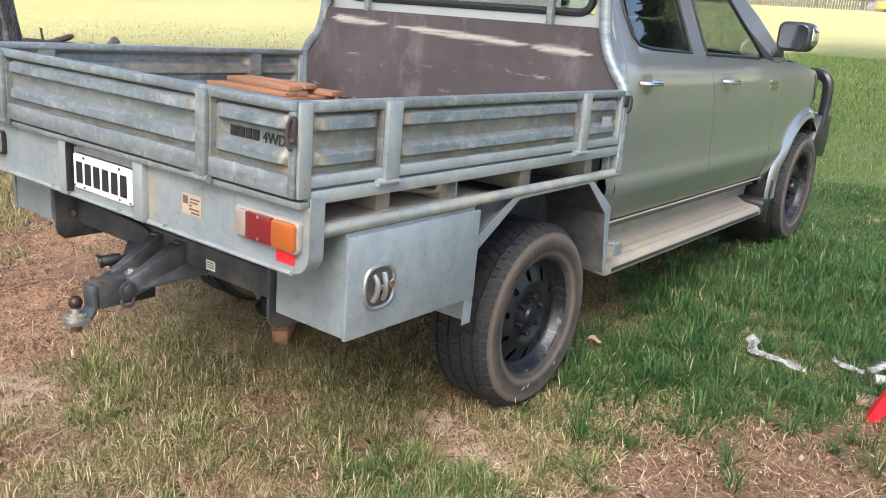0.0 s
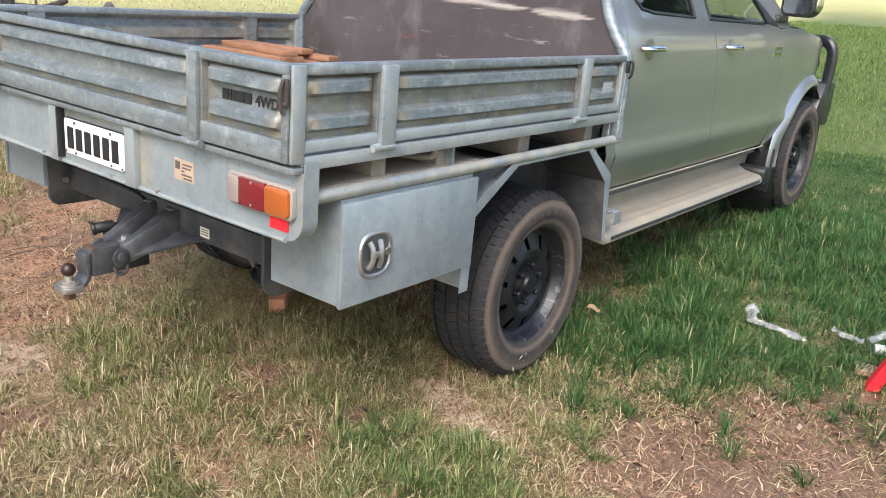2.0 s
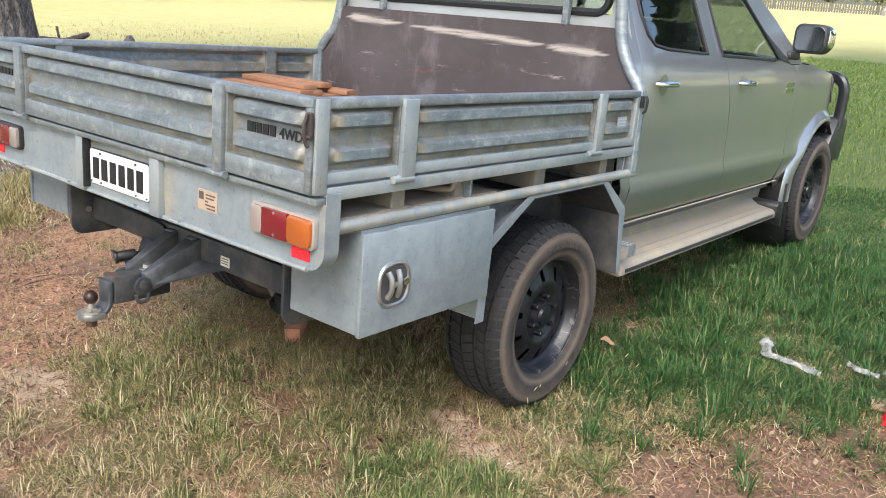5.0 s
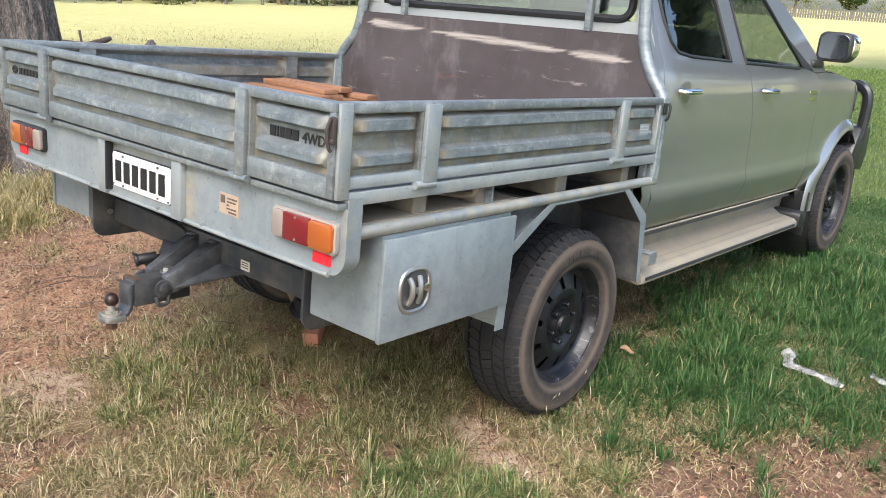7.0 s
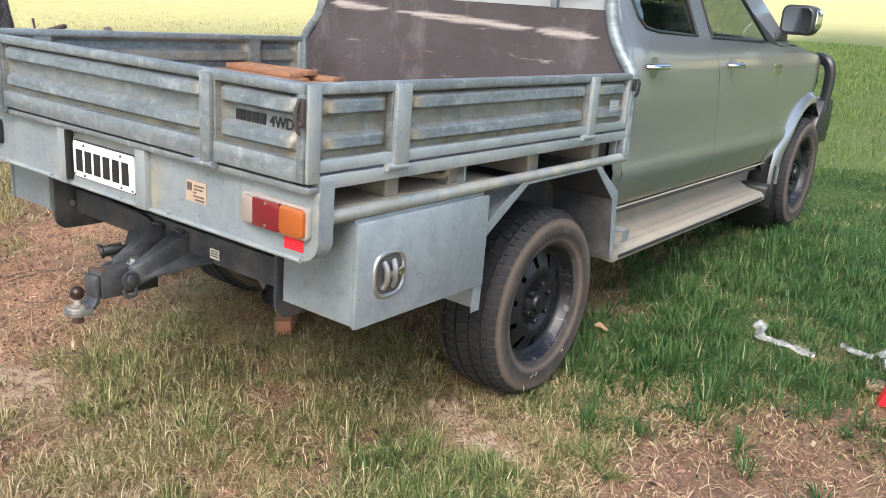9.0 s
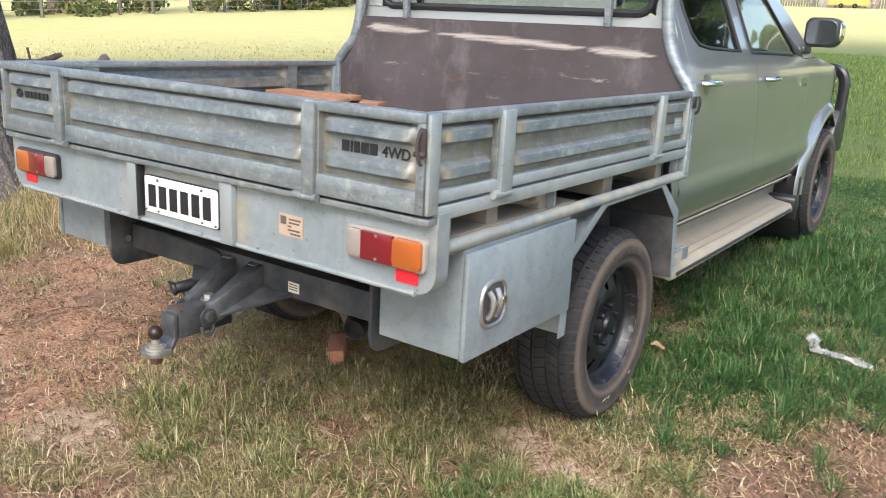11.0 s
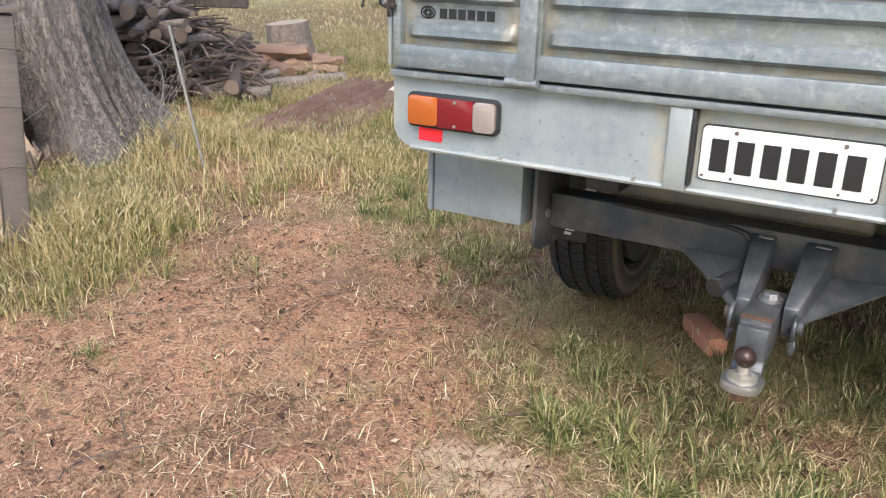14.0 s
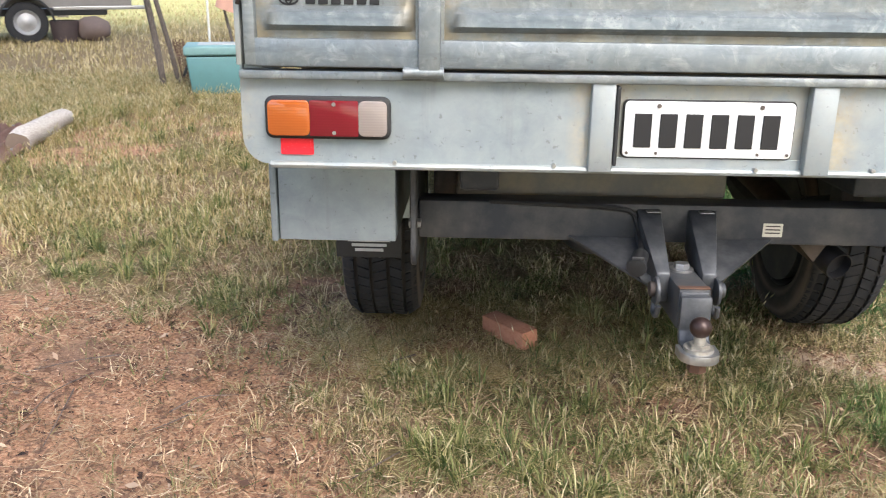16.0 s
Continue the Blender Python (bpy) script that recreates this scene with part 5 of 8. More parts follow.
def wedge(a, b, bevel=0.004):
    """A tapering bar between two upright rectangles (x0, x1, y, z0, z1)."""
    bm = bmesh.new()
    ends = [[bm.verts.new((x, y, z)) for x, z in ((x0, z0), (x1, z0), (x1, z1), (x0, z1))] for x0, x1, y, z0, z1 in (a, b)]
    faces = [bm.faces.new(ends[0]), bm.faces.new(ends[1][::-1])] + [bm.faces.new((ends[0][k], ends[1][k], ends[1][(k + 1) % 4], ends[0][(k + 1) % 4])) for k in range(4)]
    bmesh.ops.recalc_face_normals(bm, faces=faces)
    bevelled(bm, bm.verts[:], bevel, 2)
    return bm


for s in (1, -1):
    inner, outer = (0.038, 0.104) if s > 0 else (0.025, 0.080)
    part("hitch_arm", wedge((*sorted((s * inner, s * outer)), 0.218, 0.366, 0.462), (*sorted((s * 0.034, s * 0.064)), 0.040, 0.296, 0.362)), SCRAPED, tow, "scraped black hitch arm", smooth=True)
    # plate welded under the arm, out to the beam
    bm = bmesh.new()
    low = [bm.verts.new(p) for p in ((s * 0.050, 0.030, 0.312), (s * 0.062, 0.060, 0.316), (s * 0.235, 0.215, 0.388), (s * 0.050, 0.215, 0.384))]
    bm.faces.new(low)
    bmesh.ops.recalc_face_normals(bm, faces=bm.faces)
    bmesh.ops.solidify(bm, geom=bm.faces[:], thickness=0.007)
    part("gusset", bm, SCRAPED, tow)
    eye = rod((s * 0.060, 0.030, 0.326), (s * 0.068, 0.030, 0.326), 0.030, 20, bevel=0.002)
    part("lug_eye", eye, SCRAPED, tow, smooth=True)
    part("pin_head", rod((s * 0.066, 0.030, 0.330), (s * 0.080, 0.030, 0.330), 0.017, 12, bevel=0.003), CHASSIS if s > 0 else DARK_CATCH, tow, smooth=True)
    loop = bend([(s * 0.062, 0.050, 0.300), (s * 0.064, 0.044, 0.278), (s * 0.064, 0.028, 0.272), (s * 0.064, 0.012, 0.278), (s * 0.062, 0.006, 0.300)], 5)
    part("chain_loop", pipe(loop, 0.006, 8), SCRAPED, tow, smooth=True)
shank = part("shank", box(-0.036, 0.030, -0.046, 0.150, 0.268, 0.356, 0.006), CHASSIS, tow, "black square hitch shank", smooth=True)
part("shank_lip", box(-0.035, 0.029, -0.044, -0.028, 0.3555, 0.3585, 0.001), RUSTY, shank)
part("shank_end", box(-0.031, 0.025, -0.0485, -0.045, 0.274, 0.350, 0.002), SCRAPED, shank)
# bent bar from the shank down into the tongue
bow = [(-0.050, 0.345), (-0.050, 0.290), (-0.054, 0.262), (-0.066, 0.244), (-0.086, 0.236), (-0.112, 0.234)]
inner = [(y - 0.016, z - 0.0) if k < 2 else (y - 0.010, z + 0.012) if k < 4 else (y, z + 0.017) for k, (y, z) in enumerate(bow)]
part("drop_bar", prism(bow + inner[::-1], "x", -0.034, 0.028, 0.003), SCRAPED, tow, smooth=40)
bm = prism(rounded(-0.043, 0.037, -0.148, -0.080, (0.036, 0.036, 0.004, 0.004)), "z", 0.232, 0.250, 0.003)
part("tongue", bm, STEEL, tow, "worn ball-mount tongue", smooth=True)
bm = rod((-0.003, -0.108, 0.248), (-0.003, -0.108, 0.284), 0.012, 14)
rod((-0.003, -0.108, 0.250), (-0.003, -0.108, 0.257), 0.030, 18, bm)
rod((-0.003, -0.108, 0.256), (-0.003, -0.108, 0.264), 0.021, 6, bm)
part("ball_shank", bm, dusty("worn_zinc_ball", (0.34, 0.32, 0.28), (0.55, 0.52, 0.46), 0.5, 0.4, 0.5, 40), tow, smooth=40)
bm = bmesh.new()
bmesh.ops.create_uvsphere(bm, u_segments=18, v_segments=12, radius=0.022, matrix=Matrix.Translation((-0.003, -0.108, 0.298)))
part("tow_ball", bm, plain("greased_ball", (0.045, 0.026, 0.022), 0.35, 0.4, 0.3, 60), tow, "greasy dark tow ball", smooth=True)
part("ball_nut", rod((-0.003, -0.108, 0.205), (-0.003, -0.108, 0.232), 0.019, 6), RUSTY, tow)
bm = rod((0.0, 0.085, 0.354), (0.0, 0.085, 0.361), 0.026, 16)
rod((0.0, 0.085, 0.360), (0.0, 0.085, 0.373), 0.017, 6, bm, bevel=0.002)
part("top_bolt", bm, STEEL, tow, "pale steel bolt and washer", smooth=True)
for x in (-0.045, 0.075):
    part("maker_stamp", box(x - 0.016, x + 0.016, 0.188, 0.208, 0.4575, 0.4600, 0.001), STEEL, tow)
label_ob = part("rating_label", box(0.213, 0.258, 0.2125, 0.2145, 0.400, 0.432, 0.0), LABEL_WHITE, tow, "pale rating label")
for k in range(3):
    part("print_bar", box(0.218, 0.252, 0.2115, 0.2127, 0.408 + 0.008 * k, 0.411 + 0.008 * k, 0.0), STICKER_INK, label_ob)
bm = rod((-0.108, 0.036, 0.376), (-0.088, 0.096, 0.384), 0.018, 16, bevel=0.003)
rod((-0.110, 0.031, 0.375), (-0.106, 0.042, 0.377), 0.022, 16, bm, bevel=0.003)
box(-0.122, -0.096, 0.026, 0.033, 0.392, 0.402, 0.003, bm)
rod((-0.090, 0.092, 0.383), (-0.083, 0.124, 0.387), 0.008, 10, bm)
plug = part("trailer_plug", bm, BLACK, tow, "black trailer socket on a steel tab", smooth=True)
part("plug_tab", pipe(bend([(-0.096, 0.070, 0.364), (-0.084, 0.072, 0.344), (-0.070, 0.074, 0.336), (-0.055, 0.070, 0.335)]), 0.011, 8, squash=0.35), SCRAPED, plug, smooth=True)
part("wiring", pipe(bend([(-0.083, 0.124, 0.387), (-0.076, 0.170, 0.402), (-0.080, 0.204, 0.430), (-0.10, 0.206, 0.458), (-0.18, 0.21, 0.466), (-0.30, 0.215, 0.468), (-0.42, 0.22, 0.470)]), 0.006, 8), BLACK, plug, smooth=True)
BURNT = dusty("burnt_pipe", (0.06, 0.050, 0.042), (0.20, 0.16, 0.13), 0.5, 0.6, 0.5)
tip, back_ = Vector((0.420, 0.300, 0.320)), Vector((0.385, 0.420, 0.352))
pipe_ob = part("exhaust", pipe(bend([tip, back_, (0.35, 0.60, 0.43), (0.34, 1.0, 0.47)], 5), 0.034, 18), BURNT, ute, "dusty exhaust tailpipe", smooth=True)
way = (tip - back_).normalized()
aim = Matrix.Translation(tip) @ way.to_track_quat("X", "Z").to_matrix().to_4x4()
# black tip; a disc across it stands for the shade in the bore
part("pipe_tip", lathe([(-0.03, 0.0345), (0.030, 0.0345), (0.030, 0.0315), (0.004, 0.0315), (0.003, 0.0005)], 20), INK, pipe_ob, "black pipe end with a disc for its dark bore", smooth=40, at=aim)
part("pipe_hanger", prism([(0.330, 0.364), (0.400, 0.364), (0.372, 0.318)], "y", 0.292, 0.297), BURNT, ute)

# ---------- foliage and bark materials ----------
def foliage(name, stops, through=0.35, rough=0.7):
    k = Mat(name, rough)
    rnd = k.t.nodes.new("ShaderNodeNewGeometry").outputs["Random Per Island"]
    c = k.ramp(rnd, *stops)
    k.color(c)
    k.b.inputs["Specular IOR Level"].default_value = 0.25
    if through:
        leaf = k.t.nodes.new("ShaderNodeBsdfTranslucent")
        k.link(c, leaf.inputs[0])
        both = k.t.nodes.new("ShaderNodeMixShader")
        both.inputs[0].default_value = through
        k.link(k.b.outputs[0], both.inputs[1])
        k.link(leaf.outputs[0], both.inputs[2])
        k.link(both.outputs[0], k.t.nodes["Material Output"].inputs[0])
    return k.m


def bark(name, dark, light, scale=1.0, deep=0.03):
    k = Mat(name, 0.95)
    ridge = k.noise(17 * scale, 6, 0.74, k.scaled(2.6, 2.6, 0.62), 1.2)
    fine = k.noise(60 * scale, 5, 0.7)
    c = k.ramp(ridge, (0.40, dark), (0.5, tuple(0.6 * a + 0.4 * b for a, b in zip(dark, light))), (0.60, light))
    c = k.mix(k.times(fine, 0.45), c, dark)
    c = k.mix(k.times(k.mask(k.noise(1.3, 4, 0.6), 0.5, 0.75), 0.4), c, tuple(min(1, v * 1.25) for v in light))
    k.color(c).bump(k.mix(0.3, ridge, fine), 0.9, deep)
    return k.m


BARK = bark("furrowed_grey_bark", (0.070, 0.059, 0.052), (0.42, 0.37, 0.335), 1.0, 0.06)
FAR_BARK = bark("far_bark", (0.09, 0.075, 0.06), (0.30, 0.25, 0.20), 0.4)
LOG_BARK = bark("dead_log_bark", (0.085, 0.060, 0.050), (0.27, 0.205, 0.17), 1.6, 0.015)
LOG_GREY = bark("bleached_log", (0.14, 0.115, 0.10), (0.38, 0.33, 0.29), 1.6, 0.01)
LOG_PALE = bark("pale_birch_bark", (0.40, 0.34, 0.28), (0.72, 0.68, 0.62), 2.0, 0.006)
CUT = timber("cut_wood", (0.27, 0.205, 0.16), (0.13, 0.095, 0.075), 18)
SPLIT_WOOD = timber("split_wood", (0.50, 0.33, 0.23), (0.15, 0.085, 0.06), 16)
WEATHERED = timber("weathered_grey_timber", (0.23, 0.195, 0.175), (0.085, 0.07, 0.062), 10)
RAW_HOLLOW = timber("torn_pale_wood", (0.58, 0.46, 0.35), (0.20, 0.12, 0.08), 14)
LEAVES = foliage("tree_leaves", ((0.0, (0.030, 0.060, 0.016)), (0.5, (0.055, 0.095, 0.026)), (1.0, (0.10, 0.135, 0.040))), 0.3)


def leaf_cloud(blobs, per, size, seed):
    """Small leaf quads strewn through lumps (x, y, z, r)."""
    rs = np.random.RandomState(seed)
    centres = []
    for x, y, z, r in blobs:
        way = rs.normal(size=(per, 3))
        way /= np.linalg.norm(way, axis=1)[:, None]
        centres.append(np.array((x, y, z)) + way * (r * rs.rand(per) ** 0.45)[:, None] * np.array((1, 1, 0.75)))
    c = np.concatenate(centres)
    n = len(c)
    u, v = rs.normal(size=(n, 3)), rs.normal(size=(n, 3))
    u /= np.linalg.norm(u, axis=1)[:, None]
    v -= u * (u * v).sum(1)[:, None]
    v /= np.linalg.norm(v, axis=1)[:, None]
    s = size * (0.6 + 0.8 * rs.rand(n))[:, None]
    verts = np.stack([c - u * s, c + v * s * 0.5, c + u * s, c - v * s * 0.5], 1).reshape(-1, 3)
    return quad_mesh(verts, np.arange(n * 4, dtype=np.int32).reshape(-1, 4))


def quad_mesh(verts, faces, name="leaves"):
    mesh = bpy.data.meshes.new(name)
    k = faces.shape[1]
    mesh.vertices.add(len(verts))
    mesh.vertices.foreach_set("co", np.ascontiguousarray(verts, dtype=np.float32).ravel())
    mesh.loops.add(faces.size)
    mesh.loops.foreach_set("vertex_index", np.ascontiguousarray(faces, dtype=np.int32).ravel())
    mesh.polygons.add(len(faces))
    mesh.polygons.foreach_set("loop_start", np.arange(len(faces), dtype=np.int32) * k)
    mesh.update(calc_edges=True)
    return mesh


def hang(name, mesh, material, parent, label=""):
    mesh.materials.append(material)
    ob = new(name, mesh)
    ob.parent = parent
    return tagged(ob, label) if label else ob


def trunk_mesh(line, radii, seg, ridges, flare, seed, rough=0.03):
    """A rough trunk along a line with root flare and furrows."""
    rs = random.Random(seed)
    phase = [rs.uniform(0, math.tau) for _ in range(4)]
    bm = bmesh.new()
    rings = []
    for (p, r) in zip(line, radii):
        ring = []
        for k in range(seg):
            a = math.tau * k / seg
            root = flare * math.exp(-max(0, p.z) / 0.28) * (0.55 + 0.45 * math.cos(5 * a + phase[0]))
            wob = rough * (math.sin(ridges * a + phase[1] + 2.2 * p.z) * 0.45 + noise.noise((3.2 * math.cos(a), 3.2 * math.sin(a), 1.1 * p.z + seed)) * 1.1 + 0.5 * noise.noise((9 * math.cos(a), 9 * math.sin(a), 1.6 * p.z)))
            q = r + root + wob
            ring.append(bm.verts.new((p.x + q * math.cos(a), p.y + q * math.sin(a), p.z)))
        rings.append(ring)
    for a, b in zip(rings, rings[1:]):
        for k in range(seg):
            bm.faces.new((a[k], a[(k + 1) % seg], b[(k + 1) % seg], b[k]))
    bm.faces.new(rings[-1])
    return bm


# the big tree whose crown shades the ute
tree = thing("tree", "large old tree with furrowed grey bark and flared roots", "tree", pose(-4.76, 1.55, 0))
line = [Vector((-0.10 * z + 0.07, 0.0, z)) for z in (-0.15, 0.0, 0.06, 0.12, 0.2, 0.3, 0.42, 0.55, 0.7, 0.85, 1.0, 1.2, 1.4, 1.7, 2.0, 2.4, 2.9, 3.5, 4.2)]
bm = trunk_mesh(line, [0.66, 0.63, 0.61, 0.59, 0.565, 0.54, 0.515, 0.495, 0.475, 0.46, 0.45, 0.44, 0.425, 0.42, 0.41, 0.40, 0.39, 0.38, 0.36], 220, 30, 0.24, 3, 0.026)
for v in bm.verts:
    turn = math.atan2(v.co.y, v.co.x - 0.07) + radians(78)
    pull = 0.56 * math.exp(-(turn / 0.70) ** 2) * (1 - step01(0.05, 0.95, v.co.z))
    v.co.x -= pull * math.cos(radians(78))
    v.co.y += pull * math.sin(radians(78))
part("trunk", bm, BARK, tree, smooth=70)
rs = random.Random(5)
lumps = []
for k in range(11):
    a = math.tau * k / 11 + rs.uniform(-0.2, 0.2)
    reach, up = rs.uniform(3.0, 6.0), rs.uniform(6.5, 9.5)
    end = Vector((reach * math.cos(a) - 0.3, reach * math.sin(a), up))
    part("limb", pipe(bend([(-0.35, 0, 3.6), (0.35 * end.x - 0.3, 0.35 * end.y, 0.62 * up), tuple(end)], 5), [0.20 - 0.15 * i / 10 for i in range(11)], 8), BARK, tree)
    lumps += [(end.x + rs.uniform(-1.2, 1.2), end.y + rs.uniform(-1.2, 1.2), end.z + rs.uniform(-0.8, 1.2), rs.uniform(1.1, 1.9)) for _ in range(4)]
hang("crown", leaf_cloud(lumps, 190, 0.16, 4), LEAVES, tree)
bm = prism([(-0.13, -0.05), (0.10, -0.05), (0.09, 0.06), (0.02, 0.20), (-0.07, 0.36), (-0.11, 0.22)], "x", 0, 0.04)
bmesh.ops.subdivide_edges(bm, edges=bm.edges[:], cuts=5, use_grid_fill=True)
for v in bm.verts:
    v.co += Vector((noise.noise(v.co * 14), noise.noise(v.co * 11 + Vector((5, 0, 0))), 1.2 * noise.noise(v.co * 9 + Vector((0, 7, 0))))) * 0.04
part("torn_hollow", bm, RAW_HOLLOW, tree, "pale torn wood at the foot", smooth=30, at=pose(0.40, -0.44, 0.0, 0, -14, -30))
# near-black lump added for the shade inside the hollow
bm = bmesh.new()
bmesh.ops.create_icosphere(bm, subdivisions=3, radius=0.26, matrix=Matrix.Translation((0.16, -0.46, 0.16)) @ Matrix.Diagonal((0.8, 0.8, 1.6, 1)))
for v in bm.verts:
    v.co += v.normal * 0.09 * noise.noise(v.co * 7)
part("rotten_heart", bm, bark("rotten_wood", (0.018, 0.012, 0.010), (0.075, 0.050, 0.040), 2, 0.03), tree, "dark lump standing for the shade in the hollow")
bm = bmesh.new()
for k in range(34):
    u = k / 34
    foot = Vector((0.44 + 0.16 * rs.random(), -0.62 + 0.50 * u, -0.02))
    pipe([foot, foot + Vector((rs.uniform(-0.05, 0.05), rs.uniform(-0.05, 0.05), 0.05 + 0.11 * rs.random()))], [0.026, 0.007], 5, bm)
part("splintered_wood", bm, LOG_BARK, tree)


# trees behind the viewer complete the shade and stand in the windows' reflections
def tree_kind(seed, high, wide, per=260, size=0.3):
    rs = random.Random(seed)
    ob = thing("shade_tree", "tall leafy shelter tree", "tree", group="shelter trees")
    line = [Vector((0.15 * math.sin(0.4 * z + seed), 0.12 * math.sin(0.3 * z), z)) for z in np.linspace(-0.1, high * 0.85, 14)]
    part("trunk", trunk_mesh(line, [0.30 * (1 - 0.75 * k / 13) + 0.03 for k in range(14)], 14, 7, 0.10, seed, 0.02), FAR_BARK, ob, smooth=60)
    lumps = []
    for k in range(9):
        a, up = math.tau * k / 9 + rs.uniform(-0.3, 0.3), high * rs.uniform(0.35, 0.95)
        reach = wide * rs.uniform(0.4, 1.0) * (1.15 - up / high * 0.6)
        end = Vector((reach * math.cos(a), reach * math.sin(a), up))
        part("limb", pipe(bend([(0, 0, up * 0.62), (0.5 * end.x, 0.5 * end.y, up * 0.85), tuple(end)], 4), [0.10 - 0.08 * i / 8 for i in range(9)], 6), FAR_BARK, ob)
        lumps += [(end.x * rs.uniform(0.5, 1.1), end.y * rs.uniform(0.5, 1.1), up + rs.uniform(-0.8, 0.8), rs.uniform(0.28, 0.5) * wide) for _ in range(3)]
    hang("crown", leaf_cloud(lumps, per, size, seed), LEAVES, ob)
    return ob


kinds = [tree_kind(11, 9.0, 3.4), tree_kind(12, 12.0, 4.0), tree_kind(13, 7.5, 3.0)]
kinds[0].matrix_basis = pose(13.0, -5.2, 0)
kinds[1].matrix_basis = pose(2.2, -13.0, 0, 0, 0, 40)
kinds[2].matrix_basis = pose(-3.0, -12.5, 0, 0, 0, 100)
for k, (x, y, turn) in enumerate(((6.2, 23.0, 150), (9.5, 18.5, 30), (7.8, 30.0, 260))):
    copy_thing(kinds[k % 2], pose(x, y, 0, 0, 0, turn))

# ---------- far edge of the paddock ----------
rs = random.Random(21)
edge = [(-35, 2), (-35, 17), (-38, 27), (-40, 36), (-43, 43), (-52, 56), (-66, 76), (-74, 100), (-70, 140)]
SCRUB = foliage("scrub", ((0.0, (0.060, 0.095, 0.028)), (0.5, (0.135, 0.155, 0.055)), (1.0, (0.34, 0.27, 0.14))), 0.25)
blobs = []
for (ax, ay), (bx, by) in zip(edge, edge[1:]):
    n = max(2, int(math.hypot(bx - ax, by - ay) / 4.2))
    for k in range(n):
        t = (k + rs.random() * 0.7) / n
        x, y = ax + (bx - ax) * t, ay + (by - ay) * t
        away = Vector((x, y, 0)).normalized()
        if rs.random() < 0.85:
            d = rs.uniform(1.0, 6.0)
            twin = copy_thing(kinds[rs.randrange(3)], pose(x + away.x * d, y + away.y * d, 0, 0, 0, rs.uniform(0, 360)))
            twin.name = "field_tree"
            tagged(twin, "leafy tree along the far paddock edge", "tree", "far trees")
        for _ in range(5):
            d = rs.uniform(0.6, 4.5)
            blobs.append((x + away.x * d + rs.uniform(-2, 2), y + away.y * d + rs.uniform(-2, 2), rs.uniform(0.1, 0.9), rs.uniform(0.5, 1.3)))
for k in range(60):
    x = -70 + 2.2 * k
    blobs.append((x, rs.uniform(165, 176), rs.uniform(0.5, 3.5), rs.uniform(1.5, 3.2)))
mesh = leaf_cloud(blobs, 150, 0.17, 9)
mesh.materials.append(SCRUB)
tagged(new("scrub", mesh), "scrub and long grass under the far trees", "bushes", kind="stuff")
for k in range(12):
    copy_thing(kinds[k % 3], pose(-66 + 9 * k + rs.uniform(-2, 2), 180 + rs.uniform(-4, 6), 0, 0, 0, 30 * k)).name = "field_tree"

FENCE_WOOD = timber("fence_timber", (0.22, 0.20, 0.165), (0.11, 0.10, 0.08), 6)
fence = thing("wire_fence", "weathered post and wire paddock fence", "fence")
post = None
line = []
for (ax, ay), (bx, by) in zip(edge, edge[1:]):
    n = max(2, int(math.hypot(bx - ax, by - ay) / 2.6))
    for k in range(n):
        t = k / n
        x, y = ax + (bx - ax) * t, ay + (by - ay) * t
        x, y = x * 0.985, y * 0.985
        line.append((x, y))
        m = pose(x, y, 0, rs.uniform(-3, 3), rs.uniform(-3, 3), rs.uniform(0, 90))
        if post is None:
            post = part("post", box(-0.07, 0.07, -0.07, 0.07, -0.3, 1.15, 0.02), FENCE_WOOD, fence, at=m)
        else:
            again(post, fence, m)
for z in (0.35, 0.7, 1.05):
    part("wire", pipe([(x, y, z) for x, y in line], 0.012, 4), STEEL, fence)
palings = thing("paling_fence", "grey paling fence across the far paddock", "fence")
first_pale = None
for k in range(110):
    m = pose(-66 + 0.42 * k, 150 + 0.03 * k, 0, 0, rs.uniform(-3, 3), 0) @ Matrix.Diagonal((1, 1, rs.uniform(0.85, 1.1), 1))
    if first_pale is None:
        first_pale = part("paling", box(-0.14, 0.14, -0.05, 0.05, -0.2, 1.75, 0.02), FENCE_WOOD, palings, at=m)
    else:
        again(first_pale, palings, m)
part("rail", box(-66, -20, 150.3, 150.45, 0.5, 0.65, 0), FENCE_WOOD, palings)
yellow = thing("yellow_trailer", "yellow enclosed farm trailer by the heap", "trailer", pose(-26.0, 146, 0, 0, 0, 5))
part("body", box(-3.0, 3.0, -1.0, 1.0, 0.40, 1.55, 0.15, seg=3), plain("yellow_paint", (0.46, 0.33, 0.09), 0.45, 0, 0.12, 2), yellow)
for x in (-1.0, 1.0):
    part("wheel", lathe([(-0.1, 0.1), (-0.1, 0.38), (0.1, 0.38), (0.1, 0.1)], 18), RUBBER, yellow, at=pose(x, -1.0, 0.38, 0, 0, 90))
heap = thing("rubble_heap", "heap of broken timber and grey rubble", "rubble", pose(-27.0, 151.0, 0, 0, 0, 8) @ Matrix.Diagonal((1.5, 1.3, 4.2, 1)))
ROCKS = [plain("grey_rubble", (0.30, 0.28, 0.26), 0.9, 0, 0.3, 5, 0.3), plain("brown_rubble", (0.27, 0.19, 0.15), 0.9, 0, 0.3, 5, 0.3), LOG_GREY]
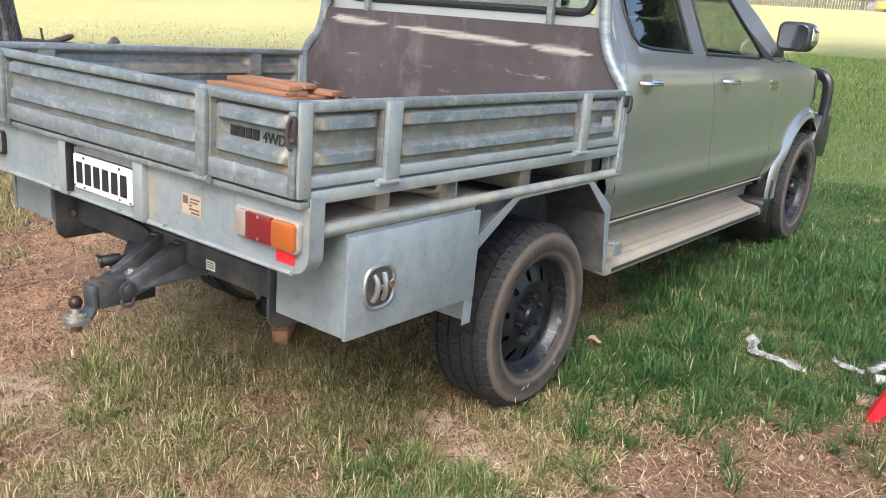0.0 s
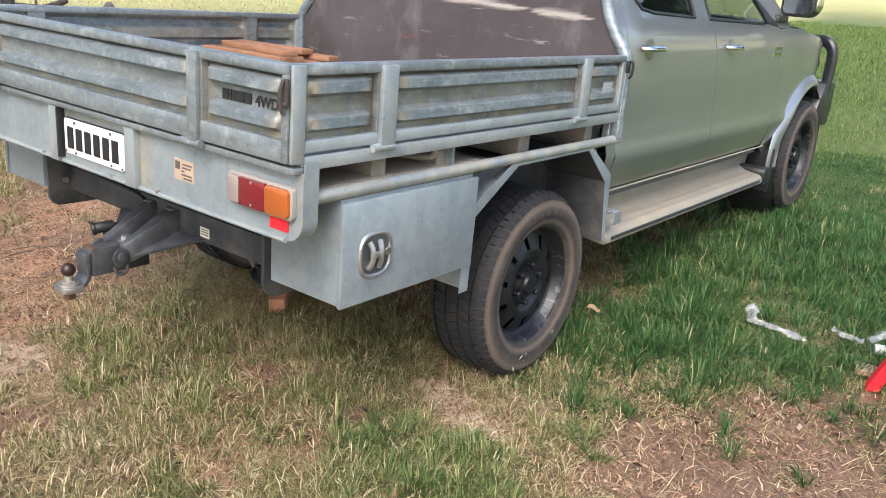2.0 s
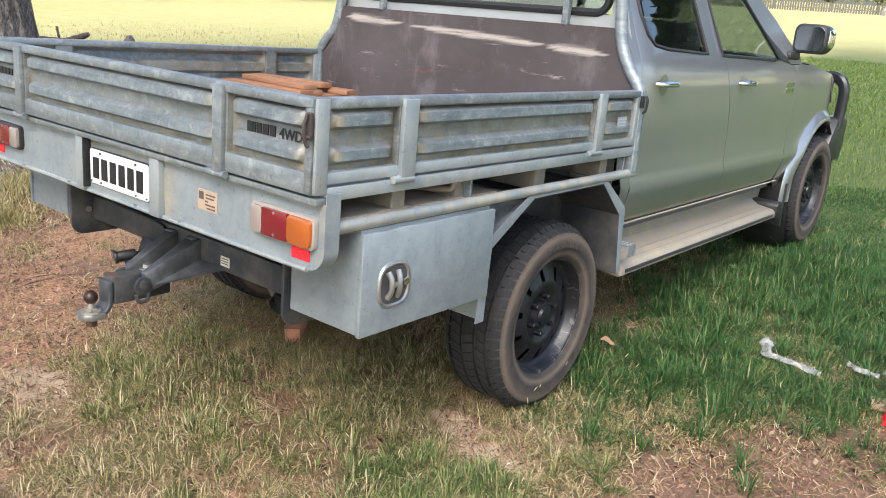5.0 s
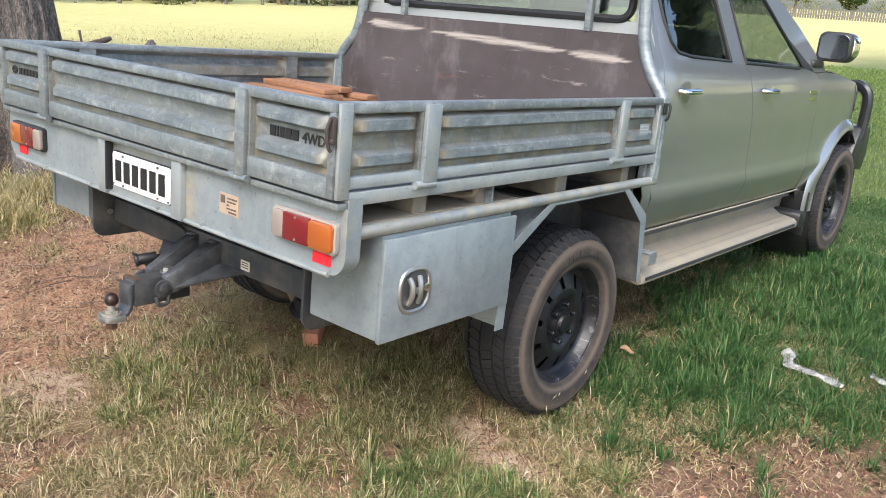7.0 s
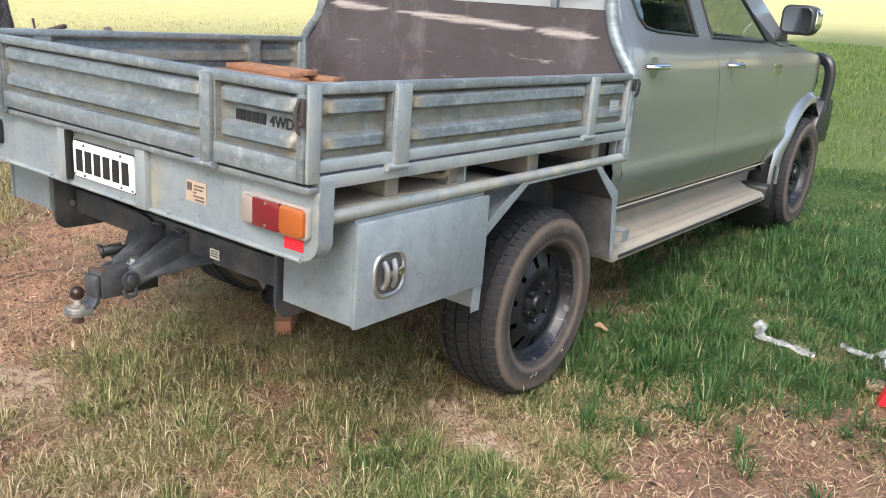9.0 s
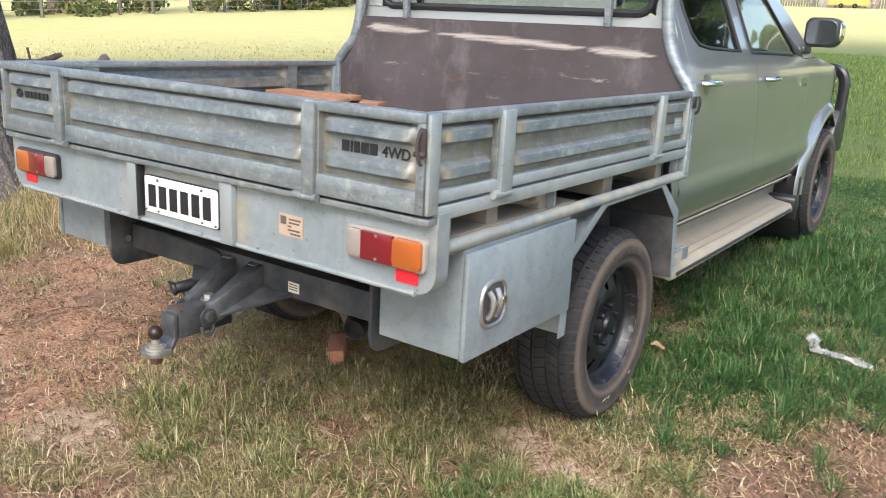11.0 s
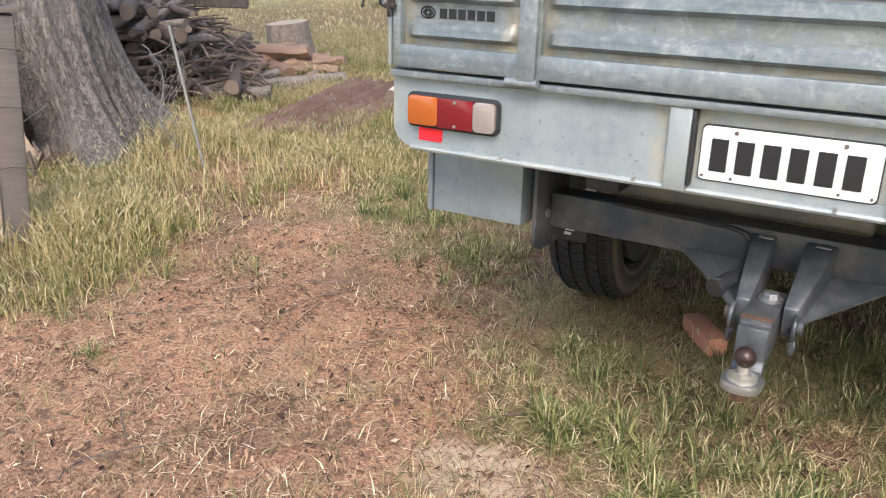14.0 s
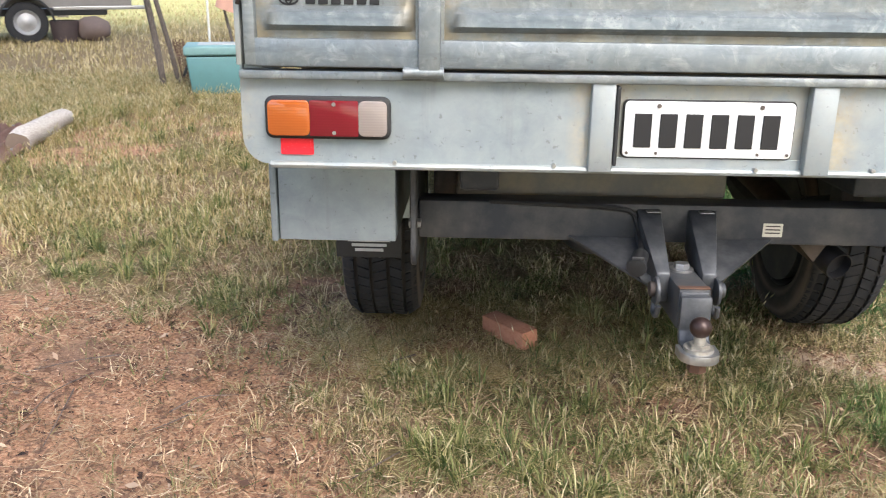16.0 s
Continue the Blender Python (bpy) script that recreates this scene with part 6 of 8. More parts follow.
for k in range(130):
    bm = bmesh.new()
    bmesh.ops.create_icosphere(bm, subdivisions=1, radius=rs.uniform(0.12, 0.36))
    for v in bm.verts:
        v.co *= 1 + rs.uniform(-0.3, 0.3)
    r = 1.9 * math.sqrt(rs.random())
    a = rs.uniform(0, math.tau)
    part("rubble", bm, ROCKS[rs.randrange(2)], heap, at=pose(1.5 * r * math.cos(a), r * math.sin(a), 0.04 + max(0, (1.9 - r) * 0.5 * rs.random()), rs.uniform(0, 180), 0, rs.uniform(0, 180)) @ Matrix.Diagonal((rs.uniform(0.7, 1.8), 1, rs.uniform(0.5, 1), 1)))
for k in range(14):
    a = rs.uniform(0, math.pi)
    part("timber", box(-0.9, 0.9, -0.06, 0.06, -0.05, 0.05, 0.01), LOG_GREY, heap, at=pose(rs.uniform(-1.6, 1.6), rs.uniform(-1, 1), 0.25 + 0.5 * rs.random(), rs.uniform(-20, 20), rs.uniform(-25, 25), math.degrees(a)))

# grey sheeted pen with round posts
pen = thing("sheeted_pen", "grey sheet-metal stock pen with round timber posts", "pen", pose(-11.0, 13.6, 0, 0, 0, 30))
GREY_SHEET = plain("grey_sheet", (0.14, 0.15, 0.15), 0.6, 0.2, 0.2, 6)
part("side_sheet", box(0, 3.0, -0.02, 0.02, 0.12, 0.95, 0.005), GREY_SHEET, pen)
part("top_rail", pipe([(0, -0.03, 0.95), (3.0, -0.03, 0.95)], 0.03, 8), STEEL, pen)
part("front_sheet", box(-0.02, 0.02, 0, 2.0, 0.12, 0.95, 0.005), GREY_SHEET, pen)
for x, y, h, r in ((0.14, 0.12, 2.1, 0.13), (0.62, 0.35, 2.1, 0.12), (2.9, 0.1, 2.0, 0.10), (0.0, 2.0, 1.3, 0.05)):
    part("post", pipe([(x, y, -0.2), (x, y, h)], r, 14), LOG_GREY, pen, smooth=True)

# ---------- by the tree: posts, stake, netting, woodpile ----------
for x, y, h, wide in ((-3.231, 0.244, 1.000, 0.060), (-3.150, 0.400, 1.002, 0.060)):
    post = thing("fence_post", "split grey timber fence post by the big tree", "fence post", pose(x - 0.046, y - 0.0885, 0, 0, 5.6, 62.5), "near fence posts")
    bm = box(-wide, wide, -0.055, 0.055, -0.25, h, 0.010)
    bmesh.ops.subdivide_edges(bm, edges=[e for e in bm.edges if abs(e.verts[0].co.z - e.verts[1].co.z) > 0.5], cuts=12)
    for v in bm.verts:
        v.co += Vector((noise.noise(v.co * 4), noise.noise(v.co * 3 + Vector((9, 0, 0))), 0)) * 0.009
    part("post", bm, WEATHERED, post, smooth=30)
    edge_x = wide if x < -3.2 else -wide
    part("slot_batten", box(edge_x - 0.006, edge_x + 0.006, -0.062, -0.050, 0.03, h - 0.10, 0.002), RAW_HOLLOW, post, "pale bare edge of the slot")
    for z in (0.36, 0.62, 0.86):
        part("staple_wire", pipe([(-wide - 0.02, -0.066, z), (0, -0.068, z + 0.01), (wide + 0.02, -0.066, z)], 0.0018, 5), DARK_CATCH, post)
for z0, z1, dark in ((0.905, 1.000, True), (0.50, 0.55, False)):
    block = thing("spacer_block", "short timber block wedged between two fence posts", "block", pose(-3.236, 0.2335, 0, 0, 5.6, 62.5), "post spacers")
    part("block", box(-0.026, 0.026, -0.040, 0.040, z0, z1, 0.004), WEATHERED if dark else RAW_HOLLOW, block)
cap = thing("post_board", "short grey board nailed across two fence posts", "board")
part("board", box(-0.20, 0.17, -0.075, 0.075, 0, 0.024, 0.005), WEATHERED, cap, at=pose(-3.190, 0.322, 1.006, 0, 1, 62.5))
part("end_block", box(0.0, 0.10, -0.04, 0.04, 0.024, 0.075, 0.006), WEATHERED, cap, at=pose(-3.190, 0.322, 1.006, 0, 1, 62.5))
stake = thing("steel_stake", "thin leaning galvanised pipe stake in the grass", "stake")
part("pipe", rod((-3.12, 1.405, -0.1), (-3.36, 1.46, 0.83), 0.0085, 10), dusty("old_pipe", (0.24, 0.23, 0.21), (0.30, 0.26, 0.21), 0.4, 0.6, 0.3), stake, smooth=True)
netting = thing("wire_netting", "sagging hexagonal wire netting beside the woodpile", "netting")
bm = bmesh.new()


def net_place(u, v):
    a, b = Vector((-3.36, 1.46, 0.80)), Vector((-4.15, 1.90, 0.62))
    p = a.lerp(b, u) - Vector((0, 0, 1)) * (v * (0.62 - 0.10 * u) + 0.10 * math.sin(math.pi * u))
    return p + Vector((0.04 * math.sin(9 * u + 4 * v), 0.05 * math.sin(7 * v), 0))


cols, rows = 11, 10
for i in range(cols):
    for j in range(rows):
        u, v = (i + 0.5 * (j % 2)) / cols, j / rows
        pts = [net_place(u, v), net_place(u, v + 0.055), net_place(u + 0.5 / cols, v + 0.1), net_place(u - 0.5 / cols, v + 0.1)]
        pipe([pts[0], pts[1]], 0.0015, 4, bm)
        pipe([pts[1], pts[2]], 0.0012, 4, bm)
        pipe([pts[1], pts[3]], 0.0012, 4, bm)
pipe([net_place(k / 10, 0) for k in range(11)], 0.003, 5, bm)
part("net", bm, plain("grey_wire", (0.30, 0.29, 0.28), 0.5, 0.5), netting)
wires = thing("fence_wires", "slack plain fence wires", "wire")
for z in (0.36, 0.63, 0.86):
    part("wire", pipe(bend([(-3.16, 0.22, z), (-3.9, 0.75, z - 0.06), (-4.25, 1.25, z - 0.02)], 5), 0.0025, 5), STEEL, wires)


def log_mesh(length, r, seed, material, ends=True):
    rs = random.Random(seed)
    bm = bmesh.new()
    pts = [Vector((length * (k / 6 - 0.5), 0.05 * r * rs.uniform(-3, 3), 0.05 * r * rs.uniform(-3, 3))) for k in range(7)]
    rings = []
    for n, p in enumerate(pts):
        q = r * (1.06 - 0.16 * n / 6 + rs.uniform(-0.05, 0.05))
        rings.append([bm.verts.new((p.x, p.y + q * (1 + 0.12 * math.sin(3 * a + seed)) * math.cos(a), p.z + q * (1 + 0.10 * math.sin(2 * a)) * math.sin(a))) for a in (math.tau * k / 14 for k in range(14))])
    for a, b in zip(rings, rings[1:]):
        for k in range(14):
            bm.faces.new((a[k], a[(k + 1) % 14], b[(k + 1) % 14], b[k]))
    mesh = bpy.data.meshes.new("log")
    caps = [bm.faces.new(rings[0][::-1]), bm.faces.new(rings[-1])]
    for f in caps:
        f.material_index = 1
    bm.to_mesh(mesh)
    bm.free()
    mesh.materials.append(material)
    mesh.materials.append(CUT)
    mesh.shade_smooth()
    mesh.set_sharp_from_angle(angle=radians(50))
    return mesh


logs = [log_mesh(random.Random(k).uniform(0.45, 1.1), random.Random(k + 50).uniform(0.022, 0.052), k, LOG_BARK if k % 4 else LOG_GREY) for k in range(9)]
rs = random.Random(33)
# a heap about a ridge: each log lies in a layer, across or along the ridge
n_log = 0
for layer in range(8):
    z = 0.05 + 0.095 * layer
    half = 1.05 - 0.075 * layer
    for k in range(20 - layer):
        t = (k + rs.uniform(-0.2, 0.8)) / (20 - layer) * 2 - 1
        off = rs.uniform(-0.42, 0.42) * (1 - 0.07 * layer)
        turn = rs.gauss(140 if layer % 2 else 105, 24)
        ridge = Vector((-5.62, 2.78, 0)) + Vector((0.60, 0.80, 0)) * (t * half) + Vector((0.80, -0.60, 0)) * (off + 0.05)
        ob = tagged(new("log", logs[n_log % 9]), "dead grey-brown firewood log in a loose heap", "log", "logs of the woodpile")
        ob.matrix_basis = pose(ridge.x, ridge.y, z + rs.uniform(-0.03, 0.03), rs.uniform(0, 360), rs.gauss(0, 9), turn)
        n_log += 1
sticks = bmesh.new()
for k in range(620):
    t, off = rs.uniform(-1.15, 1.15), rs.uniform(-0.75, 0.7)
    p = Vector((-5.62, 2.78, 0)) + Vector((0.60, 0.80, 0)) * t + Vector((0.80, -0.60, 0)) * off
    top = 0.78 * max(0.05, 1 - (abs(t) / 1.3) ** 3) * max(0.1, 1 - (off / 0.95) ** 2)
    z = rs.uniform(0.02, max(0.05, top))
    a, tilt, l = rs.uniform(0, math.tau), rs.gauss(0, 0.25), rs.uniform(0.2, 0.6)
    d = Vector((math.cos(a) * math.cos(tilt), math.sin(a) * math.cos(tilt), math.sin(tilt))) * l * 0.5
    pipe([p + Vector((0, 0, z)) - d, p + Vector((0.01, 0, z + 0.015)), p + Vector((0, 0, z)) + d], [0.013, 0.011, 0.005], 5, sticks)
tagged(part("sticks", sticks, LOG_BARK), "tangled dry sticks and prunings in the woodpile", "sticks", kind="stuff")
beam = thing("dark_beam", "long dark weathered beam laid over the woodpile", "beam")
part("beam", box(-0.85, 0.80, -0.055, 0.055, -0.04, 0.04, 0.012), bark("dark_beam_wood", (0.05, 0.042, 0.036), (0.16, 0.13, 0.11), 2, 0.006), beam, at=pose(-5.45, 3.08, 0.745, 4, 3, 40))
short = thing("leaning_stub", "short dark broken branch on top of the woodpile", "branch")
part("branch", pipe(bend([(-6.05, 2.62, 0.70), (-5.9, 2.8, 0.76), (-5.72, 3.0, 0.86)]), [0.055, 0.055, 0.05, 0.05, 0.045, 0.045, 0.04, 0.04, 0.035, 0.035, 0.03, 0.03, 0.02], 8), LOG_BARK, short)
part("twig", pipe([(-5.92, 2.80, 0.75), (-5.94, 2.79, 0.92)], 0.012, 6), LOG_BARK, short)
stump = thing("chopping_stump", "sawn chopping stump with a pale cut top", "stump", pose(-5.45, 4.78, 0, 3, -4, 0))
line = [Vector((0, 0, z)) for z in (-0.05, 0.0, 0.06, 0.14, 0.24, 0.34, 0.395)]
part("trunk", trunk_mesh(line, [0.235, 0.232, 0.225, 0.215, 0.21, 0.208, 0.205], 40, 11, 0.03, 8, 0.012), bark("stump_bark", (0.17, 0.13, 0.105), (0.42, 0.34, 0.28), 1.6, 0.012), stump, smooth=60)
part("sawn_top", lathe([(0.397, 0.0005), (0.400, 0.12), (0.396, 0.200)], 32), timber("fresh_cut", (0.58, 0.47, 0.35), (0.40, 0.30, 0.21), 16), stump, "pale sawn top", at=pose(0, 0, 0, 0, -90, 0))
rs = random.Random(44)
for k, (x, y, turn, l, r) in enumerate(((-5.15, 4.30, 20, 0.55, 0.10), (-4.98, 4.42, 60, 0.5, 0.09), (-5.28, 4.12, 100, 0.6, 0.11), (-4.86, 4.52, 35, 0.45, 0.085), (-5.02, 4.12, 150, 0.5, 0.08), (-5.35, 4.36, 70, 0.5, 0.09), (-4.75, 4.30, 10, 0.45, 0.07), (-5.62, 4.22, 30, 0.5, 0.07), (-4.60, 4.10, 120, 0.4, 0.06), (-5.50, 4.02, 60, 0.55, 0.06))):
    ob = thing("split_log", "split reddish firewood billet on the ground", "log", pose(x, y, r * 0.75 + (0.11 if k in (0, 5) else 0), rs.uniform(-30, 30), rs.uniform(-8, 8), turn), "split billets")
    r *= 0.8
    outline = [(r * math.cos(radians(a)), r * math.sin(radians(a)) * 0.9) for a in range(0, 181, 20)] + [(-0.3 * r, -0.55 * r)]
    bm = prism(outline, "x", -l / 2, l / 2)
    bmesh.ops.subdivide_edges(bm, edges=[e for e in bm.edges if abs(e.verts[0].co.x - e.verts[1].co.x) > 0.2], cuts=6)
    for v in bm.verts:
        v.co += Vector((1.4 * noise.noise(v.co * 13 + Vector((k, 0, 0))), noise.noise(v.co * 9 + Vector((0, k, 0))), noise.noise(v.co * 10 + Vector((k, k, 0))))) * 0.03
    part("billet", bm, SPLIT_WOOD, ob, smooth=40)
for k, (x, y, turn, l, r, m) in enumerate(((-4.55, 3.72, 62, 1.0, 0.055, LOG_GREY), (-4.62, 3.15, 35, 0.55, 0.06, LOG_GREY), (-3.42, 3.98, 98, 0.95, 0.075, LOG_PALE))):
    ob = tagged(new("log", log_mesh(l, r, 70 + k, m)), "pale bleached log lying in the dry grass" if k == 2 else "grey log lying in the grass by the woodpile", "log")
    ob.matrix_basis = pose(x, y, r * 0.9, 40 * k, 0, turn)

# rusty corrugated iron on the ground
k = Mat("rusty_iron", 0.8, 0.35)
rust, fine = k.noise(5, 6, 0.65), k.noise(50, 4, 0.7)
k.color(k.mix(k.times(fine, 0.5), k.ramp(rust, (0.3, (0.34, 0.195, 0.145)), (0.55, (0.50, 0.33, 0.265)), (0.8, (0.62, 0.48, 0.41))), (0.16, 0.085, 0.07))).bump(fine, 0.3, 0.004)
IRON = k.m
for n, (x, y, turn, l, w, z) in enumerate(((-3.64, 3.28, 11, 1.75, 0.74, 0.045),)):
    sheet = thing("roofing_iron", "rusty red-brown corrugated iron sheet lying flat", "iron sheet", pose(x, y, z, 0.6, 0.8, turn), "iron sheets")
    bm = bmesh.new()
    us, vs = [w * (i / 88 - 0.5) for i in range(89)], [l * (j / 8 - 0.5) for j in range(9)]
    grid = [[bm.verts.new((u, v, 0.026 * math.sin(math.tau * u / 0.105) + 0.008 * math.sin(3 * v + 2 * u))) for u in us] for v in vs]
    for a, b in zip(grid, grid[1:]):
        for i in range(88):
            bm.faces.new((a[i], a[i + 1], b[i + 1], b[i]))
    bmesh.ops.solidify(bm, geom=bm.faces[:], thickness=0.0015)
    part("sheet", bm, IRON, sheet, smooth=60)
    for i in range(4):
        for v in (-0.42 * l, 0.0, 0.42 * l):
            part("nail", rod((-0.285 + 0.21 * i, v, 0.015), (-0.285 + 0.21 * i, v, 0.036), 0.009, 8), STEEL, sheet)

# ---------- trailer, cooler box and stakes beyond the ute ----------
trailer = thing("garden_trailer", "small black trailer with a pale steel wheel and silver rail", "trailer", pose(-6.82, 10.32, 0, 0, 0, 28))


def small_wheel(parent, x, y, r, name, m):
    w = part(name, lathe([(-0.07, r * 0.62), (-0.08, r * 0.85), (-0.06, r * 0.985), (0.06, r * 0.985), (0.08, r * 0.85), (0.07, r * 0.62)], 32), RUBBER, parent, smooth=50, at=pose(x, y, r, 0, 0, 90))
    part("rim", lathe([(-0.05, r * 0.63), (-0.075, r * 0.60), (-0.03, r * 0.45), (-0.045, r * 0.22), (-0.06, r * 0.16), (-0.062, 0.001)], 28), m, w, smooth=50)
    part("rim_back", lathe([(0.05, r * 0.63), (0.04, 0.001)], 24), m, w)
    return w


PALE_RIM = plain("pale_steel_rim", (0.34, 0.34, 0.34), 0.45, 0.4, 0.15, 30)
small_wheel(trailer, 0.06, -0.10, 0.285, "wheel", PALE_RIM)
small_wheel(trailer, 0.06, 1.25, 0.285, "wheel", PALE_RIM)
small_wheel(trailer, -1.10, -0.12, 0.115, "jockey_wheel", PALE_RIM)
arc = [(0.06 + 0.37 * math.cos(radians(a)), 0.285 + 0.37 * math.sin(radians(a))) for a in range(-5, 186, 12)]
arc += [(0.06 + 0.34 * math.cos(radians(a)), 0.285 + 0.34 * math.sin(radians(a))) for a in range(185, -6, -12)]
part("mudguard", prism(arc, "y", -0.24, 0.04), BLACK, trailer)
part("deck", box(-0.75, 1.15, 0.05, 1.15, 0.36, 0.46, 0.01), BLACK, trailer)
part("draw_bar", pipe([(-0.7, 0.0, 0.36), (-1.55, -0.05, 0.30)], 0.03, 8), BLACK, trailer)
part("lower_tray", box(-1.35, -0.5, -0.25, 0.35, 0.19, 0.24, 0.01), BLACK, trailer)
part("stand", pipe([(-1.5, -0.12, 0.0), (-1.38, -0.12, 0.42), (-1.33, -0.10, 0.62)], 0.018, 8), BLACK, trailer)
part("strut", pipe([(-0.62, -0.18, 0.38), (-0.30, -0.20, 0.60)], 0.03, 8), STEEL, trailer)
part("silver_rail", box(0.42, 1.7, -0.16, -0.10, 0.445, 0.495, 0.01), STEEL, trailer)
part("side_board", box(-0.30, 1.5, 0.02, 0.05, 0.47, 0.78, 0.01), plain("weathered_panel", (0.20, 0.185, 0.17), 0.7, 0, 0.2, 6), trailer)
sack = thing("stuffed_sack", "dull pink stuffed sack under the trailer", "sack", pose(-5.95, 10.65, 0))
bm = bmesh.new()
bmesh.ops.create_icosphere(bm, subdivisions=3, radius=0.2, matrix=Matrix.Translation((0, 0, 0.17)) @ Matrix.Diagonal((1.25, 0.9, 0.9, 1)))
for v in bm.verts:
    v.co += v.normal * 0.03 * noise.noise(v.co * 8)
part("sack", bm, plain("pink_cloth", (0.14, 0.105, 0.095), 0.9, 0, 0.15, 20), sack, smooth=True)
tub = thing("dark_tub", "dark round tub beside the trailer", "tub", pose(-6.3, 10.5, 0))
part("tub", lathe([(0.0, 0.001), (0.0, 0.17), (0.30, 0.20), (0.30, 0.185), (0.03, 0.155), (0.03, 0.001)], 24), plain("dark_brown_plastic", (0.05, 0.035, 0.035), 0.6), tub, smooth=True, at=pose(0, 0, 0, 0, -90, 0))
TEAL = plain("faded_teal_plastic", (0.095, 0.225, 0.235), 0.5, 0, 0.12, 12)
cooler = thing("cooler_box", "faded teal plastic cooler box with a pale lid", "cooler", pose(-2.72, 6.12, 0, 0, 0, 14))
part("body", prism([(-0.31, 0.02), (0.31, 0.02), (0.345, 0.36), (-0.345, 0.36)], "y", -0.20, 0.20, 0.025), TEAL, cooler, smooth=True)
part("lid", box(-0.36, 0.36, -0.215, 0.215, 0.365, 0.45, 0.02, seg=3), plain("faded_teal_lid", (0.17, 0.31, 0.31), 0.5, 0, 0.12, 12), cooler, smooth=True)
part("lid_inlay", box(-0.24, 0.24, -0.12, 0.12, 0.448, 0.456, 0.006), plain("pale_lid", (0.42, 0.44, 0.42), 0.5), cooler)
part("handle", pipe(bend([(-0.35, -0.1, 0.25), (-0.38, -0.08, 0.18), (-0.38, 0.08, 0.18), (-0.35, 0.1, 0.25)]), 0.012, 8), BLACK, cooler, smooth=True)
DARK_POST = bark("dark_stake_wood", (0.05, 0.042, 0.036), (0.17, 0.14, 0.12), 2, 0.006)
for a, b, r in (((-3.38, 6.30, -0.1), (-3.50, 6.28, 1.05), 0.032), ((-3.24, 6.36, -0.1), (-3.42, 6.30, 0.95), 0.024)):
    st = thing("wooden_stake", "dark leaning wooden stake in the dry grass", "stake", group="leaning stakes")
    part("stake", pipe(bend([a, tuple((Vector(a) + Vector(b)) / 2 + Vector((0.012, 0, 0))), b]), r, 8), DARK_POST, st, smooth=True)
roll = thing("netting_roll", "leaning roll of rusty wire netting", "netting")
bm = bmesh.new()
for k in range(15):
    z = 0.02 + 0.03 * k
    c = Vector((-3.17 - 0.16 * z, 6.38, 0))
    pipe([c + Vector((0.05 * math.cos(a), 0.05 * math.sin(a), z + 0.02 * math.sin(2 * a))) for a in (math.tau * j / 12 for j in range(13))], 0.0028, 4, bm)
for j in range(10):
    a = math.tau * j / 10
    pipe([(-3.17 + 0.05 * math.cos(a), 6.38 + 0.05 * math.sin(a), 0.0), (-3.25 + 0.05 * math.cos(a + 1), 6.38 + 0.05 * math.sin(a + 1), 0.46)], 0.0025, 4, bm)
part("roll", bm, RUSTY, roll)
pole = thing("white_pole", "thin white plastic fence standard", "stake")
part("pole", rod((-2.97, 6.46, -0.1), (-2.955, 6.46, 1.15), 0.011, 10), plain("white_plastic", (0.72, 0.72, 0.68), 0.5), pole, smooth=True)
bucket = thing("plastic_bucket", "faded peach plastic bucket hung on a leaning stick", "bucket")
PEACH = plain("faded_peach_plastic", (0.60, 0.34, 0.26), 0.6, 0, 0.15, 10)
part("bucket", lathe([(0.0, 0.001), (0.0, 0.105), (0.27, 0.135), (0.27, 0.125), (0.012, 0.097), (0.012, 0.001)], 28), PEACH, bucket, smooth=True, at=pose(-2.80, 6.52, 0.72, 0, -70, 20))
part("stick", rod((-2.66, 6.52, -0.1), (-2.86, 6.50, 0.98), 0.014, 8), DARK_POST, bucket)

# ---------- things on the ground close by ----------
brick = thing("brick", "loose orange clay brick under the tray", "brick", pose(-0.316, 1.002, 0.016, 2, -2, -51))
k = Mat("fired_clay", 0.9)
fine, mid = k.noise(70, 5, 0.7), k.noise(12, 4, 0.6)
k.color(k.mix(k.times(mid, 0.6), k.ramp(fine, (0.3, (0.50, 0.205, 0.12)), (0.7, (0.68, 0.34, 0.22))), (0.36, 0.15, 0.09))).bump(fine, 0.4, 0.004)
part("brick", box(-0.106, 0.106, -0.035, 0.035, -0.034, 0.032, 0.006), k.m, brick, smooth=True)

for n, (x, y, z, turn, l) in enumerate(((-0.55, 1.00, 0.816, 3, 0.60), (-0.53, 1.11, 0.816, 1, 0.62), (-0.52, 1.22, 0.816, -5, 0.62), (-0.53, 1.33, 0.816, 2, 0.58), (-0.74, 1.16, 0.839, 84, 0.46), (-0.33, 1.15, 0.839, 95, 0.44),
                                          (-0.53, 1.04, 0.862, 5, 0.58), (-0.55, 1.15, 0.862, -8, 0.62), (-0.50, 1.27, 0.862, 10, 0.56), (-0.52, 1.10, 0.885, -3, 0.54), (-0.56, 1.21, 0.885, 6, 0.50))):
    board_ob = thing("board", "short orange-stained timber board stacked in the tray", "board", UTE @ pose(x - 0.10, y + 0.02, z, 0, 0, turn), "boards in the tray")
    part("plank", box(-0.42 * l, 0.42 * l, -0.038, 0.038, -0.011, 0.011, 0.002), ORANGE_WOOD, board_ob, smooth=True)
rs = random.Random(77)
bm = bmesh.new()
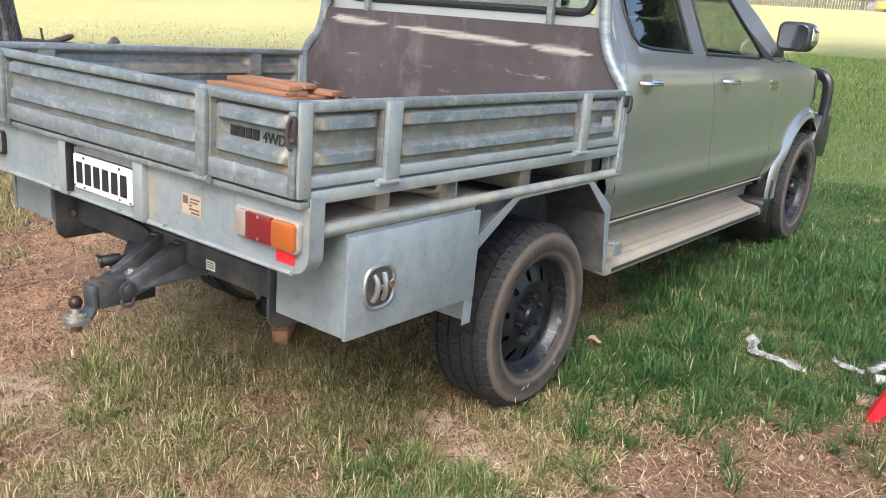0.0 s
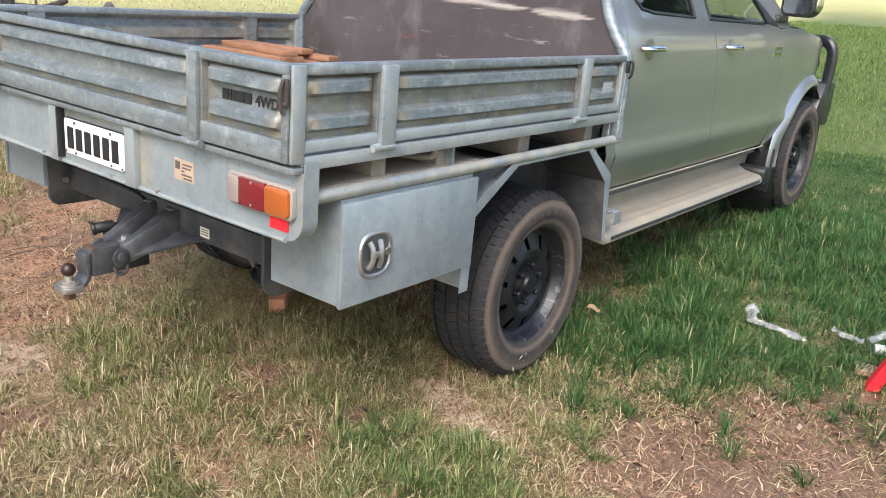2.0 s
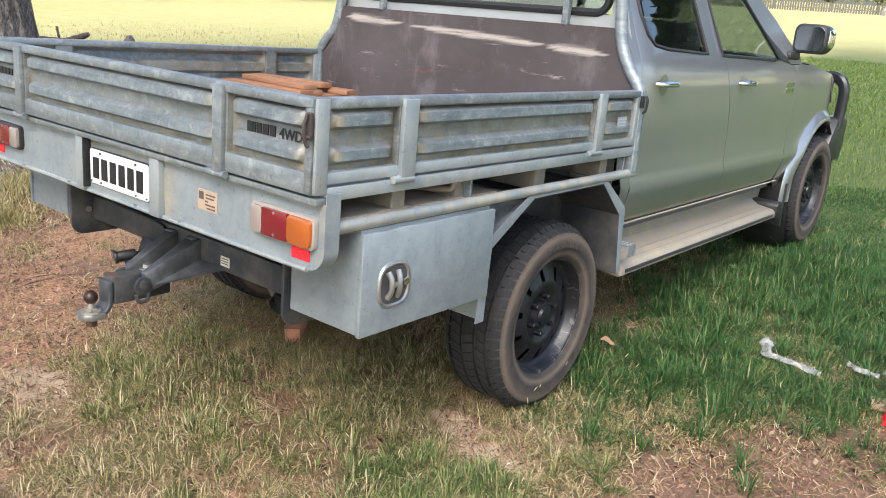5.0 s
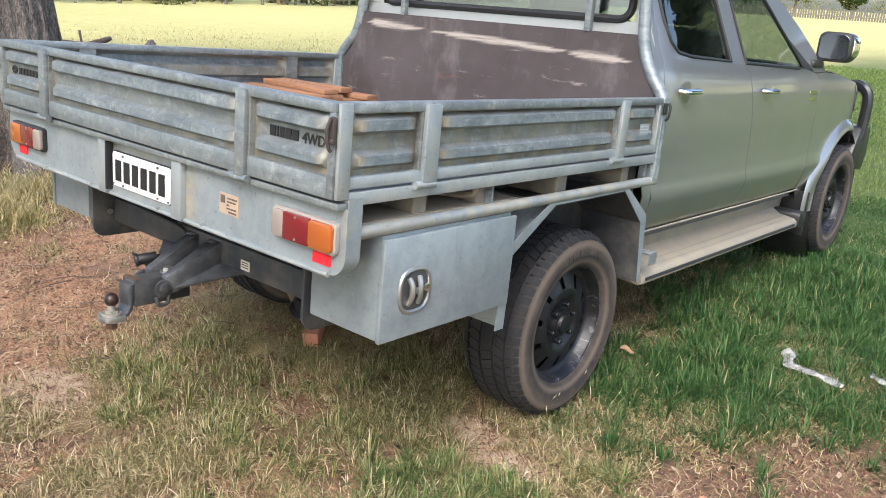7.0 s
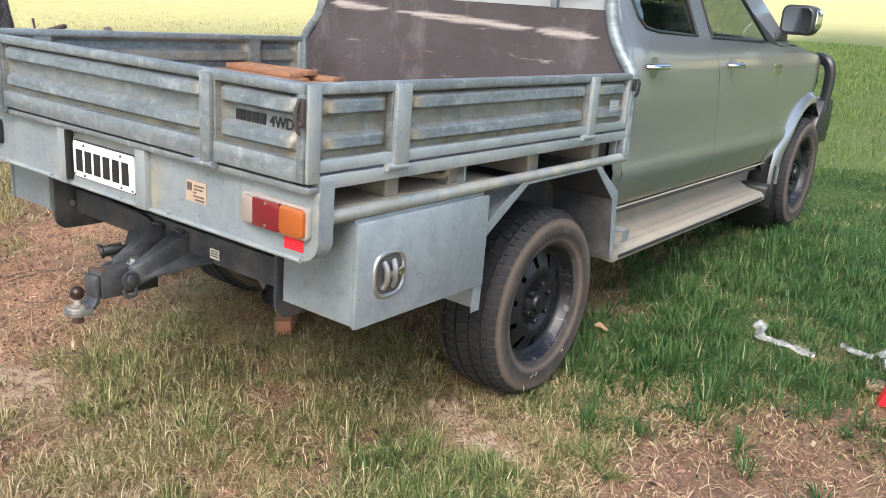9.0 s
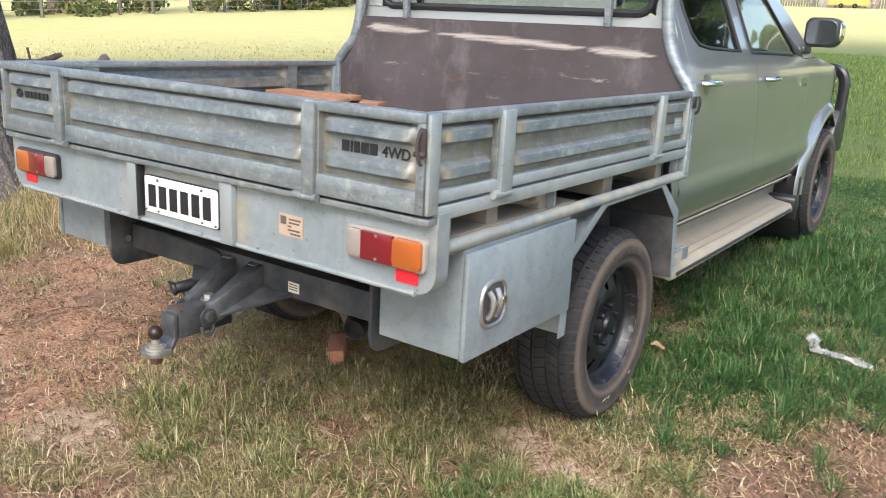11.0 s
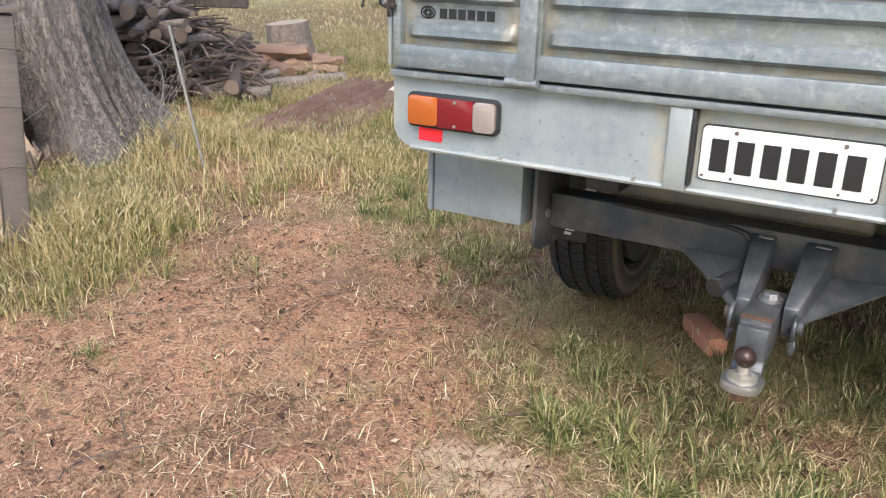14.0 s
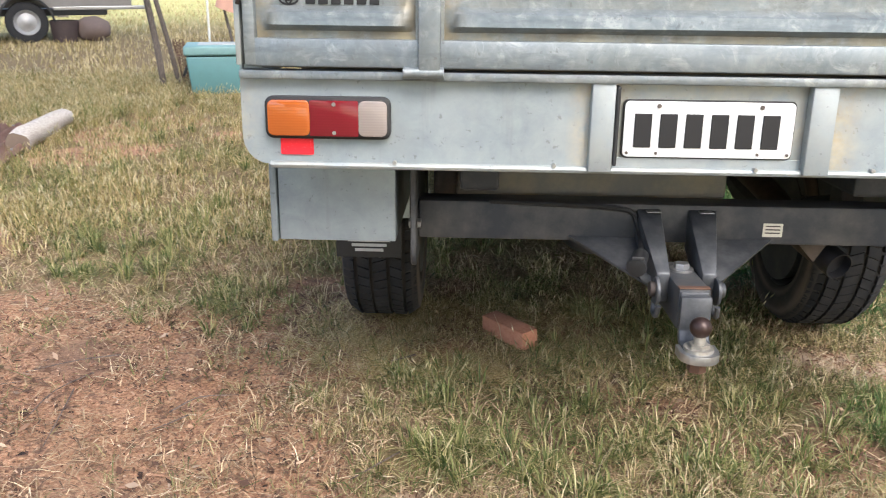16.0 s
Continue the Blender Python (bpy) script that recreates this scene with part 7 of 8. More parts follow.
for k in range(240):
    p = UTE @ Vector((rs.uniform(-0.8, 0.6), 1.595 - 0.20 * rs.random() ** 2, 0.808))
    a, l = rs.uniform(0, math.tau), rs.uniform(0.008, 0.026)
    u, w = Vector((math.cos(a), math.sin(a), rs.uniform(-0.2, 0.3))) * l, Vector((-math.sin(a), math.cos(a), 0.2)) * l * rs.uniform(0.2, 0.5)
    c = [bm.verts.new(p + Vector((0, 0, 0.006 + 0.012 * rs.random())) + q) for q in (-u, w, u, -w)]
    bm.faces.new(c)
tagged(part("leaf_litter", bm, plain("dead_leaves", (0.20, 0.12, 0.075), 0.9, 0, 0.5, 40)), "dead leaves and chips along the headboard in the tray", "litter", kind="stuff")
cord = thing("cord", "loose pale cord lying in the tray", "cord")
part("cord", pipe([UTE @ p for p in bend([(0.05, 1.50, 0.815), (0.13, 1.55, 0.86), (0.20, 1.56, 0.885), (0.28, 1.57, 0.900), (0.36, 1.575, 0.885), (0.40, 1.56, 0.85), (0.36, 1.5, 0.812)], 5)], 0.0035, 6), FLAP_GREY, cord, smooth=True)

k = Mat("clear_wrap", 0.25)
crease = k.noise(30, 5, 0.7)
k.color(k.ramp(crease, (0.35, (0.16, 0.165, 0.16)), (0.5, (0.36, 0.365, 0.36)), (0.68, (0.70, 0.70, 0.69)))).bump(crease, 0.8, 0.01)
k.b.inputs["Alpha"].default_value = 0.6
WRAP = k.m


def wrap(points, wide, seed):
    rs = random.Random(seed)
    bm = bmesh.new()
    line = bend(points, 10)
    rows = []
    for n, p in enumerate(line):
        way = (line[min(n + 1, len(line) - 1)] - line[max(n - 1, 0)]).normalized()
        side = way.cross(Vector((0, 0, 1))).normalized()
        w = wide * (0.72 + 0.22 * math.sin(0.8 * n + seed)) * min(1, 0.5 + 0.3 * min(n, len(line) - 1 - n))
        rows.append([bm.verts.new(p + side * w * u + Vector((0, 0, 0.022 + 0.014 * rs.random() * (1 - abs(u)) + 0.008 * (1 - u * u)))) for u in (-1, -0.6, -0.2, 0.2, 0.6, 1)])
    for a, b in zip(rows, rows[1:]):
        for k in range(5):
            bm.faces.new((a[k], a[k + 1], b[k + 1], b[k]))
    return bm


for n, (pts, w) in enumerate((([(1.33, 2.31, 0.06), (1.37, 2.23, 0.025), (1.48, 2.21, 0.03), (1.60, 2.20, 0.015)], 0.036), ([(1.655, 2.40, 0.02), (1.72, 2.36, 0.02), (1.79, 2.36, 0.015)], 0.024), ([(1.80, 2.38, 0.02), (1.86, 2.50, 0.03), (1.95, 2.56, 0.02)], 0.035))):
    ob = thing("plastic_wrap", "crumpled strip of clear plastic wrap on the grass", "plastic wrap", group="plastic scraps")
    part("film", wrap(pts, w, n), WRAP, ob, smooth=True)
tube_ob = thing("plastic_tube", "short grey plastic tube lying on the grass", "tube")
part("tube", pipe([(1.835, 2.335, 0.035), (2.05, 2.43, 0.035)], 0.022, 12), plain("grey_tube", (0.45, 0.45, 0.43), 0.5), tube_ob, smooth=True)
offcut = thing("timber_offcut", "pale flat timber offcut on the soil", "offcut", pose(1.99, 2.155, 0.022, 0, 2, 14))
part("offcut", box(-0.18, 0.18, -0.04, 0.04, -0.012, 0.012, 0.003), timber("pale_pine", (0.52, 0.36, 0.25), (0.38, 0.25, 0.16), 10), offcut, smooth=True)
stand = thing("axle_stand", "bright red pressed-steel axle stand", "axle stand", pose(2.02, 2.06, 0.0, 0, 0, 20))
RED = plain("red_enamel", (0.72, 0.02, 0.035), 0.35, 0, 0.1, 30)
for turn in (0, 90, 180, 270):
    a, c = math.cos(radians(turn)), math.sin(radians(turn))
    bm = prism([(0.02, 0.27), (0.045, 0.27), (0.145, 0.02), (0.150, 0.0), (0.100, 0.0), (0.085, 0.05), (0.02, 0.12)], "y", -0.022, 0.022, 0.004)
    part("leg", bm, RED, stand, at=pose(0, 0, 0.004, 0, 0, turn))
part("column", rod((0, 0, 0.10), (0, 0, 0.33), 0.026, 14), RED, stand, smooth=True)
part("saddle", prism([(-0.05, 0.36), (-0.05, 0.335), (0.05, 0.335), (0.05, 0.36), (0.03, 0.345), (-0.03, 0.345)], "y", -0.025, 0.025, 0.002), STEEL, stand)
leaf_ob = thing("fallen_leaf", "curled dry tan leaf in the grass", "leaf", pose(0.83, 1.76, 0.075, 20, 10, 40))
bm = bmesh.new()
rows = [[bm.verts.new((0.05 * (i / 5 - 0.5) * 1.3, 0.018 * s * math.sin(math.pi * (i + 0.4) / 5.8), 0.012 * abs(s) + 0.01 * math.sin(i))) for s in (-1, 0, 1)] for i in range(6)]
for a, b in zip(rows, rows[1:]):
    for k in range(2):
        bm.faces.new((a[k], a[k + 1], b[k + 1], b[k]))
part("leaf", bm, plain("dry_leaf", (0.30, 0.19, 0.11), 0.8), leaf_ob, smooth=True)

# ---------- grass, seed heads, straw and chips ----------
def strands(x, y, z, high, wide, lean, seed, lie=0.0):
    """Bent tapering blades, five corners each. lie: 1 lays them along the ground."""
    rs = np.random.RandomState(seed)
    n = len(x)
    a = rs.rand(n) * math.tau
    out = np.stack([np.cos(a), np.sin(a), np.zeros(n)], 1)
    b = a + math.pi / 2 + rs.normal(size=n) * 0.5
    side = np.stack([np.cos(b), np.sin(b), np.zeros(n)], 1)
    root = np.stack([x, y, z], 1)
    l = lean * (0.4 + 1.2 * rs.rand(n))
    up = np.array((0, 0, 1.0))
    h, w = np.asarray(high)[:, None], np.asarray(wide)[:, None]
    mid = root + out * (h * l[:, None] * 0.28) + up * h * (0.55 - 0.1 * l[:, None])
    tip = root + out * (h * l[:, None]) + up * h * np.sqrt(np.clip(1 - (l[:, None] * 0.8) ** 2, 0.05, 1))
    if lie:
        mid, tip = root + out * h * 0.5 + up * (0.004 + 0.012 * rs.rand(n)[:, None]), root + out * h + up * (0.002 + 0.02 * rs.rand(n)[:, None])
    v = np.stack([root - side * w, root + side * w, mid - side * w * 0.85, mid + side * w * 0.85, tip], 1).reshape(-1, 3)
    k = np.arange(n)[:, None] * 5
    f = np.concatenate([k + (0, 1, 3), k + (0, 3, 2), k + (2, 3, 4)], 1).reshape(-1, 3)
    return v, f, tip, out


def ears(tip, out, long, wide):
    """Slim spindle seed heads at the blade tips."""
    n = len(tip)
    up = np.array((0, 0, 1.0))
    way = out * 0.45 + up * 0.75
    cross = np.stack([-out[:, 1], out[:, 0], np.zeros(n)], 1)
    low, midp, top = tip - way * long * 0.15, tip + way * long * 0.35, tip + way * long
    v = np.stack([low, midp + cross * wide, midp - cross * wide, midp + out * wide, midp - out * wide, top], 1).reshape(-1, 3)
    k = np.arange(n)[:, None] * 6
    f = np.concatenate([k + q for q in ((0, 1, 3), (0, 3, 2), (0, 2, 4), (0, 4, 1), (5, 3, 1), (5, 2, 3), (5, 4, 2), (5, 1, 4))], 1).reshape(-1, 3)
    return v, f


def scatter(seed, n, x0, x1, y0, y1, keep):
    """Random plan places, kept by chance keep(x, y)."""
    rs = np.random.RandomState(seed)
    x, y = x0 + (x1 - x0) * rs.rand(n), y0 + (y1 - y0) * rs.rand(n)
    ok = rs.rand(n) < keep(x, y)
    return x[ok], y[ok]


def stuff(name, label, category, v, f, material):
    mesh = quad_mesh(v, f, name)
    mesh.materials.append(material)
    return tagged(new(name, mesh), label, category, kind="stuff")


GREEN = foliage("green_blades", ((0.0, (0.022, 0.078, 0.020)), (0.35, (0.046, 0.125, 0.036)), (0.7, (0.088, 0.178, 0.052)), (0.92, (0.17, 0.235, 0.085)), (1.0, (0.40, 0.36, 0.20))), 0.35, 0.5)
WORN = foliage("worn_green_blades", ((0.0, (0.062, 0.095, 0.030)), (0.35, (0.175, 0.205, 0.070)), (0.65, (0.300, 0.305, 0.122)), (0.85, (0.45, 0.40, 0.195)), (1.0, (0.70, 0.62, 0.39))), 0.35, 0.55)
FRESH = foliage("fresh_blades", ((0.0, (0.048, 0.090, 0.026)), (0.4, (0.115, 0.180, 0.055)), (0.8, (0.22, 0.28, 0.098)), (1.0, (0.42, 0.42, 0.20))), 0.35, 0.5)
MIXED = foliage("mixed_blades", ((0.0, (0.085, 0.098, 0.038)), (0.3, (0.225, 0.215, 0.088)), (0.55, (0.37, 0.325, 0.152)), (0.8, (0.60, 0.48, 0.27)), (1.0, (0.82, 0.69, 0.46))), 0.35, 0.6)
HAY = foliage("dry_blades", ((0.0, (0.23, 0.195, 0.080)), (0.3, (0.42, 0.335, 0.155)), (0.65, (0.62, 0.49, 0.25)), (1.0, (0.82, 0.70, 0.46))), 0.35, 0.65)
LEAFY = foliage("leafy_stems", ((0.0, (0.075, 0.125, 0.036)), (0.4, (0.215, 0.235, 0.080)), (0.75, (0.40, 0.365, 0.150)), (1.0, (0.62, 0.54, 0.28))), 0.4, 0.55)
# lighter, yellower blades: the sunlight on the far grass is in their colour
SUNLIT_TINT = foliage("sunny_sward", ((0.0, (0.070, 0.140, 0.030)), (0.4, (0.135, 0.225, 0.052)), (0.8, (0.24, 0.31, 0.085)), (1.0, (0.42, 0.41, 0.17))), 0.4, 0.55)
EARS = foliage("seed_heads", ((0.0, (0.32, 0.31, 0.15)), (0.5, (0.54, 0.48, 0.28)), (1.0, (0.74, 0.66, 0.45))), 0.4, 0.7)
STRAW = foliage("straw", ((0.0, (0.085, 0.050, 0.034)), (0.4, (0.29, 0.185, 0.115)), (0.75, (0.50, 0.365, 0.225)), (0.92, (0.63, 0.49, 0.32)), (1.0, (0.84, 0.72, 0.52))), 0.0, 0.8)
CHIP = foliage("bark_chips", ((0.0, (0.060, 0.034, 0.024)), (0.35, (0.22, 0.112, 0.070)), (0.75, (0.38, 0.215, 0.140)), (0.93, (0.46, 0.30, 0.20)), (1.0, (0.64, 0.48, 0.35))), 0.0, 0.9)


def tuft(x, y, scale, seed, lo=0.35, hi=0.7):
    return soft(lo, hi, drift(x, y, scale, seed))


# lush sward beside and ahead of the ute
def keep_lush(x, y):
    return lush(x, y) * (1 - 0.97 * bare(x, y)) * (0.45 + 0.55 * tuft(x, y, 0.16, 21))


x, y = scatter(1, 440000, -0.2, 4.2, 0.8, 6.5, keep_lush)
rs = np.random.RandomState(2)
tall = (0.6 + 0.8 * drift(x, y, 0.6, 22) + 0.35 * soft(1.3, 2.4, x)) * (1 - 0.45 * soft(3.0, 5.0, y))
v, f, tip, out = strands(x, y, ground_z(x, y) - 0.005, (0.030 + 0.052 * rs.rand(len(x))) * tall, 0.0011 + 0.0017 * rs.rand(len(x)), 1.0, 3)
stuff("lush_grass", "dense lush green grass", "grass", v, f, GREEN)
x, y = scatter(71, 160000, -0.2, 4.2, 0.8, 6.0, lambda x, y: lush(x, y) * (1 - 0.8 * bare(x, y)) * tuft(x, y, 0.24, 24, 0.58, 0.9) * 0.6)
rs = np.random.RandomState(72)
v, f, tip, out = strands(x, y, ground_z(x, y) - 0.004, 0.03 + 0.065 * rs.rand(len(x)), 0.0012 + 0.0018 * rs.rand(len(x)), 0.9, 73)
stuff("yellowing_grass", "yellowing half-dry blades in the green grass", "grass", v, f, WORN)
x, y = scatter(4, 230000, -5.0, 9.0, 6.0, 24.0, lambda x, y: lush(x, y) * (0.5 + 0.5 * tuft(x, y, 0.4, 23)))
rs = np.random.RandomState(5)
v, f, tip, out = strands(x, y, ground_z(x, y), 0.03 + 0.08 * rs.rand(len(x)), 0.002 + 0.0035 * rs.rand(len(x)) * soft(4, 16, y), 0.8, 6)
stuff("far_grass", "longer green grass toward the paddock, coloured as if sunlit", "grass", v, f, SUNLIT_TINT)


# worn grass around the tail
def keep_worn(x, y):
    open_ = (1 - lush(x, y)) * (1 - 0.55 * dry(x, y)) * (1 - 0.93 * bare(x, y))
    return open_ * (0.05 + 0.95 * tuft(x, y, 0.11, 31, 0.44 - 0.16 * verdure(x, y), 0.70) * (0.35 + 0.65 * tuft(x, y, 0.45, 35, 0.3, 0.6)))


x, y = scatter(7, 520000, -3.0, 2.4, -1.2, 4.0, keep_worn)
rs = np.random.RandomState(8)
green_here = drift(x, y, 0.30, 33) + 0.12 * soft(-0.9, 0.3, x) + 0.55 * verdure(x, y) + 0.25 * (rs.rand(len(x)) - 0.5)
for want, name, mat, label in ((green_here > 0.54, "worn_grass", WORN, "short worn green grass in tufts"), (green_here <= 0.54, "parched_grass", MIXED, "half-dry grass in tufts")):
    xs_, ys_ = x[want], y[want]
    r2 = np.random.RandomState(len(xs_))
    v, f, tip, out = strands(xs_, ys_, ground_z(xs_, ys_) - 0.004, (0.018 + 0.068 * r2.rand(len(xs_)) ** 1.7) * (0.65 + 0.7 * drift(xs_, ys_, 0.3, 34)), 0.0009 + 0.0014 * r2.rand(len(xs_)), 1.1, 9)
    stuff(name, label, "grass", v, f, mat)
x, y = scatter(81, 120000, -1.6, 1.7, -1.2, 1.8, lambda x, y: (1 - lush(x, y)) * (1 - 0.8 * bare(x, y)) * tuft(x, y, 0.10, 82, 0.48, 0.74))
rs = np.random.RandomState(83)
v, f, tip, out = strands(x, y, ground_z(x, y) - 0.003, 0.02 + 0.06 * rs.rand(len(x)) ** 1.5, 0.0010 + 0.0014 * rs.rand(len(x)), 1.15, 84)
stuff("straw_tufts", "short dead straw tufts among the worn grass", "grass", v, f, STRAW)
x, y = scatter(10, 6500, -1.4, 1.6, -0.9, 2.0, lambda x, y: keep_worn(x, y) * (0.35 + 0.65 * verdure(x, y)))
rs = np.random.RandomState(11)
v, f, tip, out = strands(x, y, ground_z(x, y), 0.07 + 0.08 * rs.rand(len(x)), np.full(len(x), 0.0009), 0.6, 12)
ev, ef = ears(tip, out, 0.032, 0.0026)
stuff("barley_grass", "pale seed heads of barley grass", "grass", np.concatenate([v, ev]), np.concatenate([f, ef + len(v)]), EARS)


# tall dry grass by the tree, the woodpile and the paddock side
def keep_dry(x, y):
    edge_band = 0.12 + 0.88 * tuft(x, y, 0.20, 41, 0.36, 0.64)
    rim = np.maximum(soft(-2.15, -2.8, x) * soft(-0.7, 0.0, y), 0.42 * soft(1.3, 2.0, y))
    return dry(x, y) * (1 - 0.97 * bare(x, y)) * edge_band * (0.10 + 0.75 * np.clip(rim, 0, 1)) * (1 - oval(x, y, -4.76, 1.55, 0.62, 0.62)) * (1 - 0.97 * oval(x, y, -3.66, 3.45, 0.36, 0.80)) * (1 - 0.8 * oval(x, y, -5.5, 2.9, 0.8, 0.9))


x, y = scatter(13, 330000, -6.5, -0.6, -0.8, 7.0, keep_dry)
rs = np.random.RandomState(14)
rim = soft(-2.4, -3.1, x) * (1 - soft(1.6, 2.3, y)) + 0.18
h = (0.05 + 0.125 * rs.rand(len(x))) * (1 - 0.6 * oval(x, y, -3.90, 0.80, 0.60, 0.60)) * (0.6 + 0.85 * np.clip(rim, 0, 1)) * (0.7 + 0.6 * drift(x, y, 0.4, 43))
v, f, tip, out = strands(x, y, ground_z(x, y) - 0.005, h, 0.0013 + 0.0016 * rs.rand(len(x)), 0.65, 15)
stuff("dry_grass", "tall dry straw-coloured grass", "grass", v, f, HAY)
some = rs.rand(len(x)) < 0.08 + 0.10 * np.clip(rim, 0, 1)
ev, ef = ears(tip[some], out[some], 0.048, 0.0042)
stuff("grass_heads", "pale seed heads in the dry grass", "grass", ev, ef, EARS)
some = (rs.rand(len(x)) < 0.36)
v, f, tip, out = strands(x[some] + 0.02, y[some], ground_z(x[some], y[some]), h[some] * 0.85, 0.0018 + 0.0020 * rs.rand(some.sum()), 0.8, 16)
stuff("green_undergrowth", "leafy green stems among the dry grass", "grass", v, f, LEAFY)
x, y = scatter(17, 120000, -22.0, 2.0, 6.0, 24.0, lambda x, y: dry(x, y) * (0.35 + 0.65 * tuft(x, y, 0.6, 44)) * (1 - soft(12, 26, np.hypot(x, y))))
rs = np.random.RandomState(18)
v, f, tip, out = strands(x, y, ground_z(x, y), (0.04 + 0.09 * rs.rand(len(x))) * (1 - 0.5 * soft(-5.5, -9.0, x)), 0.003 + 0.004 * rs.rand(len(x)), 0.6, 19)
stuff("paddock_grass", "dry seeding grass toward the trailer", "grass", v, f, HAY)

# litter: fallen straw and bark chips
x, y = scatter(20, 360000, -4.2, 3.0, -1.6, 3.2, lambda x, y: (0.80 - 0.52 * bare(x, y) + 0.15 * dry(x, y)) * (1 - 0.8 * lush(x, y)) * (0.18 + 0.82 * tuft(x, y, 0.16, 51, 0.36, 0.62)))
rs = np.random.RandomState(21)
v, f, tip, out = strands(x, y, ground_z(x, y) + 0.002, 0.02 + 0.12 * rs.rand(len(x)) ** 2.0, 0.0007 + 0.0015 * rs.rand(len(x)) ** 1.5, 0.5, 22, lie=1.0)
stuff("fallen_straw", "fallen straw and dead grass stems", "straw", v, f, STRAW)
x, y = scatter(23, 120000, -3.6, 3.2, -1.9, 2.2, lambda x, y: bare(x, y) * (0.3 + 0.7 * tuft(x, y, 0.15, 52, 0.3, 0.6)))
rs = np.random.RandomState(24)
n = len(x)
a, t, l, w = rs.rand(n) * math.tau, rs.normal(size=n) * 0.35, 0.003 + 0.014 * rs.rand(n) ** 4, 0.0013 + 0.0034 * rs.rand(n) ** 2
u = np.stack([np.cos(a) * np.cos(t), np.sin(a) * np.cos(t), np.sin(t)], 1) * l[:, None]
s = np.stack([-np.sin(a), np.cos(a), rs.normal(size=n) * 0.4], 1) * w[:, None]
c = np.stack([x, y, ground_z(x, y) + 0.004 + 0.006 * rs.rand(n)], 1)
lift = np.stack([np.zeros(n), np.zeros(n), 0.002 + 0.003 * rs.rand(n)], 1)
v = np.stack([c - u - s, c + u - s * 0.6, c + u * 0.8 + s, c - u * 0.7 + s, c + lift], 1).reshape(-1, 3)
k = np.arange(n)[:, None] * 5
f = np.concatenate([k + q for q in ((0, 1, 4), (1, 2, 4), (2, 3, 4), (3, 0, 4))], 1).reshape(-1, 3)
stuff("bark_litter", "small red-brown bark chips", "litter", v, f, CHIP)
x, y = scatter(121, 2200, -3.6, 3.0, -1.6, 2.2, lambda x, y: (0.25 + 0.55 * bare(x, y)) * (1 - lush(x, y)))
rs = np.random.RandomState(122)
v, f, tip, out = strands(x, y, ground_z(x, y) + 0.006, 0.04 + 0.10 * rs.rand(len(x)) ** 2, 0.0010 + 0.0010 * rs.rand(len(x)), 0.5, 123, lie=1.0)
stuff("long_straw", "long pale straws on the trodden litter", "straw", v, f, MIXED)
x, y = scatter(124, 16000, -3.4, 3.2, -1.6, 2.2, lambda x, y: bare(x, y) * tuft(x, y, 0.22, 125, 0.35, 0.7))
rs = np.random.RandomState(126)
n = len(x)
a, l = rs.rand(n) * math.tau, 0.006 + 0.016 * rs.rand(n) ** 2
u = np.stack([np.cos(a), np.sin(a), rs.normal(size=n) * 0.25], 1) * l[:, None]
w = np.stack([-np.sin(a), np.cos(a), rs.normal(size=n) * 0.3], 1) * (l * (0.25 + 0.3 * rs.rand(n)))[:, None]
c = np.stack([x, y, ground_z(x, y) + 0.008 + 0.008 * rs.rand(n)], 1)
v = np.stack([c - u, c + w, c + u, c - w], 1).reshape(-1, 3)
stuff("leaf_bits", "dark curled leaf and bark flakes on the soil", "litter", v, np.arange(4 * n, dtype=np.int32).reshape(-1, 4), foliage("leaf_flakes", ((0.0, (0.030, 0.018, 0.013)), (0.5, (0.11, 0.060, 0.040)), (0.85, (0.24, 0.145, 0.095)), (1.0, (0.60, 0.46, 0.34))), 0.0, 0.85))
x, y = scatter(131, 60000, -1.1, 0.6, 0.55, 1.6, lambda x, y: np.maximum(oval(x, y, -0.45, 1.0, 0.62, 0.36), 0.5 * oval(x, y, 0.15, 0.9, 0.4, 0.3)) * (0.3 + 0.7 * tuft(x, y, 0.10, 132, 0.3, 0.6)))
rs = np.random.RandomState(133)
v, f, tip, out = strands(x, y, ground_z(x, y) + 0.004 + 0.012 * rs.rand(len(x)), 0.02 + 0.06 * rs.rand(len(x)) ** 1.5, 0.0008 + 0.0010 * rs.rand(len(x)), 0.5, 134, lie=1.0)
stuff("dead_thatch", "matted pale dead grass under the tray", "straw", v, f, HAY)
twigs = bmesh.new()
rs = random.Random(61)
for k in range(26):
    px_, py_ = (rs.uniform(-2.6, -0.4), rs.uniform(-1.2, 0.9)) if k % 3 else (rs.uniform(1.25, 2.3), rs.uniform(0.4, 1.9))
    a, l = rs.uniform(0, math.tau), rs.uniform(0.08, 0.34)
    d = Vector((math.cos(a), math.sin(a), 0)) * l
    p = Vector((px_, py_, 0.012))
    q = p + d * 0.5 + Vector((rs.uniform(-0.03, 0.03), rs.uniform(-0.03, 0.03), 0.01))
    pipe(bend([p, q, p + d], 3), [0.0026, 0.0026, 0.0024, 0.0022, 0.002, 0.0016, 0.0010], 5, twigs)
tagged(part("twigs", twigs, LOG_BARK), "thin dry twigs on the trodden soil", "twigs", kind="stuff")


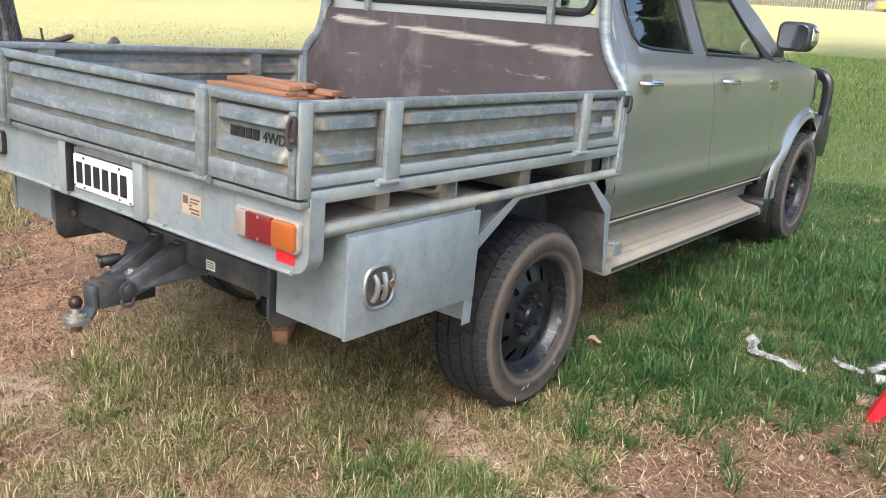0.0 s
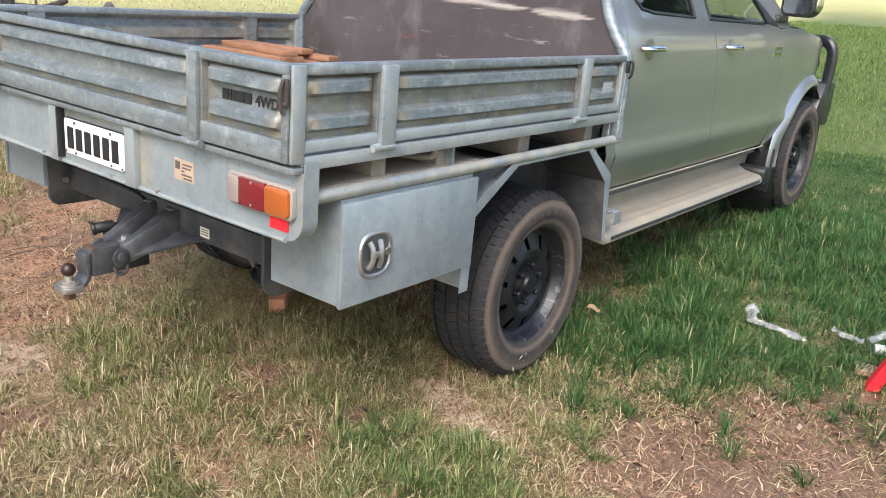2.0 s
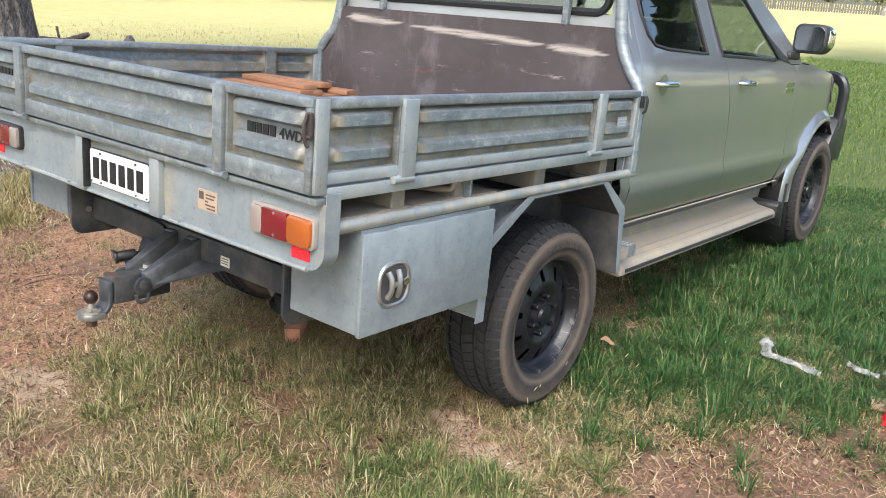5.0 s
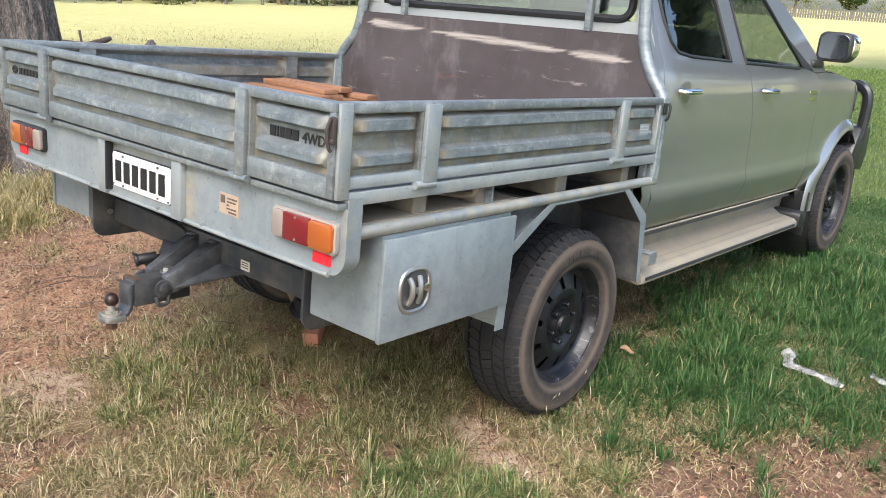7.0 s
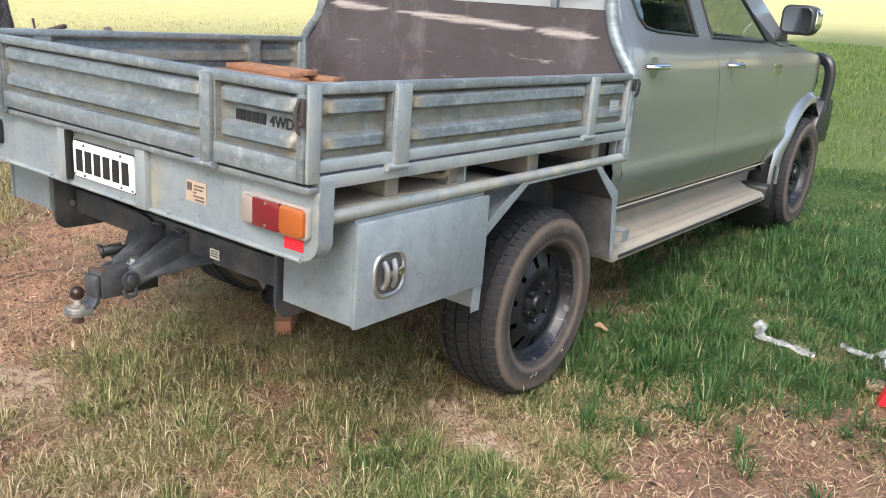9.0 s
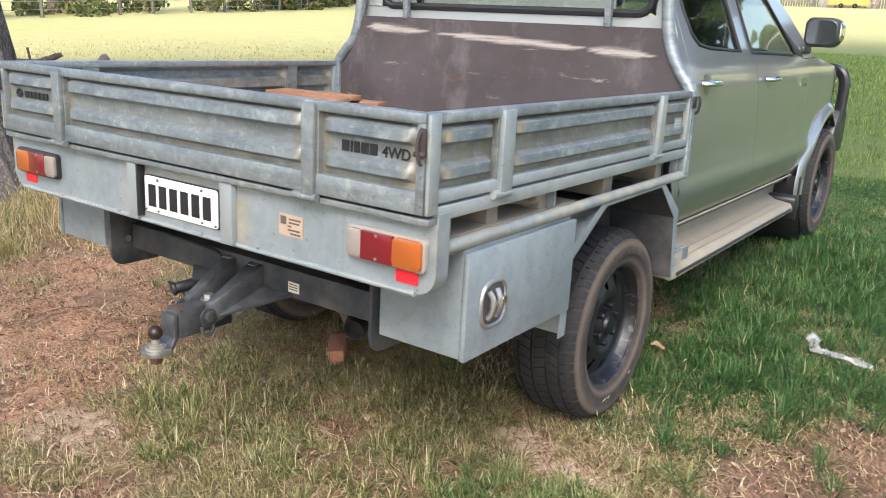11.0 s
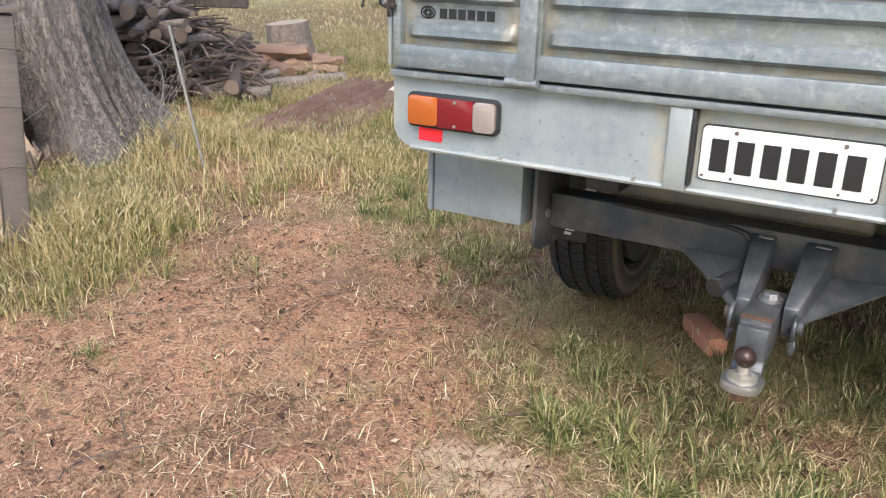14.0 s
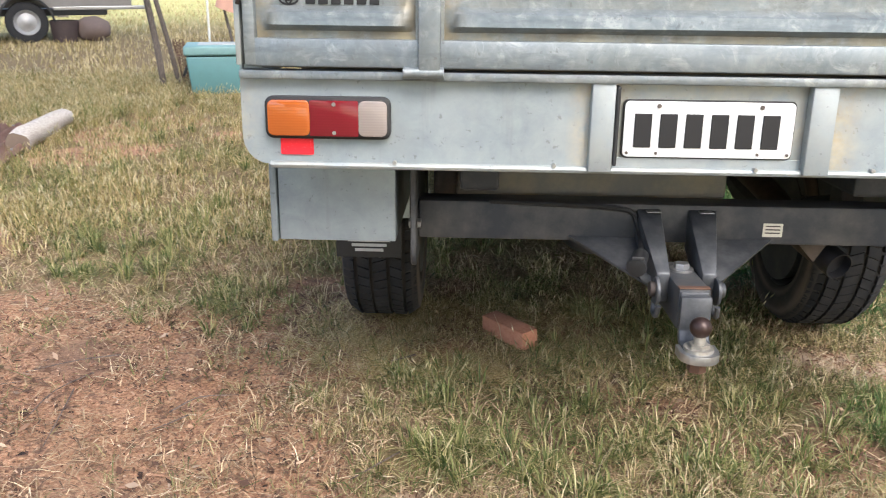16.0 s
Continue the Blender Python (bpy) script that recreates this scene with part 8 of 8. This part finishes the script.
# tussocks: blades fanning out of one crown
def tussocks(seed, n, x0, x1, y0, y1, keep, blades, high, wide, name, label, material):
    cx, cy = scatter(seed, n, x0, x1, y0, y1, keep)
    rs = np.random.RandomState(seed + 1)
    size = 0.55 + 0.9 * rs.rand(len(cx)) ** 1.6
    i = np.repeat(np.arange(len(cx)), blades)
    a, r = rs.rand(len(i)) * math.tau, 0.022 * np.sqrt(rs.rand(len(i))) * size[i]
    x, y = cx[i] + r * np.cos(a), cy[i] + r * np.sin(a)
    root = np.stack([x, y, ground_z(x, y) - 0.004], 1)
    out = np.stack([np.cos(a), np.sin(a), np.zeros(len(i))], 1)
    side = np.stack([-np.sin(a), np.cos(a), np.zeros(len(i))], 1)
    h = (high * size[i] * (0.5 + 0.7 * rs.rand(len(i))))[:, None]
    w = (wide * (0.6 + 0.8 * rs.rand(len(i))))[:, None]
    l = (0.20 + 1.05 * rs.rand(len(i)))[:, None]
    up = np.array((0, 0, 1.0))
    mid = root + out * h * l * 0.34 + up * h * (0.64 - 0.20 * l)
    tip = root + out * h * l * 1.10 + up * h * (1.0 - 0.60 * l * l)
    v = np.stack([root - side * w * 0.7, root + side * w * 0.7, mid - side * w, mid + side * w, tip], 1).reshape(-1, 3)
    k = np.arange(len(i))[:, None] * 5
    f = np.concatenate([k + (0, 1, 3), k + (0, 3, 2), k + (2, 3, 4)], 1).reshape(-1, 3)
    stuff(name, label, "grass", v, f, material)


def keep_tussock(x, y):
    return verdure(x, y) * (1 - 0.9 * bare(x, y)) * (1 - lush(x, y))


tussocks(101, 3100, -2.3, 1.4, -0.2, 2.4, keep_tussock, 34, 0.078, 0.0017, "green_tussock_grass", "tussocks of broad green blades in the worn grass", WORN)
tussocks(103, 5600, 0.2, 3.2, 0.6, 4.5, lambda x, y: lush(x, y) * (1 - 0.85 * bare(x, y)), 34, 0.092, 0.0020, "lush_tussock_grass", "thick lush green tussocks", GREEN)
tussocks(105, 2200, -1.2, 1.4, -0.9, 1.4, lambda x, y: (1 - verdure(x, y)) * (1 - lush(x, y)) * (1 - 0.97 * bare(x, y)) * 0.75, 30, 0.055, 0.0011, "dry_tussock_grass", "flattened straw-coloured tussocks", MIXED)
tussocks(107, 1300, -5.2, -1.7, -0.8, 5.0, lambda x, y: dry(x, y) * (1 - 0.95 * bare(x, y)) * tuft(x, y, 0.5, 108, 0.35, 0.7) * (1 - oval(x, y, -3.66, 3.45, 0.36, 0.80)) * (1 - oval(x, y, -4.76, 1.55, 0.6, 0.6)), 34, 0.13, 0.0018, "leafy_tussock_grass", "leafy yellow-green tussocks in the dry grass", LEAFY)
tussocks(109, 1300, -2.9, 2.6, -1.0, 1.6, lambda x, y: bare(x, y) * 0.5 * tuft(x, y, 0.3, 110, 0.6, 0.8), 18, 0.045, 0.0010, "stray_tussock_grass", "small stray tufts on the trodden soil", MIXED)
tussocks(141, 1000, 0.5, 1.6, 0.1, 1.4, lambda x, y: np.maximum(oval(x, y, 0.94, 0.50, 0.30, 0.19), 0.7 * oval(x, y, 1.23, 0.93, 0.12, 0.08)), 32, 0.070, 0.0016, "fresh_tussock_grass", "fresh bright green tufts at the edge of the soil", FRESH)


def keep_mat(x, y):
    b = bare(x, y)
    return np.clip(4 * b * (1 - b), 0, 1) * soft(0.7, 1.1, x) * 0.9 + 0.25 * lush(x, y) * tuft(x, y, 0.3, 112, 0.55, 0.8)


x, y = scatter(111, 110000, 0.6, 3.4, 0.0, 3.0, keep_mat)
rs = np.random.RandomState(113)
v, f, tip, out = strands(x, y, ground_z(x, y) + 0.002, 0.02 + 0.07 * rs.rand(len(x)) ** 1.5, 0.0008 + 0.0012 * rs.rand(len(x)), 0.8, 114, lie=1.0)
v[2::5, 2] += 0.010
v[3::5, 2] += 0.010
stuff("yellow_mat", "flattened yellowing grass round the bare soil", "grass", v, f, MIXED)


# thin grass over the rest of the yard, away from the ute
x, y = scatter(91, 70000, -8.0, 7.0, -7.0, 3.0, lambda x, y: (1 - 0.9 * bare(x, y)) * tuft(x, y, 0.35, 92, 0.3, 0.7) * np.maximum(soft(-1.0, -1.6, y), soft(3.0, 3.6, x)))
rs = np.random.RandomState(93)
v, f, tip, out = strands(x, y, ground_z(x, y) - 0.004, 0.03 + 0.06 * rs.rand(len(x)), 0.002 + 0.002 * rs.rand(len(x)), 0.9, 94)
stuff("yard_grass", "short half-dry yard grass", "grass", v, f, MIXED)
